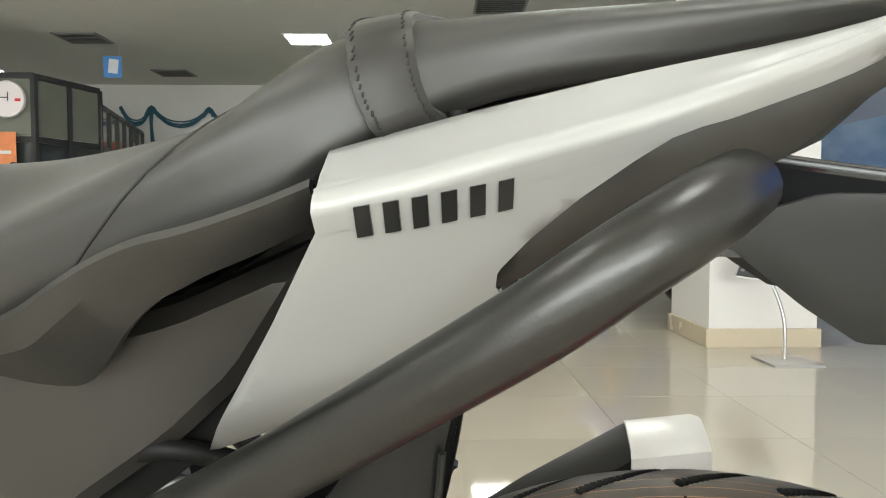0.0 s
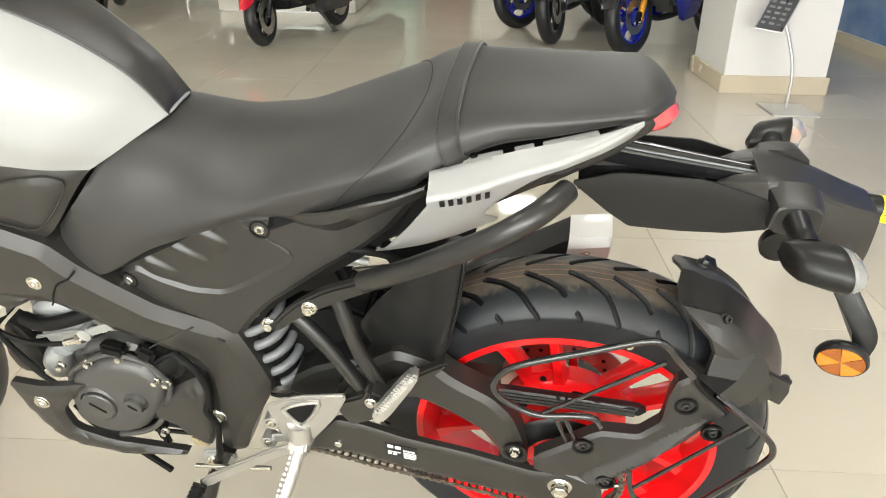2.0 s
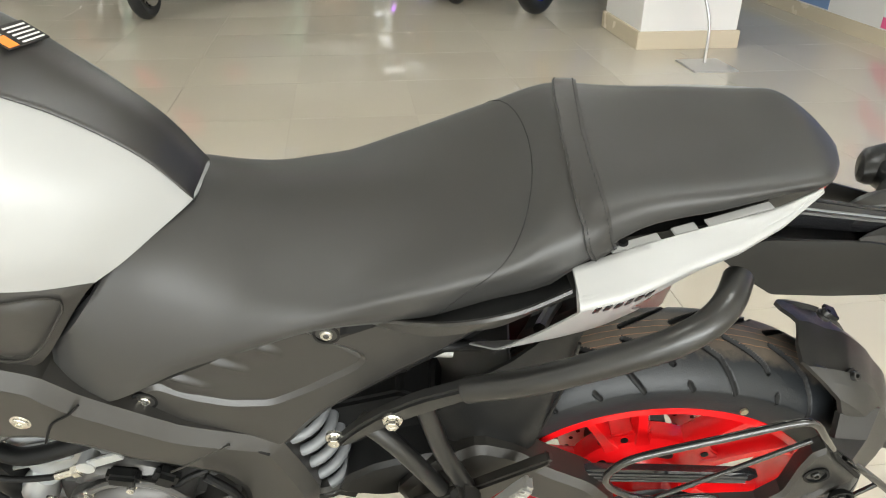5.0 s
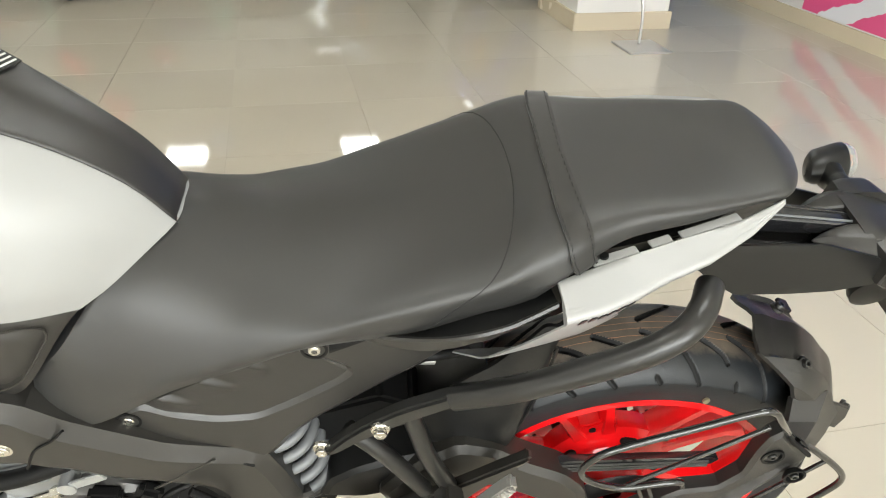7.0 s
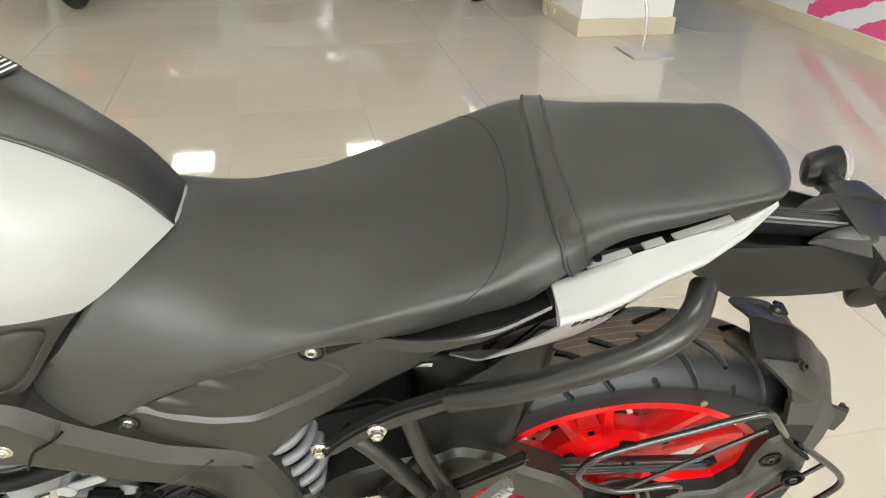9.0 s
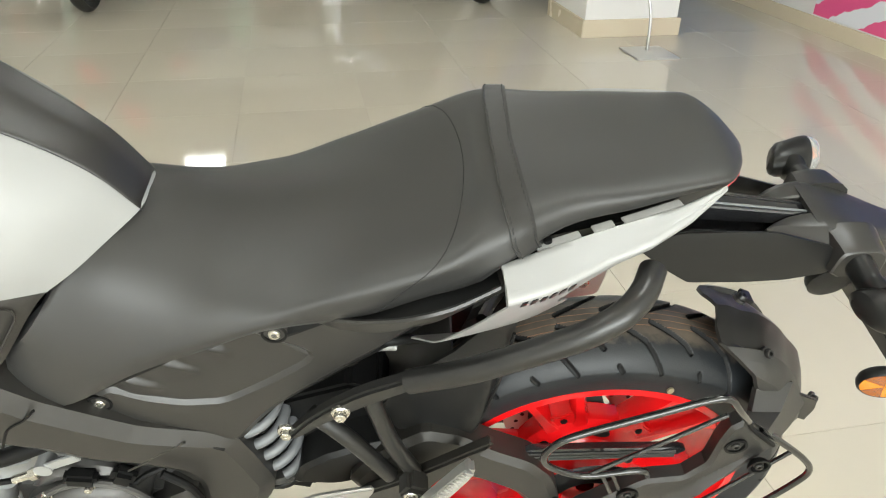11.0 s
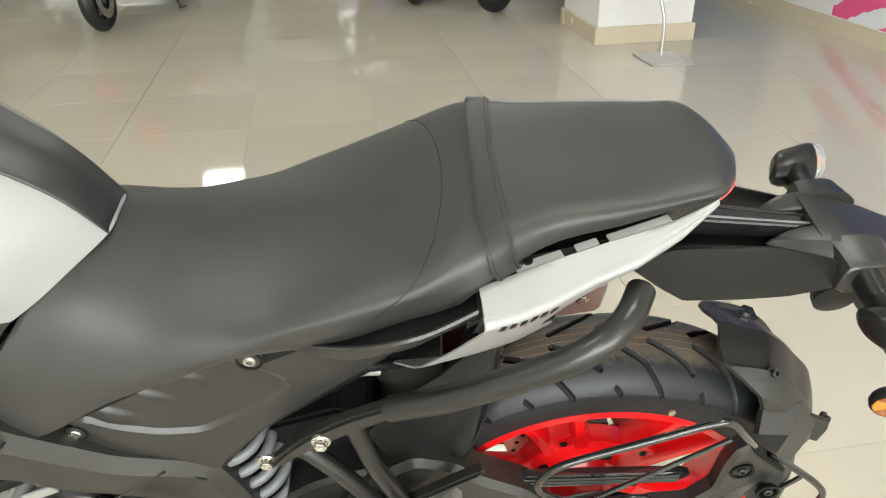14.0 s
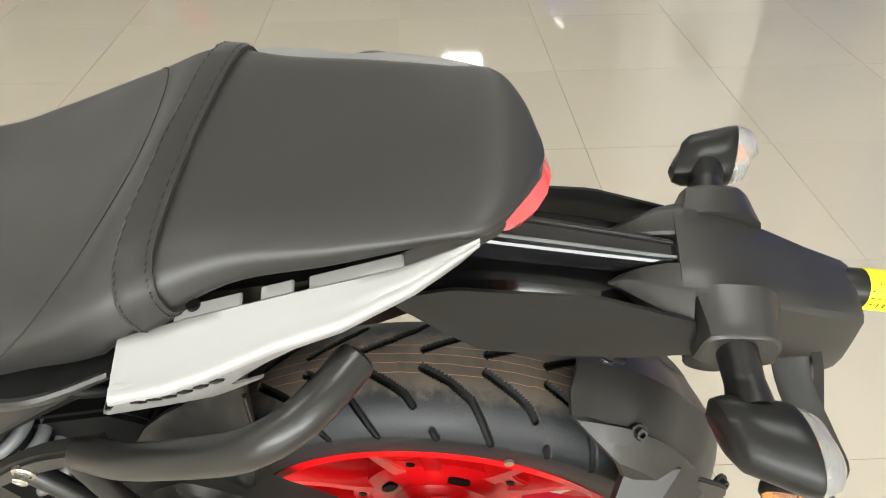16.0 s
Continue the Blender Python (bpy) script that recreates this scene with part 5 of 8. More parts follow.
def hug_y(x, z):
    return 0.146 - 0.014 * max(0.0, min(1.0, (x + 0.0) / 0.18)) + 0.011 * max(0.0, 1 - abs(z - 0.372 - 0.95 * (x - 0.075)) / 0.026)


part("arm", shell(HUG_ARM, hug_y, 0.018, 0.007, 0.004, 0.006, 1, 0.08, side=-1, crisp=True), PLASTIC, hugger, angle=22)
for x, z in ((0.152, 0.525), (0.193, 0.486), (0.025, 0.424), (0.065, 0.352)):
    part("bolt_socket", turned([(0.011, 0), (0.0155, 0.6), (0.0155, 1), (0.012, 1), (0.0105, 0.1), (0, 0.1)], (x, -hug_y(x, z) + 0.006, z), (x, -hug_y(x, z) - 0.003, z)), BLACK, hugger)
    hex_bolt((x, -hug_y(x, z) + 0.002, z), 0.006, hugger, STEEL_BLACK, 0.006, (0, -1, 0), 1.2, socket=True)
for at, out in (((0.194, -0.054, 0.614), (0.3, -0.62, 0.70)), ((0.297, -0.050, 0.506), (0.55, -0.75, 0.35)), ((0.160, -0.004, 0.667), (0.4, 0, 0.9))):
    hex_bolt(at, 0.0062, hugger, STEEL_BLACK, 0.009, out, 1.5, socket=True)

# ---- sari guard of bent rods ----
guard = part("sari_guard", merged(
    sweep([(0.045, -0.140, 0.468), (0.034, -0.146, 0.490), (0.010, -0.148, 0.494), (-0.046, -0.148, 0.487), (-0.090, -0.149, 0.510), (-0.106, -0.150, 0.535), (-0.098, -0.150, 0.563), (-0.070, -0.150, 0.587), (0.020, -0.150, 0.627), (0.080, -0.150, 0.653), (0.103, -0.149, 0.650), (0.124, -0.146, 0.622), (0.150, -0.136, 0.584)], 0.0048, 10, 6),
    sweep([(0.190, -0.118, 0.536), (0.222, -0.124, 0.513), (0.266, -0.128, 0.474), (0.283, -0.130, 0.447), (0.276, -0.130, 0.416), (0.235, -0.130, 0.345), (0.194, -0.130, 0.278), (0.172, -0.130, 0.268), (0.146, -0.130, 0.274), (0.118, -0.130, 0.292), (0.106, -0.130, 0.318), (0.099, -0.126, 0.358)], 0.0048, 10, 6),
    rod((-0.038, -0.146, 0.488), (0.110, -0.148, 0.618), 0.0032), rod((0.110, -0.130, 0.318), (0.246, -0.126, 0.495), 0.0032)), ROD, bike, "gloss black bent-rod sari guard")
part("guard_bracket", merged(box(0.005, 0.005, 0.060, pose(-0.010, -0.142, 0.455, 0, -22, 0), 0.001), box(0.005, 0.005, 0.060, pose(0.004, -0.142, 0.455, 0, -22, 0), 0.001)), ROD, guard)

# ---- silencer on the far side ----
PIPE = ((-0.040, -0.046), (-0.046, 0.020), (-0.030, 0.040), (0.030, 0.044), (0.046, 0.020), (0.040, -0.046))
sil = part("silencer", loft([np.array([(x + 0.1 * dz, 0.235 + dy, z + dz) for dy, dz in rounded(PIPE, 1, 0.15)]) for x, z in ((-0.320, 0.270), (-0.220, 0.352), (-0.120, 0.428), (-0.018, 0.495))]), PLASTIC_SMOOTH, bike, "black silencer with a bright end cap", angle=25)
part("end_cap", loft([np.array([(x + 0.1 * dz * k, 0.235 + dy * k, z + dz * k) for dy, dz in rounded(PIPE, 1, 0.15)]) for x, z, k in ((-0.020, 0.495, 1.02), (0.044, 0.506, 1.0), (0.052, 0.508, 0.92), (0.050, 0.507, 0.6), (0.030, 0.503, 0.5))]), SILVER_CAP, sil, "bright metal end cap", angle=30)
hex_bolt((0.015, 0.188, 0.505), 0.008, sil, STEEL, 0.006, (0, -1, 0))
part("silencer_hanger", sweep([(-0.16, 0.10, 0.52), (-0.14, 0.15, 0.50), (-0.12, 0.20, 0.47)], 0.010, 8, 3), STEEL_BLACK, bike)

# ---- engine ----
CRANK = [(-0.812, 0.325), (-0.806, 0.381), (-0.790, 0.425), (-0.771, 0.447), (-0.707, 0.487), (-0.655, 0.483), (-0.628, 0.455), (-0.622, 0.430), (-0.640, 0.385), (-0.668, 0.345), (-0.692, 0.318), (-0.740, 0.298), (-0.775, 0.302)]
engine = part("engine_block", merged(box(0.24, 0.22, 0.17, pose(-0.70, 0.0, 0.375, 0, 8, 0), 0.02), box(0.12, 0.20, 0.14, pose(-0.60, 0, 0.375, 0, 0, 0), 0.02), prism([(-0.66, 0.27), (-0.80, 0.29), (-0.78, 0.25), (-0.64, 0.25)], -0.09, 0.09, 0.01)), ENGINE, bike, "dark cast engine block")
cover = part("crank_cover", shell(CRANK, lambda x, z: 0.146 + 0.012 * math.exp(-(((x + 0.72) / 0.06) ** 2 + ((z - 0.385) / 0.06) ** 2)), 0.06, 0.022, 0.014, 0.009, 2, side=-1), ENGINE, engine, "dark round crankcase cover with two caps")
for (x, z), r in (((-0.739, 0.391), 0.029), ((-0.676, 0.402), 0.0155)):
    cap = part("cover_cap", turned([(r * 1.28, 0), (r * 1.28, 0.55), (r * 1.12, 0.75), (r * 1.05, 0.45), (r, 0.45), (r, 0.9), (r * 0.92, 1.0), (0, 1.0)], (x, -0.140, z), (x, -0.163, z), 36), ENGINE, cover)
    part("coin_slot", box(r * 1.1, 0.003, 0.004, pose(x, -0.1630, z, 0, 38, 0), 0.0008), BLACK, cap)
part("upper_case", shell([(-0.775, 0.455), (-0.740, 0.505), (-0.690, 0.515), (-0.650, 0.500), (-0.628, 0.465), (-0.655, 0.487), (-0.707, 0.490)], 0.128, 0.04, 0.010, 0.008, 0.01, 1, side=-1), ENGINE, engine)
part("gasket_rim", sweep([(x, -0.137, z) for x, z in ((-0.800, 0.375), (-0.788, 0.428), (-0.765, 0.455), (-0.707, 0.493), (-0.652, 0.489), (-0.622, 0.455), (-0.618, 0.425), (-0.655, 0.345), (-0.692, 0.310), (-0.745, 0.290))], 0.005, 8, 5), ENGINE, engine)
for x, z in ((-0.742, 0.470), (-0.682, 0.492), (-0.636, 0.446), (-0.618, 0.444), (-0.655, 0.318), (-0.795, 0.455)):
    hex_bolt((x, -0.138, z), 0.0055, engine, STEEL, 0.010, (0, -1, 0), 1.35)
SPROCKET = [(-0.666, 0.378), (-0.656, 0.398), (-0.633, 0.412), (-0.596, 0.440), (-0.556, 0.464), (-0.553, 0.440), (-0.556, 0.410), (-0.566, 0.380), (-0.566, 0.330), (-0.580, 0.288), (-0.610, 0.312), (-0.635, 0.339), (-0.662, 0.350)]
spr = part("sprocket_cover", shell(SPROCKET, lambda x, z: 0.136 + 0.006 * (1 if (z - 0.41) < 0.55 * (x + 0.62) else 0), 0.04, 0.010, 0.006, 0.008, 1, side=-1), PLASTIC, engine, "black sprocket cover")
# black strip draws the shaded gap along the spar's edge
part("spar_edge_shade", sweep([(-0.585, -0.142, 0.520), (-0.556, -0.146, 0.492), (-0.546, -0.146, 0.450), (-0.552, -0.146, 0.420), (-0.560, -0.146, 0.395), (-0.550, -0.146, 0.360), (-0.560, -0.146, 0.300), (-0.568, -0.142, 0.270)], 0.0055, 8, 5), BLACK, engine)
cyl = part("cylinder", loft([np.array([(cx + dx * math.cos(0.35) , y, cz + dx * math.sin(0.35)) for dx, y in ((-0.085, -0.075), (-0.085, 0.075), (0.085, 0.075), (0.085, -0.075))]) for cx, cz in ((-0.745, 0.44), (-0.785, 0.56), (-0.805, 0.63))]), ENGINE_ALU, engine, "cast aluminium cylinder")
part("cylinder_cover", shell([(-0.850, 0.500), (-0.838, 0.548), (-0.770, 0.560), (-0.720, 0.553), (-0.690, 0.520), (-0.640, 0.480), (-0.655, 0.440), (-0.700, 0.470), (-0.760, 0.470), (-0.800, 0.440), (-0.835, 0.450)], 0.105, 0.04, 0.012, 0.008, 0.012, 1, side=-1), ENGINE_ALU, cyl)
for k in range(3):
    part("cooling_rib", box(0.090, 0.008, 0.005, pose(-0.800, -0.112, 0.500 + 0.017 * k, 0, -18, 0), 0.002), ENGINE_ALU, cyl)
part("stator_boss", sweep([(-0.845, -0.09, 0.395), (-0.835, -0.10, 0.425), (-0.815, -0.10, 0.455)], (0.022, 0.024, 0.018), 16, 4), ENGINE_ALU, engine)
part("coolant_hose", sweep([(-0.845, -0.115, 0.530), (-0.815, -0.122, 0.528), (-0.780, -0.122, 0.536), (-0.735, -0.118, 0.553), (-0.700, -0.110, 0.566)], 0.0115, 14, 6), BLACK, engine, "ribbed black coolant hose")
part("clutch_cable", sweep([(-0.905, -0.130, 0.530), (-0.875, -0.132, 0.506), (-0.830, -0.134, 0.496), (-0.770, -0.134, 0.505), (-0.700, -0.130, 0.535)], 0.0042, 10, 6), BLACK, engine)
part("cable_end", merged(rod((-0.772, -0.134, 0.505), (-0.735, -0.132, 0.520), 0.0058), rod((-0.748, -0.133, 0.515), (-0.738, -0.133, 0.519), 0.0085, 6), rod((-0.735, -0.132, 0.520), (-0.690, -0.130, 0.540), 0.0028)), STEEL, engine)
part("clutch_arm", merged(turned([(0.011, 0), (0.011, 1), (0.006, 1.0), (0, 1)], (-0.725, -0.12, 0.535), (-0.725, -0.142, 0.535)), box(0.05, 0.004, 0.014, pose(-0.70, -0.138, 0.548, 0, -25, 0), 0.001)), ENGINE_ALU, engine)
for k, pts in enumerate(([(-0.885, -0.135, 0.52), (-0.865, -0.138, 0.47), (-0.84, -0.14, 0.43), (-0.82, -0.14, 0.41)], [(-0.90, -0.13, 0.53), (-0.87, -0.136, 0.48), (-0.835, -0.14, 0.43)], [(-0.655, -0.12, 0.50), (-0.635, -0.128, 0.478), (-0.615, -0.125, 0.49), (-0.59, -0.12, 0.50)], [(-0.70, -0.125, 0.508), (-0.67, -0.132, 0.487), (-0.64, -0.130, 0.47)])):
    part("cable", sweep(pts, 0.0045, 8, 6), BLACK, engine)
part("side_harness", merged(box(0.040, 0.02, 0.022, pose(-0.690, -0.134, 0.505, 0, 10, 0), 0.005), box(0.03, 0.02, 0.03, pose(-0.640, -0.130, 0.500, 0, 30, 0), 0.006)), BLACK, engine)
# added black blocks fill the hollow under the tank with shade
part("inner_shadow_box", box(0.20, 0.10, 0.16, pose(-0.56, 0.0, 0.60, 0, 10, 0), 0.02), BLACK, bike, "black block for the shade under the tank")
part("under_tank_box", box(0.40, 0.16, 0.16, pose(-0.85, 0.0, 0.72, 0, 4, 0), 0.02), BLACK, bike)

# belly cowl
BELLY = [(-0.898, 0.418), (-0.843, 0.413), (-0.800, 0.420), (-0.748, 0.434), (-0.790, 0.392), (-0.825, 0.350), (-0.822, 0.300), (-0.757, 0.279), (-0.690, 0.272), (-0.626, 0.266), (-0.634, 0.253), (-0.700, 0.247), (-0.757, 0.246), (-0.835, 0.258), (-0.868, 0.282), (-0.888, 0.352)]
for s in (-1, 1):
    belly = part("belly_cowl", shell(BELLY, lambda x, z: 0.150 + 0.008 * max(0, min(1, (z - 0.3) / 0.1)) - 0.008 * max(0, (x + 0.76) / 0.14), 0.012, 0.010, 0.006, 0.010, 1, 0.15, side=s), PLASTIC, bike, "black belly cowl")
    hex_bolt((-0.845, s * 0.158, 0.381), 0.0115, belly, STEEL, 0.005, (0, s, 0), 1.15, socket=True)
    part("cowl_strut", merged(box(0.014, 0.012, 0.050, pose(-0.672, s * 0.125, 0.290, 0, -8, 0), 0.004), box(0.014, 0.013, 0.018, pose(-0.672, s * 0.1255, 0.292, 0, -8, 0), 0.002)), BLACK, belly)
    part("radiator_shroud", shell([(-0.950, 0.640), (-0.850, 0.632), (-0.822, 0.618), (-0.768, 0.616), (-0.800, 0.590), (-0.860, 0.564), (-0.960, 0.550)], 0.150, 0.04, 0.012, 0.008, 0.014, 1, side=s), FRAME, bike, "grey radiator shroud")
    part("shroud_bar", shell([(-0.960, 0.575), (-0.900, 0.586), (-0.842, 0.598), (-0.828, 0.588), (-0.835, 0.566), (-0.900, 0.545), (-0.960, 0.528)], 0.154, 0.02, 0.008, 0.005, 0.012, 1, side=s), ALU, bike, "brushed aluminium bar")
    hex_bolt((-0.852, s * 0.154, 0.578), 0.008, bike, STEEL, 0.004, (0, s, 0), 1.3, socket=True)
    part("side_fairing_lower", shell([(-0.885, 0.520), (-0.915, 0.445), (-0.905, 0.398), (-0.860, 0.400), (-0.846, 0.440), (-0.862, 0.500)], 0.118, 0.03, 0.008, 0.005, 0.012, 1, side=s), PLASTIC_SMOOTH, bike, "black radiator side guard")
part("radiator", box(0.035, 0.23, 0.30, pose(-0.955, 0, 0.585, 0, 12, 0), 0.006), BLACK, bike, "black radiator")
pipe = part("exhaust_pipe", sweep([(-0.90, 0.03, 0.52), (-0.935, 0.02, 0.42), (-0.90, -0.02, 0.300), (-0.80, -0.02, 0.262), (-0.66, 0.03, 0.252), (-0.50, 0.09, 0.262), (-0.36, 0.13, 0.36), (-0.29, 0.15, 0.41)], 0.018, 14, 6), ENGINE, bike, "dark exhaust pipe under the engine")
part("heat_hose", sweep([(-0.83, -0.11, 0.325), (-0.79, -0.125, 0.296), (-0.74, -0.12, 0.283), (-0.68, -0.10, 0.288)], 0.010, 12, 6), BLACK, engine)
part("brake_rod", rod((-0.690, -0.118, 0.288), (-0.610, -0.125, 0.302), 0.004), BLACK, engine)
part("stand_spring_arm", prism([(-0.742, 0.248), (-0.728, 0.252), (-0.676, 0.196), (-0.684, 0.186)], -0.135, -0.128, 0.001), BLACK, bike, "black cowl stay")

# side stand, shift lever
stand = part("side_stand", sweep([(-0.560, -0.120, 0.268), (-0.585, -0.140, 0.225), (-0.615, -0.175, 0.120), (-0.640, -0.198, 0.012)], (0.014, 0.0125, 0.012, 0.012), 14, 5), STEEL_BLACK, bike, "black side stand, folded out")
part("stand_foot", box(0.075, 0.055, 0.008, pose(-0.642, -0.203, 0.010, -13.3, 0, 7), 0.003), STEEL_BLACK, stand)
part("stand_plate", prism([(-0.610, 0.262), (-0.560, 0.270), (-0.540, 0.250), (-0.600, 0.195), (-0.612, 0.205)], -0.132, -0.122, 0.003, 1), ENGINE_ALU, stand, "bare cast stand bracket")
hex_bolt((-0.585, -0.134, 0.238), 0.012, stand, STEEL, 0.014, (0, -1, 0), 1.4)
part("switch_bracket", merged(box(0.026, 0.012, 0.050, pose(-0.612, -0.118, 0.288, 0, -6, 0), 0.002), turned([(0.008, 0), (0.008, 1), (0, 1)], (-0.612, -0.122, 0.290), (-0.612, -0.132, 0.290))), GOLD_STEEL, stand)
shift = part("shift_lever", prism([(-0.604, 0.222), (-0.598, 0.238), (-0.535, 0.288), (-0.452, 0.352), (-0.412, 0.372), (-0.404, 0.352), (-0.440, 0.335), (-0.530, 0.268), (-0.590, 0.216)], -0.172, -0.163, 0.003, 1), ALU, bike, "aluminium gear lever with a ribbed rubber tip")
part("rubber_tip", merged(*[turned([(0, 0), (0.0125, 0), (0.0125, 0.8), (0.0105, 0.82), (0.0105, 1), (0, 1)], (-0.600 - 0.0012 * k, -0.172 - 0.0064 * k, 0.226 - 0.0026 * k), (-0.6012 - 0.0012 * k, -0.1784 - 0.0064 * k, 0.2234 - 0.0026 * k), 16) for k in range(8)]), BLACK, shift)
part("link_rod", rod((-0.612, -0.150, 0.246), (-0.470, -0.156, 0.278), 0.0042), STEEL, shift)

# ---- front end: wheel, fork, handlebar, headlamp block ----
steer = new("front_end")
steer.parent = bike
steer.matrix_local = Matrix.Translation((-1.16, 0, 0.75)) @ Matrix.Rotation(radians(16), 4, "Z") @ Matrix.Translation((1.16, 0, -0.75))
fw = wheel(steer, -1.385, 0.300, 0.2265, 0.296, 0.046, (RUBBER, RED_RIM), False, 5, 0.052)
for s in (-1, 1):
    part("fork_leg", turned([(0.028, 0), (0.028, 0.48), (0.020, 0.5), (0.020, 1)], (-1.385, s * 0.095, 0.29), (-1.13, s * 0.095, 0.93), 20), GLOSS_BLACK, steer)
    part("grip", sweep([(-1.06, s * 0.06, 1.00), (-1.05, s * 0.18, 1.06), (-1.00, s * 0.30, 1.07), (-0.94, s * 0.39, 1.06)], (0.012, 0.012, 0.013, 0.016), 12, 4), BLACK, steer)
part("triple_clamp", box(0.08, 0.24, 0.03, pose(-1.15, 0, 0.90, 0, -22, 0), 0.006), STEEL_BLACK, steer)
part("front_mudguard", loft([np.array([(-1.385 + 0.325 * math.cos(a) * k, y, 0.30 + 0.325 * math.sin(a) * k) for k, y in ((0.97, -0.066), (1.02, -0.04), (1.03, 0), (1.02, 0.04), (0.97, 0.066), (0.955, 0.06), (1.01, 0), (0.955, -0.06))]) for a in np.linspace(radians(40), radians(140), 12)]), PLASTIC, steer)
part("headlamp_block", loft([np.array([(x, w * c, z + h * s_) for c, s_ in ((-1, -0.5), (-0.8, 0.6), (-0.3, 1), (0.3, 1), (0.8, 0.6), (1, -0.5), (0.4, -1), (-0.4, -1))]) for x, w, h, z in ((-1.10, 0.10, 0.08, 0.93), (-1.20, 0.12, 0.10, 0.90), (-1.28, 0.07, 0.06, 0.88))]), PLASTIC, steer)

# ---- the showroom ----
def tile_material():
    m = material("polished_beige_floor_tile", (0.50, 0.455, 0.375), 0.05, vary=0.05, vary_scale=1.3, coat=0.0, rough_vary=0.015)
    nt = m.node_tree
    n, link = nt.nodes, nt.links.new
    b = n["Principled BSDF"]
    info = n.new("ShaderNodeObjectInfo")
    geo_n = n.new("ShaderNodeNewGeometry")
    add = n.new("ShaderNodeMath")
    link(info.outputs["Random"], add.inputs[0])
    link(geo_n.outputs["Random Per Island"], add.inputs[1])
    rng = n.new("ShaderNodeMapRange")
    rng.inputs["From Max"].default_value = 2
    rng.inputs["To Min"].default_value, rng.inputs["To Max"].default_value = 0.95, 1.05
    link(add.outputs[0], rng.inputs["Value"])
    hsv = n.new("ShaderNodeHueSaturation")
    old = b.inputs["Base Color"].links[0].from_socket
    link(rng.outputs[0], hsv.inputs["Value"])
    link(old, hsv.inputs["Color"])
    link(hsv.outputs[0], b.inputs["Base Color"])
    b.inputs["Specular IOR Level"].default_value = 0.5
    return m


TILE = tile_material()
GROUT = material("tile_joint", (0.43, 0.39, 0.32), 0.6)
WALL = material("white_wall_paint", (0.68, 0.67, 0.645), 0.55, grain=0.05, scale=120, vary=0.03, vary_scale=1.5)
SKIRT = material("beige_skirting_tile", (0.55, 0.48, 0.36), 0.25, vary=0.06)
GREEN = material("pale_green_wall_paint", (0.42, 0.66, 0.52), 0.5, vary=0.05)
CEIL = material("white_ceiling_tile", (0.70, 0.69, 0.66), 0.8, grain=0.1, scale=90, vary=0.05)
LAMP = material("lit_ceiling_panel", (0.96, 1.0, 0.96), 0.5, emit=PANEL_POWER, vary=0.0)
DARK = material("dark_glazing_frame", (0.02, 0.02, 0.022), 0.4)
GLASS_DARK = material("dark_tinted_glass", (0.03, 0.035, 0.035), 0.06, coat=0.4)
BLUE_POSTER = material("blue_wall_graphic", (0.10, 0.21, 0.46), 0.42, vary=0.35, vary_scale=1.6)
DEEP_BLUE = material("deep_blue_wall_graphic", (0.03, 0.11, 0.42), 0.4, vary=0.2, vary_scale=2)
PINK = material("pink_brush_graphic", (0.72, 0.10, 0.25), 0.45, vary=0.25, vary_scale=5)
PALE = material("pale_wall_graphic", (0.70, 0.72, 0.76), 0.45, vary=0.08, vary_scale=3)
RED_SIGN = material("red_sign_plastic", (0.55, 0.02, 0.03), 0.4)
POSTER_ORANGE = material("orange_poster_print", (0.75, 0.25, 0.10), 0.5, vary=0.3, vary_scale=8)
TERRACOTTA = material("orange_brown_wall_paint", (0.60, 0.20, 0.10), 0.5, vary=0.08)
PEACH = material("peach_wall_paint", (0.85, 0.52, 0.32), 0.5, vary=0.06)
BOARD_GREY = material("printed_spec_board", (0.16, 0.17, 0.18), 0.3, vary=0.6, vary_scale=14)
STEEL_STAND = material("brushed_steel_stand", (0.55, 0.55, 0.54), 0.35, metal=0.9)
TEAL = material("teal_ribbon", (0.015, 0.09, 0.13), 0.6, vary=0.2)
CABINET = material("cream_laminate", (0.70, 0.66, 0.56), 0.35)

U0, U1, V0, V1, H = -8.2, 3.55, -5.4, 14.2, 3.2


def setting(name, bm, mat, label, parent=None):
    ob = part(name, bm, mat, parent, smooth=False)
    return tagged(ob, label, kind="structure")


def wall(name, x0, x1, y0, y1, z0, z1, mat, label):
    return setting(name, box(x1 - x0, y1 - y0, z1 - z0, pose((x0 + x1) / 2, (y0 + y1) / 2, (z0 + z1) / 2), 0), mat, label)


floor = setting("floor", box(U1 - U0 + 0.6, V1 - V0 + 4.6, 0.05, pose((U0 + U1) / 2, (V0 + V1) / 2 + 2, -0.0275), 0), GROUT, "polished beige tile floor with thin dark joints")
ceiling = setting("ceiling", box(U1 - U0 + 0.6, V1 - V0 + 0.6, 0.1, pose((U0 + U1) / 2, (V0 + V1) / 2, H + 0.05), 0), CEIL, "white suspended ceiling")
wall("wall_east", U1, U1 + 0.2, V0, V1 + 4, 0, H, WALL, "white side wall with printed blue graphics")
wall("wall_west", U0 - 0.2, U0, V0, V1, 0, H, WALL, "white side wall")
# the shop front behind: piers, sill and lintel round a wide opening
wall("wall_south", U0, -5.2, V0 - 0.2, V0, 0, H, WALL, "white pier beside the shop window")
wall("wall_south_pier", 4.1 - 0.6, U1 + 0.2, V0 - 0.2, V0, 0, H, WALL, "white pier beside the shop window")
wall("wall_south_lintel", -5.2, 3.5, V0 - 0.2, V0, 2.95, H, WALL, "white lintel over the shop window")
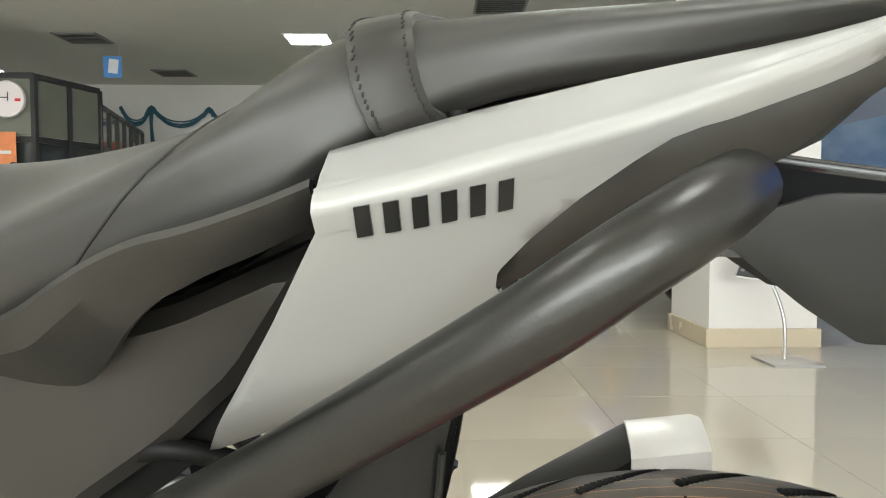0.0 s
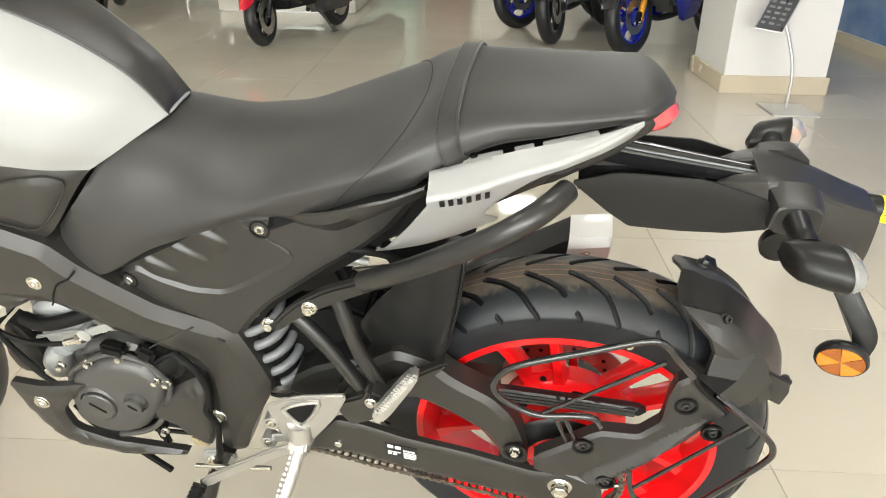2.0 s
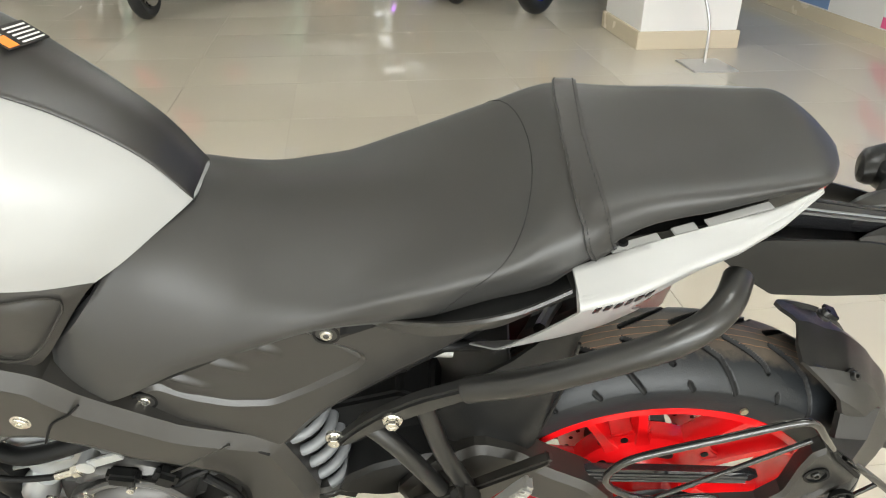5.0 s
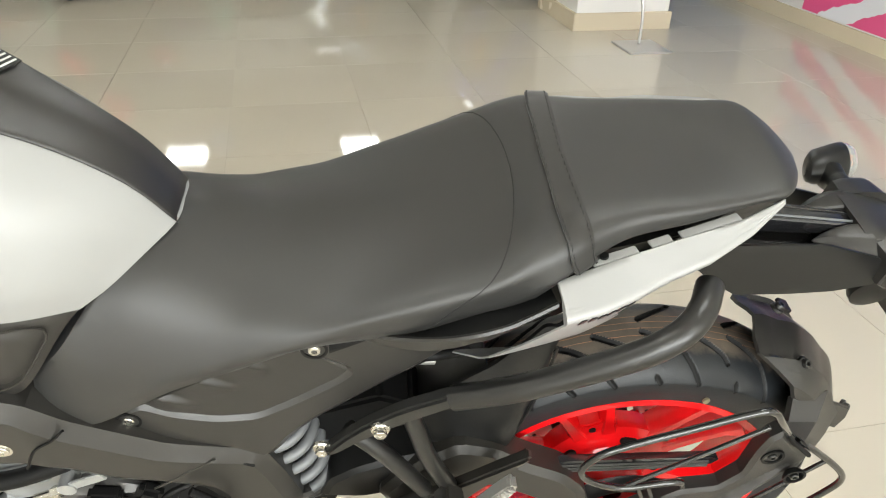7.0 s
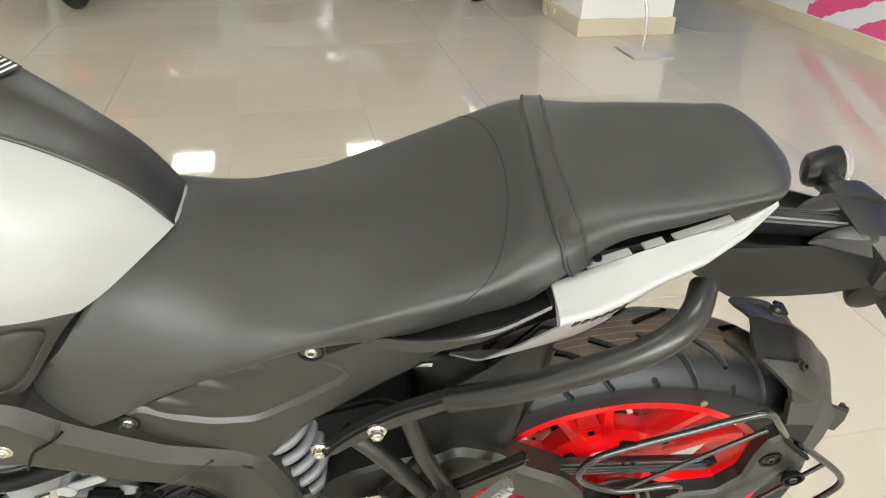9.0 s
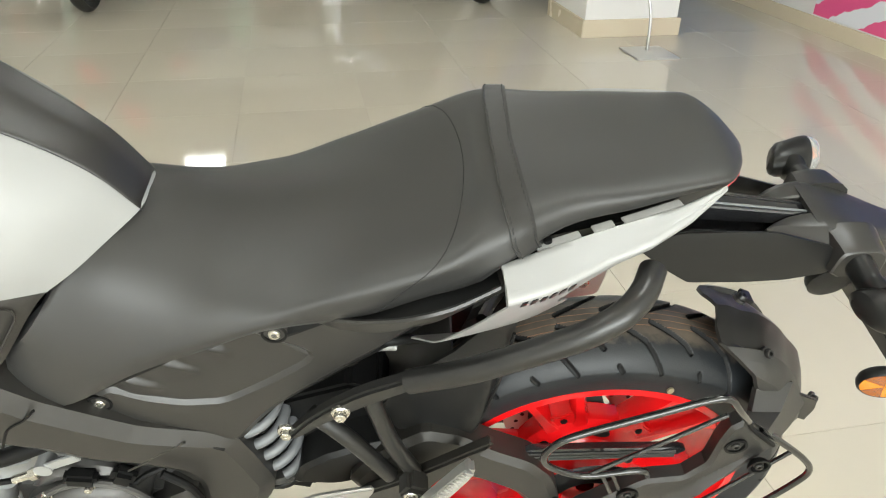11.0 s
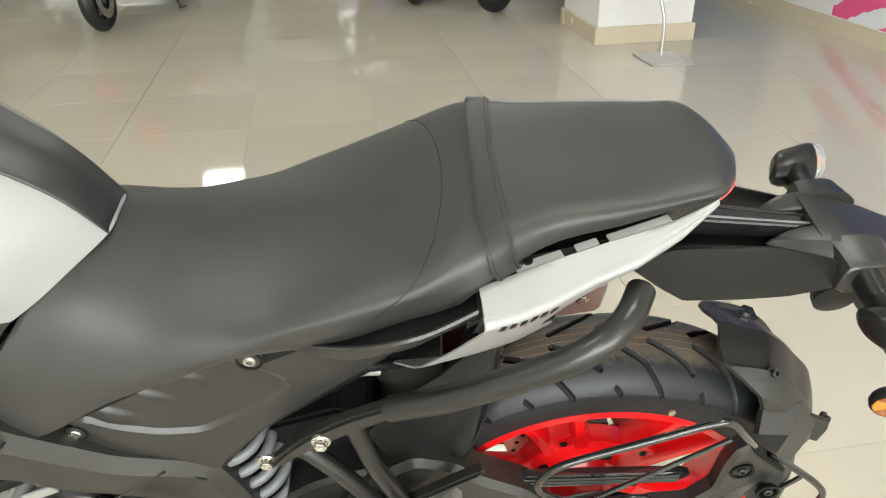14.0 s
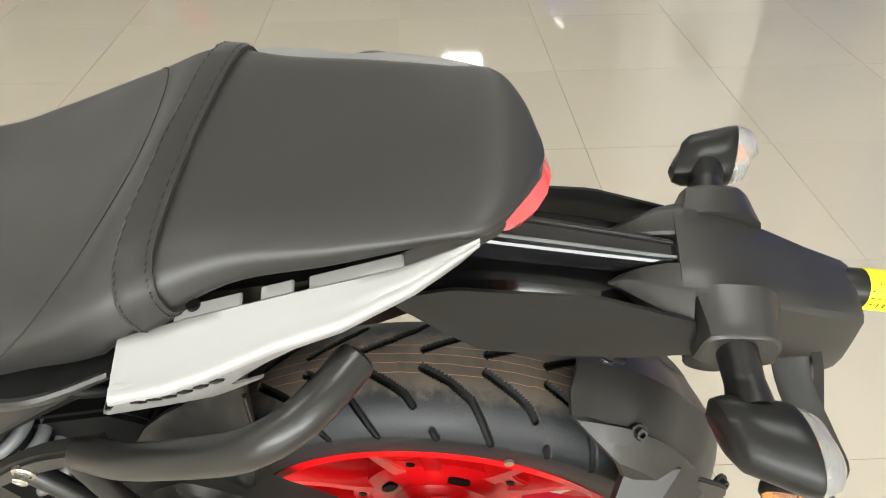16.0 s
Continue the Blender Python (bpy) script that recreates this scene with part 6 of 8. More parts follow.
# far wall with a doorway at u -0.68 .. 0.24
wall("wall_north", U0, -5.3, V1, V1 + 0.2, 0, H, WALL, "white far wall")
wall("wall_north_white", -5.3, -3.95, V1, V1 + 0.2, 0, 2.3, WALL, "white far wall")
wall("wall_north_green", -3.95, -0.80, V1, V1 + 0.2, 0, 2.3, GREEN, "pale green far wall")
wall("wall_north_band", -5.3, 0.42, V1, V1 + 0.2, 2.3, H, WALL, "white band over the green wall")
wall("wall_north_door_head", -0.80, 0.42, V1, V1 + 0.2, 2.13, 2.3, WALL, "wall over the doorway")
wall("wall_north_right", 0.42, U1, V1, V1 + 0.2, 0, H, WALL, "white far wall")
wall("wall_room_behind", -1.6, 1.6, V1 + 2.2, V1 + 2.4, 0, H, TERRACOTTA, "orange-brown wall of the room behind")
wall("wall_room_behind_upper", -0.7, 0.12, V1 + 2.17, V1 + 2.199, 1.42, 2.6, PEACH, "peach upper wall of the room behind")
wall("wall_room_side_left", -1.8, -1.6, V1 + 0.2, V1 + 2.4, 0, H, PEACH, "peach side wall of the room behind")
wall("wall_room_side_right", 1.6, 1.8, V1 + 0.2, V1 + 2.4, 0, H, PEACH, "peach side wall of the room behind")
wall("wall_room_ceiling", -1.6, 1.6, V1 + 0.2, V1 + 2.2, 2.7, 2.8, CEIL, "ceiling of the room behind")
# pillar
wall("pillar", 1.88, 2.53, 4.66, 5.35, 0, H, WALL, "square white pillar")
setting("pillar_base", box(0.69, 0.73, 0.115, pose(2.205, 5.005, 0.0575), 0.004), SKIRT, "beige tiled base of the pillar")
setting("baseboard", box(0.014, V1 - V0, 0.10, pose(U1 - 0.007, (V0 + V1) / 2, 0.05), 0.002), SKIRT, "beige skirting along the side wall")

# ---- other machines in the hall ----
BLUE_PAINT = material("gloss_blue_paint", (0.008, 0.018, 0.30), 0.22, vary=0.08, coat=0.6, metal=0.3)
BLUE_RIM = material("blue_rim_paint", (0.006, 0.014, 0.30), 0.28, vary=0.06, coat=0.3)
SILVER_PAINT = material("silver_white_paint", (0.55, 0.57, 0.60), 0.28, vary=0.05, coat=0.5, metal=0.4)
RED_PAINT = material("gloss_red_paint", (0.55, 0.006, 0.015), 0.22, vary=0.06, coat=0.6)
GOLD = material("gold_fork_tube", (0.85, 0.38, 0.04), 0.30, metal=0.6, vary=0.06)
SCREEN = material("smoked_screen", (0.02, 0.02, 0.022), 0.08, coat=0.5)
MIRROR = material("mirror_glass", (0.16, 0.165, 0.17), 0.32, metal=1.0, vary=0.0, rough_vary=0.0)
RED_STRIPE = material("red_stripe_print", (0.65, 0.02, 0.03), 0.4)
SKIN_SEAT = material("black_vinyl", (0.022, 0.021, 0.021), 0.5, grain=0.1, scale=600)


def empty_thing(name, m, label, category, group=""):
    ob = new(name)
    ob.matrix_world = m
    return tagged(ob, label, category=category, group=group)


def cast_wheel(name, root, x, r, width, rim_mat, tilt=0.0, spokes=5):
    """A cast wheel: rim with spokes, its tyre and disc as sub-parts; tilt turns it with the bars."""
    k = r - 0.095 * r / 0.3
    hub = [(k, -width * 0.38), (k, width * 0.38), (k - 0.018, width * 0.36), (k - 0.024, 0.01), (k - 0.024, -0.01), (k - 0.018, -width * 0.36)]
    rim = part(name, lathe(hub, (0, 0), 40, True), rim_mat, root)
    part("hub", lathe([(0.0, -0.05), (0.042, -0.05), (0.046, -0.03), (0.046, 0.03), (0.042, 0.05), (0, 0.05)], (0, 0), 20), rim_mat, rim)
    for i in range(spokes):
        for d in (-0.14, 0.14):
            w = 2 * math.pi * i / spokes + 0.3
            part("spoke", rod((0.035 * math.cos(w + d * 2), 0, 0.035 * math.sin(w + d * 2)), ((k - 0.012) * math.cos(w + d), 0, (k - 0.012) * math.sin(w + d)), 0.0115, 8), rim_mat, rim)
    t = width / 2
    tyre = [(k - 0.004, -t * 0.72), (k + 0.018, -t * 0.93), (k + 0.045, -t), (r - 0.026, -t * 0.93), (r - 0.010, -t * 0.66), (r - 0.002, -t * 0.3), (r, 0), (r - 0.002, t * 0.3), (r - 0.010, t * 0.66), (r - 0.026, t * 0.93), (k + 0.045, t), (k + 0.018, t * 0.93), (k - 0.004, t * 0.72)]
    part("tyre", lathe(tyre, (0, 0), 48, True), RUBBER, rim)
    for s in ((-1, 1) if "front" in name else (-1,)):
        part("brake_disc", lathe([(0.075, s * 0.055), (0.135, s * 0.055), (0.135, s * 0.060), (0.075, s * 0.060)], (0, 0), 32, True), DISC, rim)
    rim.matrix_local = pose(x, 0, r, 0, 0, tilt)
    return rim


def bend(bm, x, deg):
    """Turns a part of the steering with the bars."""
    if deg:
        bm.transform(Matrix.Translation((x, 0, 0)) @ Matrix.Rotation(radians(deg), 4, "Z") @ Matrix.Translation((-x, 0, 0)))
    return bm


def mirror_part(root, y, z, deg=0.0, x=0.20):
    s = 1 if y > 0 else -1
    m = part("mirror", bend(merged(sweep([(x, y * 0.55, z - 0.20), (x - 0.01, y * 0.72, z - 0.10), (x, y * 0.95, z - 0.03)], 0.006, 8, 4), turned([(0, 0), (0.040, 0.05), (0.052, 0.5), (0.048, 0.95), (0, 1)], (x - 0.030, y, z), (x + 0.012, y, z), 16)), 0.2, deg), PLASTIC_SMOOTH, root)
    part("mirror_glass", bend(turned([(0, 0), (0.044, 0), (0.044, 1), (0, 1)], (x + 0.012, y, z), (x + 0.0135, y, z), 16), 0.2, deg), MIRROR, m)


def motorbike(at, turn, lean, label, group, paint, accent, rim, fork, full=True, steer=0.0, screen=True, seat_z=0.80):
    """A motorcycle with its front wheel at `at`; +x runs to its tail."""
    root = empty_thing("motorcycle", Matrix.Translation(at) @ pose(0, 0, 0, 0, 0, turn) @ Matrix.Rotation(radians(lean), 4, "X"), label, "motorcycle", group)
    cast_wheel("front_wheel", root, 0, 0.30, 0.11, rim, steer)
    cast_wheel("rear_wheel", root, 1.33, 0.305, 0.145, rim)
    for s in (-1, 1):
        leg = part("fork_leg", bend(sweep([(-0.015, s * 0.095, 0.27), (0.11, s * 0.095, 0.56), (0.26, s * 0.095, 0.90)], (0.026, 0.024, 0.021), 14, 3), 0.14, steer), fork, root)
        part("lower_tube", bend(turned([(0.017, 0), (0.017, 1)], (-0.022, s * 0.095, 0.255), (0.055, s * 0.095, 0.435), 12), 0.14, steer), CHROME, leg)
        part("axle_clamp", bend(box(0.055, 0.040, 0.075, pose(-0.012, s * 0.095, 0.30, 0, 23, 0), 0.008), 0.14, steer), BLACK, leg)
    guard = [np.array([(c * 0.345 * math.cos(a) - 0.003, s * w * 0.075, 0.30 + c * 0.345 * math.sin(a)) for s, c in ((-1.0, 0.93), (-0.85, 0.99), (0, 1.03), (0.85, 0.99), (1.0, 0.93), (0, 0.97))]) for a, w in ((2.9, 0.7), (2.5, 0.95), (2.0, 1.0), (1.5, 1.0), (1.1, 0.95), (0.7, 0.8))]
    part("front_mudguard", bend(loft(guard), 0.05, steer), accent, root)
    part("engine", merged(box(0.36, 0.26, 0.24, pose(0.62, 0, 0.42), 0.05), box(0.20, 0.20, 0.26, pose(0.50, 0, 0.60, 0, -30, 0), 0.03), turned([(0, 0), (0.10, 0), (0.105, 0.5), (0.085, 1), (0, 1)], (0.66, -0.12, 0.42), (0.66, -0.175, 0.42), 24)), ENGINE, root)
    part("radiator", box(0.04, 0.28, 0.22, pose(0.33, 0, 0.60, 0, -20, 0), 0.008), BLACK, root)
    part("exhaust", sweep([(0.46, 0.08, 0.52), (0.38, 0.10, 0.36), (0.52, 0.10, 0.25), (0.95, 0.12, 0.30), (1.28, 0.16, 0.42)], (0.020, 0.020, 0.022, 0.045, 0.050), 14, 5), STEEL_BLACK, root)
    part("frame_spar", merged(*[sweep([(0.30, s * 0.07, 0.84), (0.55, s * 0.13, 0.72), (0.83, s * 0.12, 0.52), (0.85, s * 0.11, 0.38)], 0.028, 10, 4) for s in (-1, 1)]), FRAME, root)
    part("swing_arm", merged(*[sweep([(0.86, s * 0.11, 0.42), (1.10, s * 0.10, 0.36), (1.34, s * 0.10, 0.31)], (0.032, 0.028, 0.022), 10, 3) for s in (-1, 1)]), FRAME, root)
    tank = [np.array([(x, -w, z0), (x, -w, z0 + 0.55 * (z1 - z0)), (x, -w * 0.72, z1 - 0.02), (x, 0, z1), (x, w * 0.72, z1 - 0.02), (x, w, z0 + 0.55 * (z1 - z0)), (x, w, z0), (x, 0, z0 - 0.02)]) for x, w, z0, z1 in ((0.24, 0.07, 0.83, 0.93), (0.30, 0.13, 0.80, 1.00), (0.42, 0.165, 0.77, 1.04), (0.58, 0.15, 0.76, 1.00), (0.72, 0.10, 0.75, 0.90), (0.78, 0.07, 0.75, 0.85))]
    part("tank", loft(tank), paint, root, angle=30)
    seat_rings = [np.array([(x, -w, z - 0.05), (x, -w, z - 0.02), (x, -w * 0.75, z), (x, w * 0.75, z), (x, w, z - 0.02), (x, w, z - 0.05)]) for x, w, z in ((0.74, 0.07, seat_z + 0.04), (0.90, 0.13, seat_z), (1.06, 0.13, seat_z + 0.02), (1.10, 0.11, seat_z + 0.08), (1.28, 0.10, seat_z + 0.12), (1.44, 0.06, seat_z + 0.14))]
    part("seat", loft(seat_rings), SKIN_SEAT, root, angle=35)
    tail = [np.array([(x, -w, z0), (x, -w * 1.05, z1), (x, w * 1.05, z1), (x, w, z0)]) for x, w, z0, z1 in ((0.86, 0.11, seat_z - 0.13, seat_z - 0.04), (1.10, 0.12, seat_z - 0.06, seat_z + 0.02), (1.34, 0.095, seat_z + 0.02, seat_z + 0.09), (1.55, 0.03, seat_z + 0.10, seat_z + 0.13))]
    part("tail", loft(tail), paint, root, angle=30)
    part("tail_light", box(0.03, 0.08, 0.03, pose(1.55, 0, seat_z + 0.105), 0.008), RED_LENS, root)
    part("rear_mudguard", sweep([(1.40, 0, seat_z), (1.60, 0, seat_z - 0.08), (1.72, 0, seat_z - 0.28)], (0.05, 0.04, 0.05), 10, 4, flat=0.3), PLASTIC_SMOOTH, root)
    bar = part("handlebar", bend(sweep([(0.36, -0.33, 0.97), (0.25, -0.22, 1.00), (0.22, 0, 0.99), (0.25, 0.22, 1.00), (0.36, 0.33, 0.97)], 0.012, 10, 5), 0.22, steer), BLACK, root)
    for s in (-1, 1):
        part("grip", bend(rod((0.37, s * 0.345, 0.965), (0.285, s * 0.245, 0.99), 0.018), 0.22, steer), RUBBER, bar)
        part("lever", bend(sweep([(0.26, s * 0.20, 1.0), (0.24, s * 0.25, 0.99), (0.30, s * 0.34, 0.965)], 0.006, 6, 3), 0.22, steer), ALU, bar)
        mirror_part(root, s * 0.34, 1.17, steer)
        pod = part("indicator", sweep([(0.12, s * 0.12, 0.72), (0.13, s * 0.20, 0.71), (0.13, s * 0.25, 0.71)], (0.010, 0.012, 0.022), 10, 3), PLASTIC_SMOOTH, root)
        part("lens", turned([(0, 0), (0.02, 0.1), (0.02, 0.7), (0, 1)], (0.115, s * 0.245, 0.71), (0.085, s * 0.245, 0.71), 10), CLEAR, pod)
    part("side_stand", merged(sweep([(0.78, -0.12, 0.28), (0.82, -0.20, 0.14), (0.84, -0.26, 0.035)], 0.012, 8, 3), box(0.06, 0.035, 0.010, pose(0.85, -0.265, 0.028), 0.003)), STEEL_BLACK, root)
    if full:
        nose = [np.array([(x, -w, zb), (x, -w * 1.02, zb + 0.55 * (zt - zb)), (x, -w * 0.5, zt - 0.01), (x, 0, zt), (x, w * 0.5, zt - 0.01), (x, w * 1.02, zb + 0.55 * (zt - zb)), (x, w, zb), (x, 0, zb - 0.02)]) for x, w, zb, zt in ((-0.09, 0.025, 0.70, 0.74), (-0.05, 0.10, 0.66, 0.79), (0.04, 0.16, 0.66, 0.87), (0.14, 0.19, 0.68, 0.95), (0.24, 0.20, 0.72, 0.98))]
        fairing = part("nose_fairing", loft(nose), paint, root, angle=35)
        for s in (-1, 1):
            part("headlamp", shell([(-0.06, 0.700), (0.03, 0.715), (0.07, 0.765), (0.02, 0.765), (-0.04, 0.735)], lambda x, z: 0.125 + 0.55 * x + 0.004, 0.004, 0.006, 0.002, 0.02, 1, side=s), SCREEN, fairing)
            part("running_lamp", sweep([(-0.055, s * 0.105, 0.745), (0.0, s * 0.140, 0.775), (0.06, s * 0.172, 0.785)], 0.006, 6, 3), CLEAR, fairing)
            panel = part("side_fairing", shell([(0.02, 0.72), (0.12, 0.90), (0.30, 0.93), (0.44, 0.78), (0.60, 0.66), (0.78, 0.44), (0.72, 0.26), (0.48, 0.22), (0.34, 0.40), (0.22, 0.50), (0.12, 0.62)], lambda x, z: 0.150 + 0.10 * min(1.0, max(0, x / 0.3)) - 0.25 * max(0, 0.5 - z) - 0.06 * max(0, x - 0.5), 0.012, 0.04, 0.014, 0.045, 1, 0.15, side=s), paint, root)
            part("side_stripe", shell([(0.16, 0.62), (0.34, 0.72), (0.60, 0.52), (0.72, 0.34), (0.62, 0.40), (0.40, 0.60)], lambda x, z: 0.152 + 0.10 * min(1.0, max(0, x / 0.3)) - 0.25 * max(0, 0.5 - z) - 0.06 * max(0, x - 0.5), 0.003, 0.01, 0.001, 0.04, 1, 0.12, side=s), accent, panel)
        if screen:
            part("windscreen", loft([np.array([(x, y * w, z - 0.03 * abs(y) * 2) for y in (-1, -0.6, 0, 0.6, 1)]) for x, w, z in ((0.10, 0.16, 0.93), (0.18, 0.15, 1.03), (0.26, 0.11, 1.10))], closed=False, caps=False), SCREEN, root)
    else:
        lamp = part("headlamp", loft([np.array([(x, w * math.cos(a), z + h * math.sin(a)) for a in np.linspace(0, 2 * math.pi, 14, endpoint=False)]) for x, w, h, z in ((-0.02, 0.05, 0.05, 0.82), (0.0, 0.09, 0.085, 0.83), (0.08, 0.10, 0.10, 0.85), (0.18, 0.08, 0.09, 0.90))]), paint if paint is RED_PAINT else PLASTIC_SMOOTH, root)
        part("lens", turned([(0, 0), (0.05, 0.2), (0.062, 1.0), (0, 1)], (-0.035, 0, 0.82), (-0.012, 0, 0.822), 18), CLEAR, lamp)
        for s in (-1, 1):
            part("tank_scoop", shell([(0.20, 0.86), (0.34, 0.98), (0.50, 0.90), (0.60, 0.74), (0.44, 0.66), (0.28, 0.72)], lambda x, z: 0.19 - 0.10 * max(0, x - 0.3), 0.03, 0.03, 0.016, 0.035, 1, side=s), accent, root)
    return root


def scooter(at, turn):
    root = empty_thing("scooter", Matrix.Translation(at) @ pose(0, 0, 0, 0, 0, turn) @ Matrix.Rotation(radians(-5), 4, "X"), "red and black scooter parked on its side stand", "scooter")
    cast_wheel("front_wheel", root, 0, 0.225, 0.095, GLOSS_BLACK, 8)
    cast_wheel("rear_wheel", root, 1.26, 0.225, 0.105, GLOSS_BLACK)
    for s in (-1, 1):
        part("fork_leg", sweep([(0.0, s * 0.078, 0.225), (0.08, s * 0.078, 0.43), (0.14, s * 0.06, 0.60)], 0.020, 12, 3), STEEL_BLACK, root)
    beak = [np.array([(x, -w, zb), (x, -w, zb + 0.4 * (zt - zb)), (x, -w * 0.5, zt), (x, w * 0.5, zt), (x, w, zb + 0.4 * (zt - zb)), (x, w, zb), (x, 0, zb + 0.015)]) for x, w, zb, zt in ((-0.24, 0.02, 0.30, 0.34), (-0.18, 0.06, 0.34, 0.44), (-0.08, 0.075, 0.44, 0.53), (0.04, 0.085, 0.46, 0.56), (0.14, 0.07, 0.42, 0.52))]
    part("front_mudguard", loft(beak), RED_PAINT, root, angle=35)
    apron = [np.array([(x, -w, zb), (x, -w * 1.1, (zb + zt) / 2), (x, -w * 0.7, zt), (x, 0, zt + 0.01), (x, w * 0.7, zt), (x, w * 1.1, (zb + zt) / 2), (x, w, zb), (x, 0, zb)]) for x, w, zb, zt in ((-0.07, 0.08, 0.60, 0.66), (-0.03, 0.17, 0.56, 0.76), (0.06, 0.23, 0.44, 0.88), (0.18, 0.25, 0.34, 0.95), (0.27, 0.24, 0.30, 0.96))]
    part("front_apron", loft(apron), PLASTIC_SMOOTH, root, angle=35)
    lamp = part("headlamp", loft([np.array([(x, w * math.cos(a), 0.76 + h * math.sin(a)) for a in np.linspace(0, 2 * math.pi, 12, endpoint=False)]) for x, w, h in ((-0.115, 0.05, 0.03), (-0.10, 0.11, 0.065), (-0.05, 0.15, 0.085), (0.02, 0.15, 0.085))]), CLEAR, root)
    part("reflector_bowl", box(0.03, 0.13, 0.07, pose(-0.075, 0, 0.76), 0.012), CHROME, lamp)
    for s in (-1, 1):
        part("apron_wing", shell([(-0.06, 0.66), (0.02, 0.82), (0.12, 0.95), (0.22, 0.94), (0.18, 0.76), (0.06, 0.62)], lambda x, z: 0.20 + 0.30 * x * (x < 0.2) + 0.01, 0.05, 0.02, 0.010, 0.03, 1, side=s), RED_PAINT, root)
        part("body_panel", shell([(0.56, 0.40), (0.62, 0.62), (0.86, 0.76), (1.24, 0.84), (1.56, 0.86), (1.48, 0.70), (1.10, 0.52), (0.80, 0.36)], lambda x, z: 0.195 - 0.06 * max(0, x - 0.9), 0.16, 0.05, 0.02, 0.04, 1, side=s), GLOSS_BLACK, root)
        part("red_panel", shell([(0.72, 0.52), (0.82, 0.68), (1.10, 0.76), (1.30, 0.76), (1.05, 0.60)], lambda x, z: 0.206 - 0.06 * max(0, x - 0.9), 0.012, 0.03, 0.008, 0.04, 1, side=s), RED_PAINT, root)
        part("apron_indicator", box(0.05, 0.05, 0.025, pose(-0.02, s * 0.20, 0.66, 0, 0, s * 35), 0.01), CLEAR, root)
        mirror_part(root, s * 0.34, 1.25, 8)
    part("foot_board", box(0.52, 0.34, 0.10, pose(0.44, 0, 0.31), 0.03), PLASTIC_SMOOTH, root)
    part("leg_shield", box(0.05, 0.40, 0.56, pose(0.29, 0, 0.63, 0, 12, 0), 0.02), PLASTIC_SMOOTH, root)
    head = part("bar_cover", loft([np.array([(x, w * math.cos(a), z + h * math.sin(a)) for a in np.linspace(0, 2 * math.pi, 12, endpoint=False)]) for x, w, h, z in ((0.04, 0.05, 0.02, 0.97), (0.08, 0.14, 0.06, 1.00), (0.16, 0.16, 0.07, 1.04), (0.24, 0.12, 0.05, 1.04))]), GLOSS_BLACK, root)
    part("handlebar", sweep([(0.26, -0.34, 1.05), (0.17, -0.16, 1.05), (0.15, 0, 1.04), (0.17, 0.16, 1.05), (0.26, 0.34, 1.05)], 0.015, 10, 4), RUBBER, root)
    part("small_screen", shell([(-0.10, 0.97), (-0.07, 1.10), (0.07, 1.10), (0.10, 0.97)], 0.01, 0.004, 0.02, 0.003, 0.03, 1), SCREEN, head).matrix_local = pose(0.06, 0, 0, 0, 0, 90)
    seat_rings = [np.array([(x, -w, z - 0.06), (x, -w, z - 0.02), (x, -w * 0.75, z), (x, w * 0.75, z), (x, w, z - 0.02), (x, w, z - 0.06)]) for x, w, z in ((0.62, 0.09, 0.74), (0.72, 0.14, 0.79), (0.95, 0.15, 0.80), (1.02, 0.14, 0.85), (1.30, 0.13, 0.88), (1.48, 0.08, 0.88))]
    part("seat", loft(seat_rings), SKIN_SEAT, root, angle=35)
    part("grab_rail", sweep([(1.30, -0.14, 0.86), (1.55, -0.12, 0.93), (1.64, 0, 0.95), (1.55, 0.12, 0.93), (1.30, 0.14, 0.86)], 0.014, 10, 4), STEEL_BLACK, root)
    part("engine", box(0.55, 0.22, 0.18, pose(1.05, -0.06, 0.26), 0.04), ENGINE, root)
    part("exhaust", sweep([(0.95, 0.12, 0.18), (1.10, 0.15, 0.22), (1.50, 0.17, 0.34)], (0.02, 0.05, 0.055), 14, 4), STEEL_BLACK, root)
    part("side_stand", merged(sweep([(0.66, -0.12, 0.24), (0.70, -0.20, 0.12), (0.72, -0.25, 0.02)], 0.011, 8, 3), box(0.07, 0.04, 0.010, pose(0.73, -0.255, 0.016), 0.003)), STEEL_BLACK, root)


sport = "motorcycles lined up by the pillar"
motorbike((0.70, 7.15, 0), 47, -7, "silver-white sport motorcycle with blue wheels beside the pillar", sport, SILVER_PAINT, GLOSS_BLACK, BLUE_RIM, GOLD, True, -6, False)
motorbike((0.94, 6.33, 0), 60, -7, "black naked motorcycle with black wheels on its stand", sport, GLOSS_BLACK, PLASTIC_SMOOTH, GLOSS_BLACK, CHROME, False, 8)
motorbike((1.50, 5.85, 0), 44, -7, "blue faired sport motorcycle with gold fork and blue wheels", sport, BLUE_PAINT, SCREEN, BLUE_RIM, GOLD, True, 4)
scooter((-1.44, 5.90, 0), 72)

# ---- display podiums ----
GLASS_TOP = material("pale_green_glass_top", (0.42, 0.56, 0.52), 0.07, coat=0.6, vary=0.06)
PODIUM_SIDE = material("cream_podium_panel", (0.58, 0.56, 0.50), 0.22, vary=0.06)


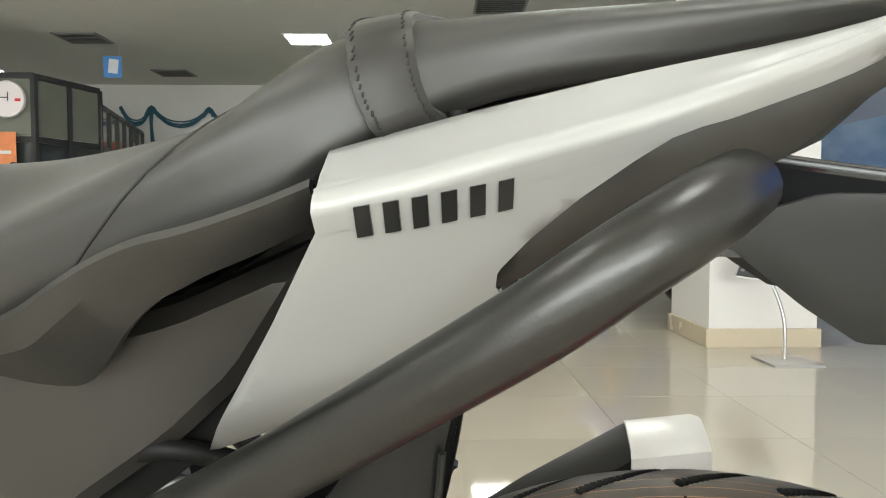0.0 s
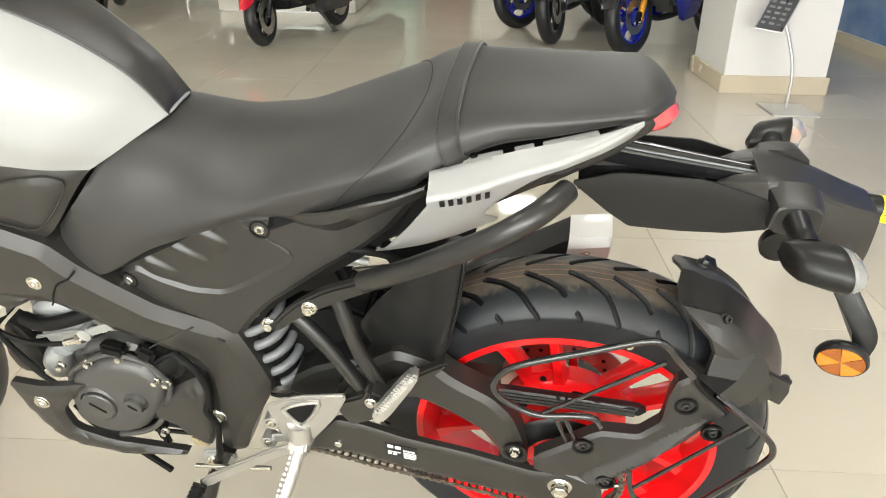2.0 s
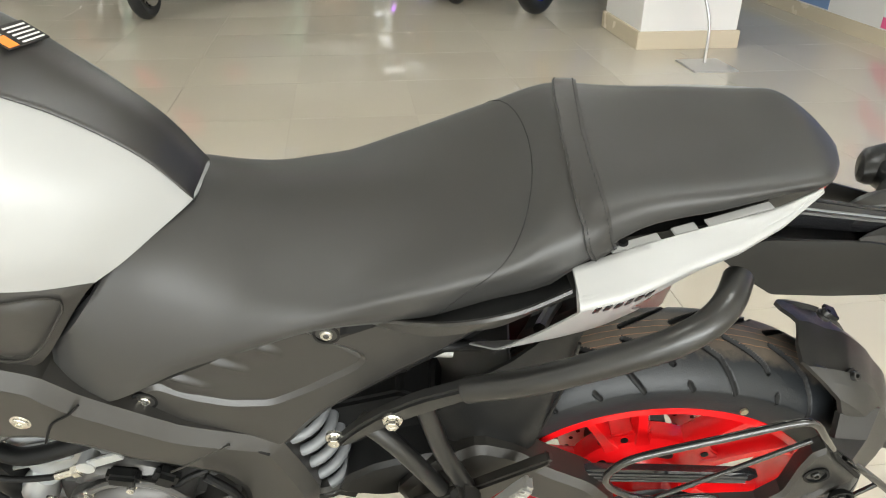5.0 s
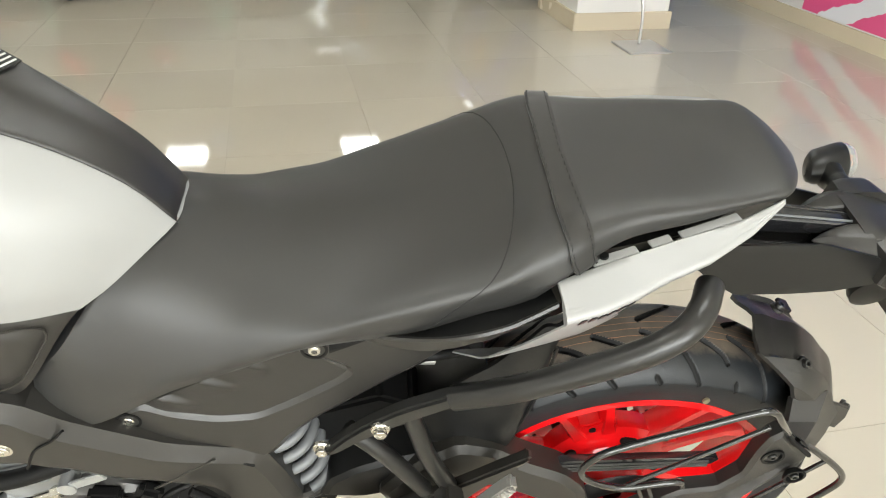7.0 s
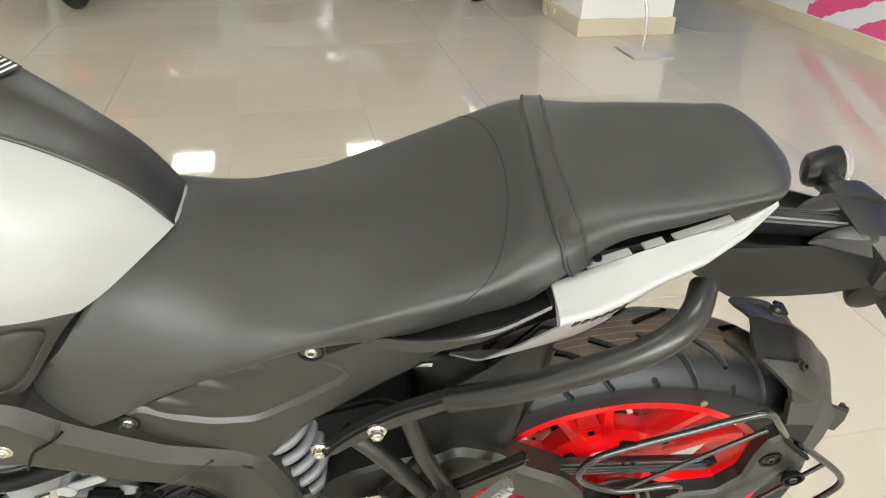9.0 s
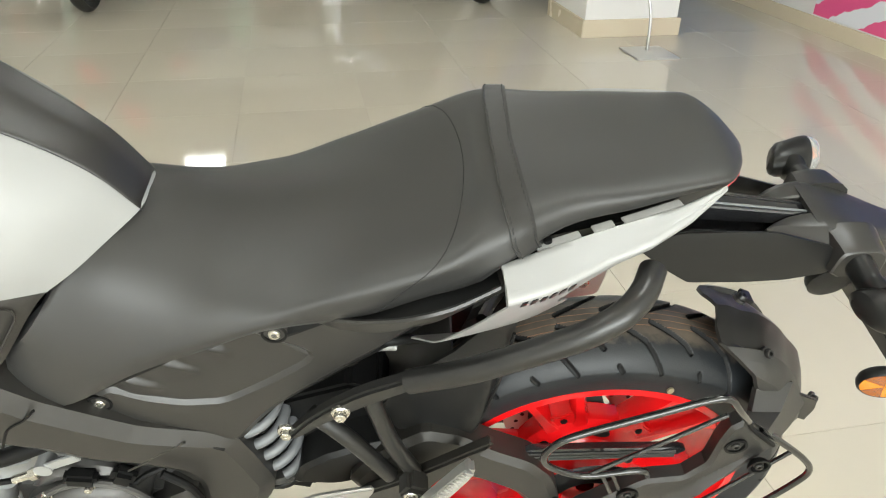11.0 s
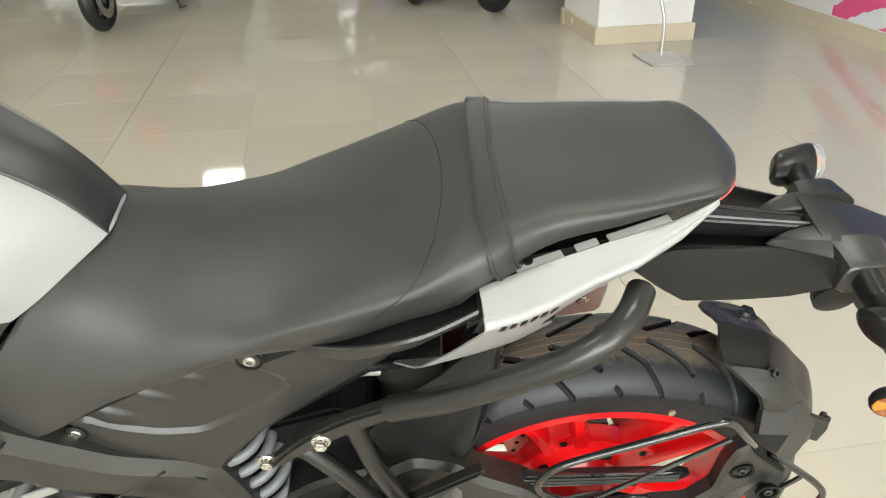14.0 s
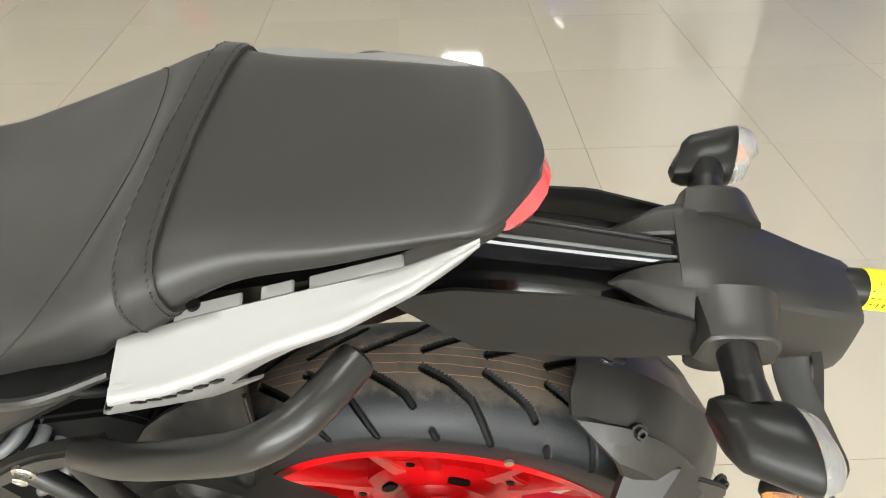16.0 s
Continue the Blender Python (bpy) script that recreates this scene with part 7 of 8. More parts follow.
def podium(x0, x1, y0, y1, h):
    root = empty_thing("podium", pose((x0 + x1) / 2, (y0 + y1) / 2, 0), "low podium with cream panel sides and a pale glass top", "podium", "display podiums")
    sx, sy = x1 - x0, y1 - y0
    part("body", box(sx - 0.06, sy - 0.06, h - 0.03, pose(0, 0, (h - 0.03) / 2), 0.004), STEEL_STAND, root)
    part("top", box(sx, sy, 0.026, pose(0, 0, h - 0.013), 0.004), GLASS_TOP, root, "pale greenish glass top")
    n = max(2, round(sy / 0.6))
    for k in range(n):
        for s in (-1, 1):
            part("side_panel", box(0.02, sy / n - 0.012, h - 0.05, pose(s * (sx / 2 - 0.015), -sy / 2 + (k + 0.5) * sy / n, h / 2 - 0.012), 0.003), PODIUM_SIDE, root)
    n = max(2, round(sx / 0.6))
    for k in range(n):
        for s in (-1, 1):
            part("front_panel", box(sx / n - 0.012, 0.02, h - 0.05, pose(-sx / 2 + (k + 0.5) * sx / n, s * (sy / 2 - 0.015), h / 2 - 0.012), 0.003), PODIUM_SIDE, root)


podium(-2.45, -0.98, 7.85, 9.55, 0.17)
podium(-6.1, -4.02, 8.3, 10.25, 0.17)
motorbike((-1.62, 8.15, 0.17), 52, -7, "dark blue motorcycle on a podium behind the scooter", "motorcycles on podiums", BLUE_PAINT, GLOSS_BLACK, GLOSS_BLACK, STEEL_BLACK, False, 5)
motorbike((-3.62, 8.10, 0), -75, -7, "red and black motorcycle with dark wheels on its stand", "motorcycles on podiums", RED_PAINT, RED_PAINT, GLOSS_BLACK, STEEL_BLACK, False, 0)
motorbike((-4.95, 9.50, 0.17), -20, -7, "red faired motorcycle on a podium before the cabin", "motorcycles on podiums", RED_PAINT, SILVER_PAINT, GLOSS_BLACK, STEEL_BLACK, True, 0)

# ---- chairs ----
CHAIR_BLACK = material("black_chair_mesh", (0.012, 0.012, 0.013), 0.55, grain=0.2, scale=500)


def office_chair(at, turn):
    root = empty_thing("office_chair", pose(at[0], at[1], 0, 0, 0, turn), "black office chair on a chrome star base with castors", "chair", "visitors' chairs")
    part("seat", box(0.50, 0.48, 0.085, pose(0, 0, 0.49), 0.03), CHAIR_BLACK, root)
    part("backrest", merged(box(0.48, 0.06, 0.56, pose(0, 0.25, 0.86, -7, 0, 0), 0.025)), CHAIR_BLACK, root)
    part("back_bracket", box(0.06, 0.02, 0.34, pose(0, 0.27, 0.60, -4, 0, 0), 0.005), CHROME, root)
    part("gas_post", turned([(0.0, 0), (0.035, 0), (0.03, 0.4), (0.018, 0.42), (0.018, 1), (0, 1)], (0, 0, 0.10), (0, 0, 0.46), 14), CHROME, root)
    for s in (-1, 1):
        part("armrest", sweep([(s * 0.26, 0.20, 0.52), (s * 0.29, 0.14, 0.70), (s * 0.29, -0.14, 0.70), (s * 0.26, -0.16, 0.50)], 0.015, 8, 4), CHROME, root)
    for k in range(5):
        w = 2 * math.pi * k / 5 + 0.4
        c, s = math.cos(w), math.sin(w)
        leg = part("leg", sweep([(0.02 * c, 0.02 * s, 0.13), (0.18 * c, 0.18 * s, 0.105), (0.30 * c, 0.30 * s, 0.075)], (0.024, 0.018, 0.012), 10, 3), CHROME, root)
        part("castor", turned([(0, 0), (0.028, 0.0), (0.032, 0.2), (0.032, 0.8), (0.028, 1), (0, 1)], (0.30 * c - 0.02 * s, 0.30 * s + 0.02 * c, 0.033), (0.30 * c + 0.02 * s, 0.30 * s - 0.02 * c, 0.033), 14), BLACK, leg)


for at, turn in (((-3.62, 10.1), 25), ((-3.05, 10.45), 170), ((-2.70, 10.9), 200), ((-0.98, 10.35), 160), ((-1.7, 11.0), 185)):
    office_chair(at, turn)

# ---- spec board on its stand ----
stand = empty_thing("display_stand", pose(2.14, 4.215, 0), "steel display stand with a printed spec board by the pillar", "display stand")
part("base_plate", box(0.27, 0.29, 0.012, pose(0, 0, 0.006), 0.003), STEEL_STAND, stand)
part("pole", sweep([(0.01, 0.05, 0.01), (0.0, 0.06, 0.25), (-0.06, 0.15, 0.50)], 0.0095, 12, 6), STEEL_STAND, stand)
bx, bz = Vector((0.155, -0.02, -0.022)), Vector((0.145, 0.09, 0.30))
bn = bx.cross(bz).normalized()
board_m = Matrix((bx.normalized(), -bn, (bn.cross(bx)).normalized() * -1)).transposed()
if (board_m @ Vector((0, 0, 1))).z < 0:
    board_m = Matrix((bx.normalized(), bn, (bx.cross(bn)).normalized())).transposed()


def on_board(u, w, d=0.0):
    p = Vector((-0.085, 0.17, 0.595)) + bx * u + bz * w
    return p - bn * d if bn.y > 0 else p + bn * d


def board_patch(u0, u1, w0, w1, d0, d1):
    c = [on_board(u, w, d) for d in (d0, d1) for u, w in ((u0, w0), (u1, w0), (u1, w1), (u0, w1))]
    return bm_from(c, [(0, 1, 2, 3), (4, 5, 6, 7), (0, 1, 5, 4), (1, 2, 6, 5), (2, 3, 7, 6), (3, 0, 4, 7)])


BOARD_DARK = material("dark_board_print", (0.035, 0.036, 0.040), 0.3, vary=0.3, vary_scale=20)
BOARD_SKY = material("pale_blue_board_print", (0.30, 0.38, 0.42), 0.3, vary=0.5, vary_scale=18)
board = part("board", board_patch(-0.5, 0.5, -0.5, 0.5, -0.004, 0.004), BOARD_DARK, stand, "dark printed board with a pale blue picture")
part("board_rim", merged(*[rod(on_board(*a, 0.002), on_board(*b, 0.002), 0.004, 6) for a, b in (((-0.5, -0.5), (0.5, -0.5)), ((0.5, -0.5), (0.5, 0.5)), ((0.5, 0.5), (-0.5, 0.5)), ((-0.5, 0.5), (-0.5, -0.5)))]), STEEL_STAND, board)
part("board_picture", board_patch(-0.42, 0.42, 0.12, 0.45, 0.004, 0.0055), BOARD_SKY, board)
for k in range(5):
    for j in range(3):
        part("text_bar", board_patch(-0.40 + 0.28 * j, -0.40 + 0.28 * j + (0.20 if (k + j) % 2 else 0.14), -0.40 + 0.095 * k, -0.36 + 0.095 * k, 0.004, 0.0052), BOARD_GREY, board)

# ---- doorway, counter, glass room ----
BROWN = material("dark_brown_door_frame", (0.045, 0.026, 0.018), 0.35, vary=0.15, vary_scale=8)
door = new("door_1")
door.matrix_world = pose(-0.22, V1 - 0.02, 0)
tagged(door, "doorway with a dark brown frame to an orange room", kind="structure")
for s in (-1, 1):
    part("jamb", box(0.11, 0.26, 2.12, pose(s * 0.525, 0.10, 1.06), 0.006), BROWN, door)
    part("inner_jamb", box(0.035, 0.20, 2.01, pose(s * 0.452, 0.11, 1.005), 0.004), CABINET, door)
part("head", box(0.94, 0.26, 0.11, pose(0, 0.10, 2.065), 0.006), BROWN, door)
carton = part("carton", merged(box(0.34, 0.30, 0.30, pose(0, 0, 0.15), 0.006), box(0.30, 0.10, 0.012, pose(-0.02, -0.19, 0.295, -25, 0, 0), 0.002)), material("brown_cardboard", (0.42, 0.27, 0.14), 0.7, vary=0.12), None)
carton.matrix_world = pose(-0.45, V1 + 1.1, 0, 0, 0, 12)
tagged(carton, "open brown cardboard box on the floor behind the doorway", category="box")
low = empty_thing("low_cabinet", pose(0.15, V1 + 1.9, 0), "cream low cabinet in the orange room", "cabinet")
part("body", box(0.75, 0.42, 0.24, pose(0, 0, 0.12), 0.006), CABINET, low)
part("front_panel", box(0.70, 0.016, 0.19, pose(0, -0.216, 0.12), 0.003), CABINET, low)
counter = empty_thing("counter", pose(1.05, 12.25, 0), "cream laminate counter on a dark plinth", "counter")
part("body", box(1.55, 0.60, 0.80, pose(0, 0, 0.50), 0.006), CABINET, counter)
part("plinth", box(1.50, 0.56, 0.10, pose(0, 0, 0.05), 0.002), DARK, counter)
part("top", box(1.62, 0.66, 0.035, pose(0, 0, 0.918), 0.006), DARK, counter)
for k in range(3):
    part("front_panel", box(0.50, 0.014, 0.74, pose(-0.515 + 0.515 * k, -0.306, 0.50), 0.003), CABINET, counter)
DUSKY = material("dim_room_wall", (0.34, 0.36, 0.33), 0.6, vary=0.15, vary_scale=2)
room = new("glazed_partition")
room.matrix_world = pose(0, 13.2, 0)
tagged(room, "black framed glass partition of an office", kind="structure")
for u in (0.45, 1.78):
    part("post", box(0.07, 0.08, 2.55, pose(u, 0, 1.275), 0.004), DARK, room)
for z in (2.50, 2.16, 0.95):
    part("rail", box(1.26, 0.06, 0.06, pose(1.115, 0, z), 0.004), DARK, room)
GLASS = material("clear_glass", (0.96, 0.98, 0.97), 0.02, transmission=1.0, vary=0.0, rough_vary=0.0)
for z0, z1 in ((0.98, 2.13), (2.19, 2.47)):
    pane = part("pane", box(1.25, 0.008, z1 - z0, pose(1.115, 0.0, (z0 + z1) / 2), 0), GLASS, room)
    pane.visible_shadow = False
WHITE_PRINT = material("white_poster_print", (0.66, 0.70, 0.74), 0.45, vary=0.15, vary_scale=6)
BLUE_PRINT = material("bright_blue_print", (0.03, 0.22, 0.62), 0.4, vary=0.15, vary_scale=5)
poster = part("poster", box(0.74, 0.008, 0.50, pose(0, 0, 0), 0.001), WHITE_PRINT, None)
poster.matrix_world = pose(1.04, 13.26, 1.80)
tagged(poster, "blue and white poster behind the glass", category="poster")
part("blue_block", box(0.24, 0.004, 0.48, pose(0.23, -0.006, 0), 0), BLUE_PRINT, poster)
part("picture_block", merged(box(0.26, 0.004, 0.20, pose(-0.16, -0.006, 0.08, 0, 8, 0), 0), box(0.16, 0.003, 0.12, pose(-0.08, -0.0085, -0.02, 0, -20, 0), 0)), BLUE_POSTER, poster)
for k in range(3):
    part("text_bar", box(0.16, 0.003, 0.03, pose(0.23, -0.0095, -0.14 + 0.11 * k), 0), LABEL_WHITE, poster)
strip = part("light_strip", box(0.62, 0.03, 0.05, pose(0, 0, 0), 0.01), material("violet_light_strip", (0.55, 0.15, 0.95), 0.4, emit=3.0, vary=0.0), None)
strip.matrix_world = pose(1.15, 13.98, 1.49)
tagged(strip, "violet light strip in the glazed office", category="light strip")
wall("partition_back", 0.42, 1.82, 14.0, 14.1, 0, 3.0, DUSKY, "dim wall of the glazed office")

# ---- far wall: sign, poster, streamers ----
sign = empty_thing("wall_sign", pose(-3.33, V1 - 0.02, 1.73), "red raised sign letters shown as plain bars on the green wall", "sign")
for k in range(6):
    part("sign_bar", box(0.235, 0.03, 0.27, pose(0.125 + 0.292 * k, 0, 0.145), 0.008), RED_SIGN, sign)
wp = part("wall_poster", box(0.49, 0.008, 0.52, pose(0, 0, 0), 0.001), POSTER_ORANGE, None)
wp.matrix_world = pose(-4.60, V1 - 0.006, 1.865)
tagged(wp, "orange and red poster on the white wall", category="poster")
part("text_bar", box(0.30, 0.003, 0.05, pose(0, -0.006, -0.02), 0), LABEL_WHITE, wp)
part("red_block", box(0.40, 0.003, 0.14, pose(0, -0.006, 0.16), 0), RED_STRIPE, wp)
peaks = [-5.62, -5.04, -3.97, -2.99, -2.02, -1.03, -0.05]
rnd = random.Random(4)
for i in range(6):
    a, b = peaks[i], peaks[i + 1]
    za, zb = 2.79 - 0.028 * i, 2.79 - 0.028 * (i + 1)
    strips = []
    for k in range(3):
        sag = 0.34 - 0.05 * k
        strips.append(sweep([(a, V1 - 0.04, za), (a * 0.75 + b * 0.25, V1 - 0.06, (za * 3 + zb) / 4 - sag * 0.78), ((a + b) / 2, V1 - 0.06, (za + zb) / 2 - sag), (a * 0.25 + b * 0.75, V1 - 0.06, (za + zb * 3) / 4 - sag * 0.78), (b, V1 - 0.04, zb)], (0.03, 0.016, 0.012, 0.016, 0.03), 6, 6, flat=0.3))
    strips += [box(0.05, 0.01, 0.05, pose(a + (b - a) * t, V1 - 0.05, (za + zb) / 2 - 1.25 * t * (1 - t) + rnd.uniform(-0.02, 0.02), 0, rnd.uniform(0, 90), rnd.uniform(-40, 40)), 0) for t in np.linspace(0.02, 0.98, 22)]
    strips += [sweep([(b - 0.12, V1 - 0.03, zb - 0.14), (b, V1 - 0.04, zb + 0.01), (b + 0.12, V1 - 0.03, zb - 0.14)], (0.03, 0.05, 0.03), 6, 3, flat=0.3)]
    s = part("streamer", merged(*strips), TEAL, None)
    tagged(s, "teal foil streamer swagged along the far wall", category="streamer", group="streamers on the far wall")
tail_ribbon = part("ribbon", sweep([(-5.04, V1 - 0.03, 2.76), (-5.05, V1 - 0.04, 2.45), (-5.03, V1 - 0.03, 2.12)], (0.045, 0.03, 0.04), 8, 4, flat=0.2), TEAL, None)
tagged(tail_ribbon, "teal ribbon hanging down the far wall", category="ribbon")

# ---- cabin with dark frames, clock ----
cabin = new("cabin_partition")
cabin.matrix_world = pose(0, 0, 0)
tagged(cabin, "dark framed glazed cabin front", kind="structure")
CAB = [(-7.6, 9.5), (-4.70, 9.5), (-4.40, 10.6), (-5.2, 14.1)]
OLIVE = material("dim_olive_glass", (0.16, 0.17, 0.14), 0.10, coat=0.4, vary=0.2, vary_scale=2)
TOPS = (2.50, 2.50, 2.48, 2.1)
for (a, b), ta, tb in zip(zip(CAB[:3], CAB[1:]), TOPS, TOPS[1:]):
    a3, b3 = Vector((*a, 0)), Vector((*b, 0))
    d = b3 - a3
    ang = math.degrees(math.atan2(d.y, d.x))
    n = max(1, round(d.length / 0.62))
    top = (ta + tb) / 2
    for k in range(n + 1):
        part("mullion", box(0.06, 0.07, top, Matrix.Translation(a3 + d * (k / n) + Vector((0, 0, top / 2))) @ Matrix.Rotation(radians(ang), 4, "Z"), 0.004), DARK, cabin)
    for z in (0.06, 1.05, 1.72, top):
        part("rail", box(d.length, 0.05, 0.07, Matrix.Translation(a3 + d / 2 + Vector((0, 0, z))) @ Matrix.Rotation(radians(ang), 4, "Z"), 0.004), DARK, cabin)
    for z0, z1, m in ((0.10, 1.01, GLASS_DARK), (1.09, 1.68, GLASS_DARK), (1.76, top - 0.04, OLIVE)):
        for k in range(n):
            part("pane", box(d.length / n - 0.07, 0.01, z1 - z0, Matrix.Translation(a3 + d * ((k + 0.5) / n) + Vector((0, 0, (z0 + z1) / 2))) @ Matrix.Rotation(radians(ang), 4, "Z"), 0), m, cabin)
clock = part("wall_clock", turned([(0, 0), (0.225, 0), (0.23, 0.4), (0.22, 0.95), (0.205, 1.0), (0.20, 0.7), (0, 0.7)], (0, 0.045, 0), (0, -0.005, 0), 40), material("white_clock_face", (0.78, 0.72, 0.74), 0.35, vary=0.03), None)
clock.matrix_world = pose(-5.00, 9.42, 2.20)
tagged(clock, "white round wall clock with red marks", category="clock")
for x, z, w, h, mat in ((0.14, -0.01, 0.07, 0.035, RED_STRIPE), (-0.14, -0.01, 0.07, 0.035, RED_STRIPE), (0.02, 0.03, 0.012, 0.11, INK), (-0.03, 0.02, 0.09, 0.012, INK)):
    part("clock_mark" if mat is RED_STRIPE else "clock_hand", box(w, 0.003, h, pose(x, 0.003, z), 0), mat, clock)
shelf_poster = part("notice", box(0.34, 0.01, 0.40, pose(0, 0, 0), 0.001), POSTER_ORANGE, None)
shelf_poster.matrix_world = pose(-5.05, 9.40, 1.60)
tagged(shelf_poster, "orange notice on the cabin front", category="notice")
part("text_bar", box(0.22, 0.003, 0.04, pose(0, -0.007, -0.05), 0), LABEL_WHITE, shelf_poster)

# ---- ceiling: vents, hanging signs ----
VENT = material("grey_vent_metal", (0.30, 0.30, 0.29), 0.45, metal=0.3)
for u, v in ((-4.55, 10.5), (-4.2, 13.0), (-2.0, 6.2), (1.0, 8.9), (-6.6, 7.2)):
    vent = empty_thing("ceiling_vent", pose(u, v, H - 0.012), "grey square ceiling vent with slats", "vent", "ceiling vents")
    part("backing", box(0.58, 0.58, 0.006, pose(0, 0, 0.006), 0), DARK, vent)
    for k in range(4):
        part("frame", box(0.60, 0.03, 0.016, pose(0, 0, 0, 0, 0, 90 * k) @ pose(0, 0.285, 0), 0.002), VENT, vent)
    for k in range(7):
        part("slat", box(0.54, 0.035, 0.004, pose(0, -0.24 + 0.08 * k, -0.001, 35, 0, 0), 0), VENT, vent)
for u, v, z in ((-4.29, 10.8, 2.86), (-5.0, 8.4, 2.92), (-0.9, 9.8, 2.70)):
    hs = empty_thing("hanging_sign", pose(u, v, z, 0, 0, 12), "blue and white sign hanging from the ceiling", "sign", "hanging signs")
    part("panel", box(0.24, 0.012, 0.30, pose(0, 0, 0), 0.004), BLUE_PRINT, hs)
    part("white_field", box(0.13, 0.016, 0.20, pose(0.01, 0, 0.01, 0, 6, 0), 0.002), WHITE_PRINT, hs)
    for s in (-1, 1):
        part("cord", rod((s * 0.09, 0, 0.15), (s * 0.09, 0, H - z), 0.002, 5), LABEL_WHITE, hs)

# ---- flower garlands ----
LEAF_MAT = material("green_paper_leaf", (0.05, 0.32, 0.06), 0.6, vary=0.3, vary_scale=30)
FLOWERS = [material(n, c, 0.6, vary=0.15) for n, c in (("red_paper_flower", (0.65, 0.03, 0.04)), ("pink_paper_flower", (0.80, 0.30, 0.36)), ("cream_paper_flower", (0.75, 0.68, 0.40)), ("yellow_paper_flower", (0.75, 0.60, 0.10)))]


def garland(at, length, seed):
    root = empty_thing("flower_garland", pose(*at), "hanging garland of green leaves with red and cream flowers", "garland", "flower garlands")
    r = random.Random(seed)
    part("cord", sweep([(0, 0, 0), (0.02, 0, -length / 2), (0, 0, -length)], 0.006, 6, 4), LEAF_MAT, root)
    for k in range(int(length * 60)):
        m = pose(r.gauss(0, 0.05), r.gauss(0, 0.04), -r.random() * length, r.uniform(-60, 60), r.uniform(-60, 60), r.uniform(0, 360))
        w = r.uniform(0.028, 0.045)
        leaf = bm_from([(-w, 0, 0.004), (-w * 0.3, -w * 0.45, 0.012), (w * 0.5, -w * 0.35, 0.010), (w, 0, 0), (w * 0.5, w * 0.35, 0.010), (-w * 0.3, w * 0.45, 0.012), (0, 0, 0)], [(0, 1, 6), (1, 2, 6), (2, 3, 6), (3, 4, 6), (4, 5, 6), (5, 0, 6)])
        leaf.transform(m)
        part("leaf", leaf, LEAF_MAT, root, smooth=False)
    for k in range(int(length * 14)):
        x, y, z = r.gauss(0, 0.05), -0.04 + r.gauss(0, 0.02), -r.random() * length
        petals = []
        for j in range(6):
            b = bm_from([(0, 0, 0), (0.03, -0.018, -0.008), (0.05, 0, -0.004), (0.03, 0.018, -0.008)], [(0, 1, 2), (0, 2, 3)])
            b.transform(pose(x, y, z, 90, 0, 0) @ pose(0, 0, 0, 0, 25, 60 * j) if False else Matrix.Translation((x, y, z)) @ Matrix.Rotation(radians(90), 4, "X") @ Matrix.Rotation(radians(60 * j), 4, "Z"))
            petals.append(b)
        part("flower", merged(*petals), FLOWERS[k % 4], root, smooth=False)


garland((1.85, 4.76, 2.42), 0.92, 3)
garland((2.34, 12.56, 2.65), 0.80, 5)
wall("white_screen_wall", 1.86, 3.55, 12.6, 12.7, 0, 3.0, WALL, "white wall beside the glazed office")

# ---- prints along the side wall ----
def wall_print(name, v0, v1, z0, z1, mat, label, d=0.004):
    ob = part(name, box(d, v1 - v0, z1 - z0, pose(0, 0, 0), 0), mat, None, smooth=False)
    ob.matrix_world = pose(U1 - d / 2 - 0.001, (v0 + v1) / 2, (z0 + z1) / 2)
    return tagged(ob, label, category="wall print", kind="structure")


def brush_print():
    """Deep blue, pale and pink brush strokes in one print."""
    m = material("brush_stroke_print", (0.70, 0.72, 0.76), 0.4, vary=0.05)
    nt = m.node_tree
    n, link = nt.nodes, nt.links.new
    b = n["Principled BSDF"]
    co = n.new("ShaderNodeTexCoord")
    wave = n.new("ShaderNodeTexWave")
    mp = n.new("ShaderNodeMapping")
    mp.inputs["Rotation"].default_value = (radians(22), 0, 0)
    link(co.outputs["Object"], mp.inputs["Vector"])
    link(mp.outputs[0], wave.inputs["Vector"])
    wave.bands_direction = "Z"
    wave.inputs["Scale"].default_value, wave.inputs["Distortion"].default_value = 1.15, 3.0
    wave.inputs["Detail"].default_value, wave.inputs["Detail Scale"].default_value = 3, 2.4
    ramp = n.new("ShaderNodeValToRGB")
    ramp.color_ramp.elements[0].position, ramp.color_ramp.elements[0].color = 0.50, (0.68, 0.70, 0.74, 1)
    ramp.color_ramp.elements[1].position, ramp.color_ramp.elements[1].color = 0.56, (0.70, 0.09, 0.24, 1)
    link(wave.outputs[0], ramp.inputs[0])
    link(ramp.outputs[0], b.inputs["Base Color"])
    return m


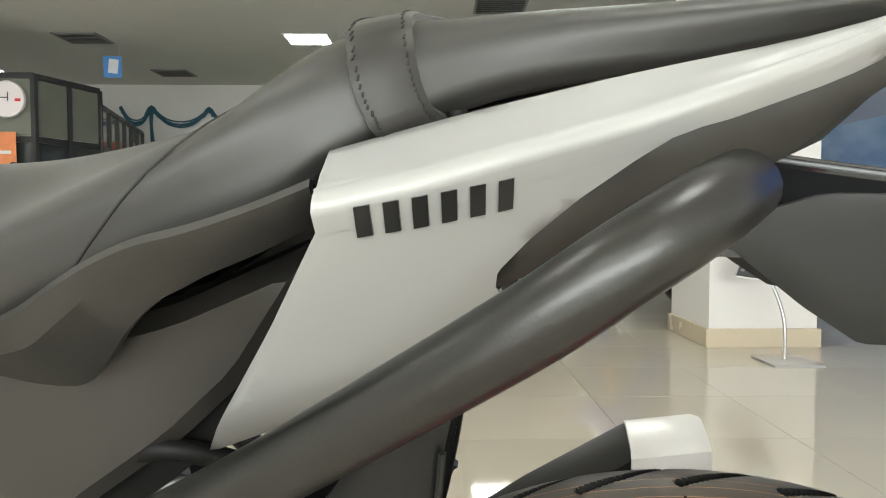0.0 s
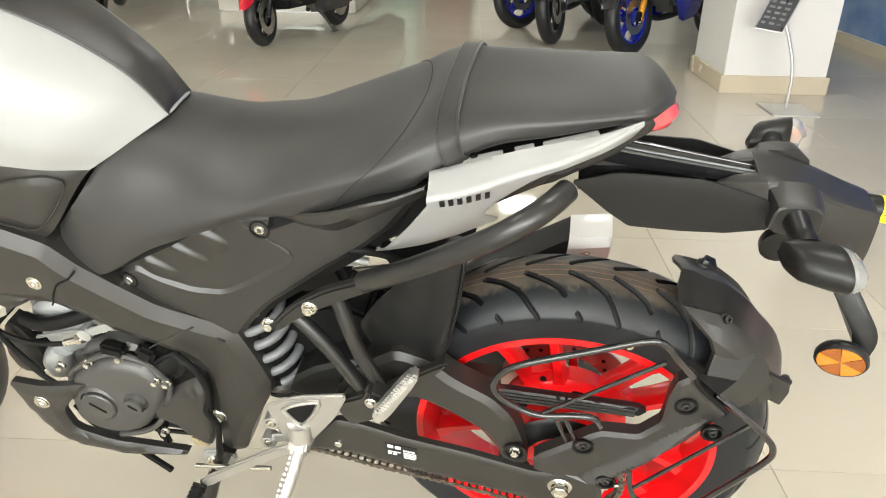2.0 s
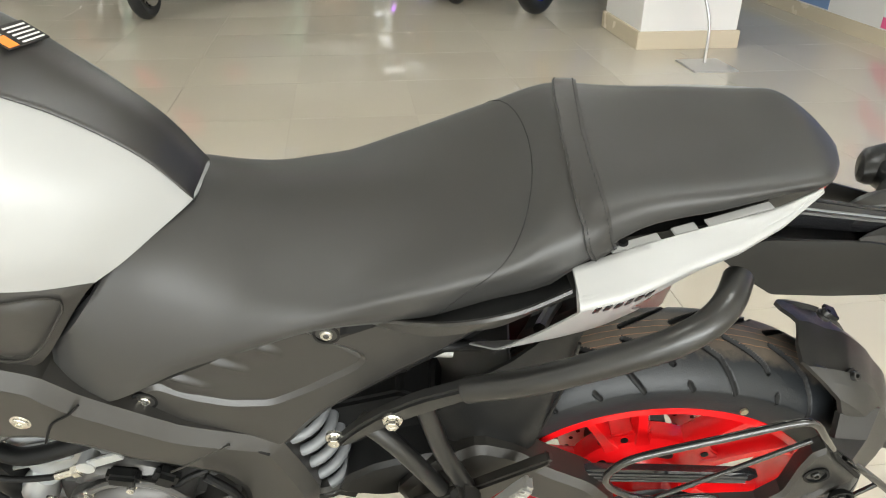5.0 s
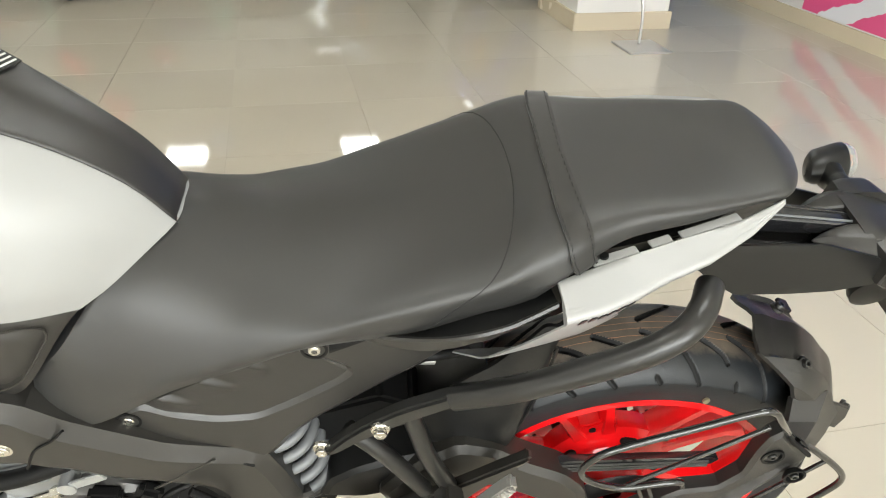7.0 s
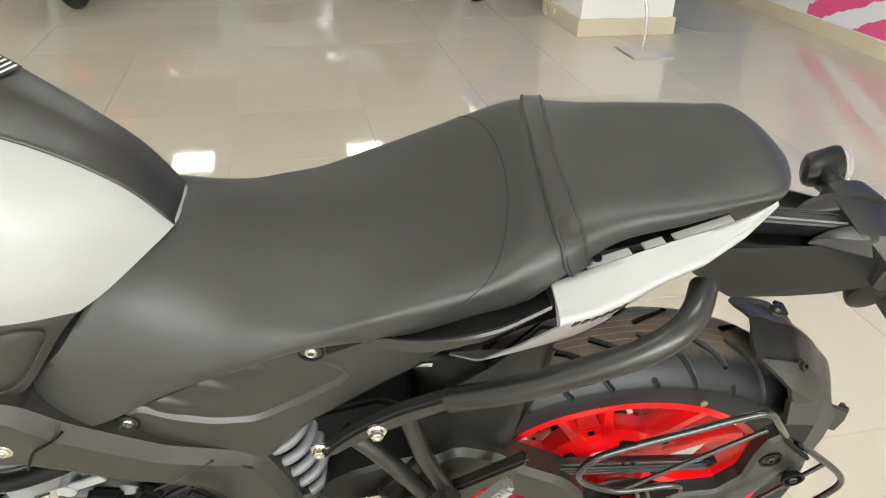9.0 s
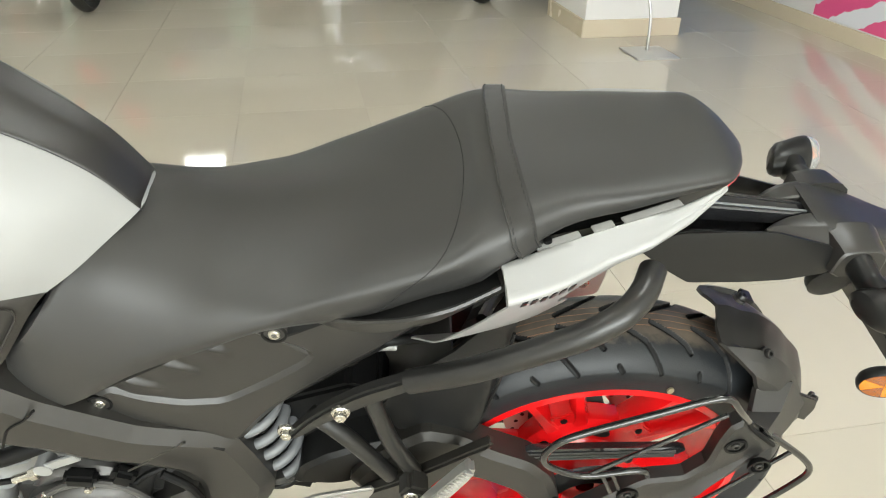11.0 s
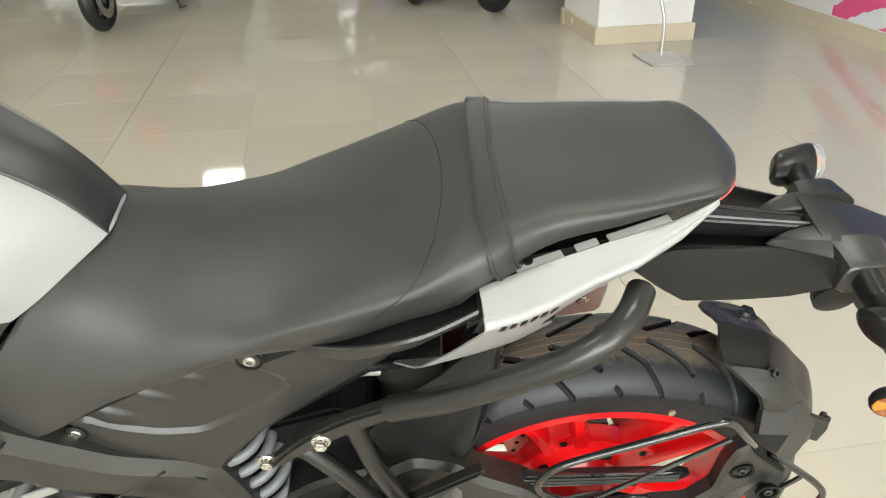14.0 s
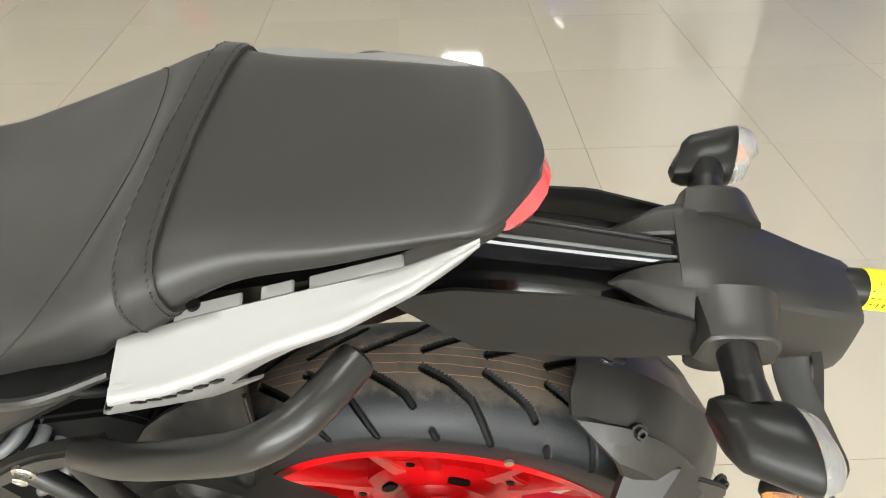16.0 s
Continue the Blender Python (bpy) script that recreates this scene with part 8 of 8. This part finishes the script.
def sky_print():
    """A dusky skyline over blue streaks."""
    m = material("blue_streaked_print", (0.10, 0.21, 0.46), 0.42)
    nt = m.node_tree
    n, link = nt.nodes, nt.links.new
    b = n["Principled BSDF"]
    co = n.new("ShaderNodeTexCoord")
    mp = n.new("ShaderNodeMapping")
    mp.inputs["Scale"].default_value = (1, 1.2, 2.2)
    mp.inputs["Rotation"].default_value = (radians(35), 0, 0)
    link(co.outputs["Object"], mp.inputs["Vector"])
    noise = n.new("ShaderNodeTexNoise")
    noise.inputs["Scale"].default_value, noise.inputs["Detail"].default_value = 1.6, 8
    link(mp.outputs[0], noise.inputs["Vector"])
    ramp = n.new("ShaderNodeValToRGB")
    e = ramp.color_ramp.elements
    e[0].position, e[0].color = 0.32, (0.10, 0.19, 0.40, 1)
    e[1].position, e[1].color = 0.72, (0.26, 0.38, 0.56, 1)
    link(noise.outputs[0], ramp.inputs[0])
    link(ramp.outputs[0], b.inputs["Base Color"])
    return m


blue_wall = wall_print("blue_wall_print", 5.27, 9.3, 0.11, 1.52, sky_print(), "streaked blue printed wall panel")
wall_print("skyline_wall_print", 5.27, 9.3, 1.521, 2.9, material("dusky_skyline_print", (0.20, 0.24, 0.34), 0.42, vary=0.5, vary_scale=1.8), "dusky skyline printed wall panel")
far_poster = wall_print("dark_wall_print", 9.7, 12.3, 0.4, 2.75, GLASS_DARK, "black printed wall panel with white text bars")
for k in range(2):
    part("text_bar", box(0.004, 0.9 - 0.2 * k, 0.07, pose(-0.005, -0.5, 0.60 - 0.12 * k), 0), LABEL_WHITE, far_poster)
part("red_figure_shape", shell([(-0.35, -0.35), (0.10, -0.30), (0.25, -0.55), (-0.45, -0.60)], 0.006, 0.002, 0.02, 0.001, 0.08, 2, side=-1), RED_STRIPE, far_poster).matrix_local = pose(0, 0, 0, 0, 0, 90)
graphic = wall_print("brush_wall_print", 1.46, 4.66, 0.11, 2.9, brush_print(), "pale wall print with pink brush strokes under deep blue")
deep = part("deep_blue_field", shell([(-1.59, -0.45), (-0.9, -0.52), (-0.3, -0.62), (0.55, -0.85), (1.59, -0.98), (1.59, 1.38), (-1.59, 1.38)], 0.0, 0.001, 0.02, 0.0005, 0.25, 1, 0.2, side=-1), DEEP_BLUE, graphic)
deep.matrix_local = pose(-0.0045, 0, 0, 0, 0, 90)

# ---- shop front behind the bike ----
front = new("window_1")
front.matrix_world = pose(0, V0 - 0.1, 0)
tagged(front, "wide shop window with dark frames", kind="structure")
for k in range(8):
    part("mullion", box(0.06, 0.10, 2.95, pose(-5.17 + 1.2386 * k, 0, 1.475), 0.004), DARK, front)
for z in (0.04, 2.2, 2.91):
    part("rail", box(8.64, 0.09, 0.07, pose(-0.85, 0, z), 0.004), DARK, front)
for k in range(7):
    pane = part("pane", box(1.17, 0.008, 2.08, pose(-4.55 + 1.2386 * k, 0, 1.12), 0), GLASS, front)
    pane.visible_shadow = False
setting("pavement", box(60, 30, 0.1, pose(0, V0 - 15.2, -0.10), 0), material("grey_pavement", (0.30, 0.29, 0.27), 0.8, grain=0.3, scale=60, vary=0.15), "grey pavement outside the shop window")

# ---- floor tiles and ceiling panels, piece by piece ----
T = 0.6
GAP = 0.0010
tile_me = bpy.data.meshes.new("floor_tile")
tb = box(T - GAP, T - GAP, 0.004, None, 0.0006)
tb.to_mesh(tile_me)
tb.free()
tile_me.materials.append(TILE)
rest = []
for i in range(-15, 6):
    for j in range(-11, 27):
        x, y = 0.925 + (i + 0.5) * T, 1.084 + (j + 0.5) * T
        if not (U0 - 0.2 < x < U1 + 0.2 and V0 - 0.2 < y < V1 + 2):
            continue
        if -4.5 < x < 3.6 and -0.4 < y < 12.0 and len(floor.children) < 295:
            t = new("tile", tile_me)
            t.location, t.parent = (x, y, 0.0), floor
        else:
            rest.append((x, y))
vs, fs = [], []
h = (T - GAP) / 2
for x, y in rest:
    k = len(vs)
    vs += [(x - h, y - h, 0.002), (x + h, y - h, 0.002), (x + h, y + h, 0.002), (x - h, y + h, 0.002)]
    fs.append((k, k + 1, k + 2, k + 3))
far_tiles = part("far_tiles", bm_from(vs, fs), TILE, floor, smooth=False)
tagged(far_tiles, kind="stuff")

LIT = [(u, v) for u in (-6.6, -4.05, -1.49, 1.06) for v in (-2.6, 0.75, 4.1, 7.4) if (u, v) != (-1.49, 4.1)] + [(-7.3, 12.6), (-1.49, 10.55), (1.06, 10.55)]
for u, v in LIT:
    lamp = tagged(new("ceiling_light"), "square white ceiling light panel, lit", "ceiling light", group="ceiling lights")
    lamp.location = (u, v, H)
    part("frame", prism([(-0.31, -0.31), (0.31, -0.31), (0.31, 0.31), (-0.31, 0.31)], -0.006, 0.006, 0.002), CEIL, lamp).matrix_local = pose(0, 0, -0.006, 90, 0, 0)
    part("diffuser", box(0.56, 0.56, 0.006, pose(0, 0, -0.014), 0.002), LAMP, lamp)
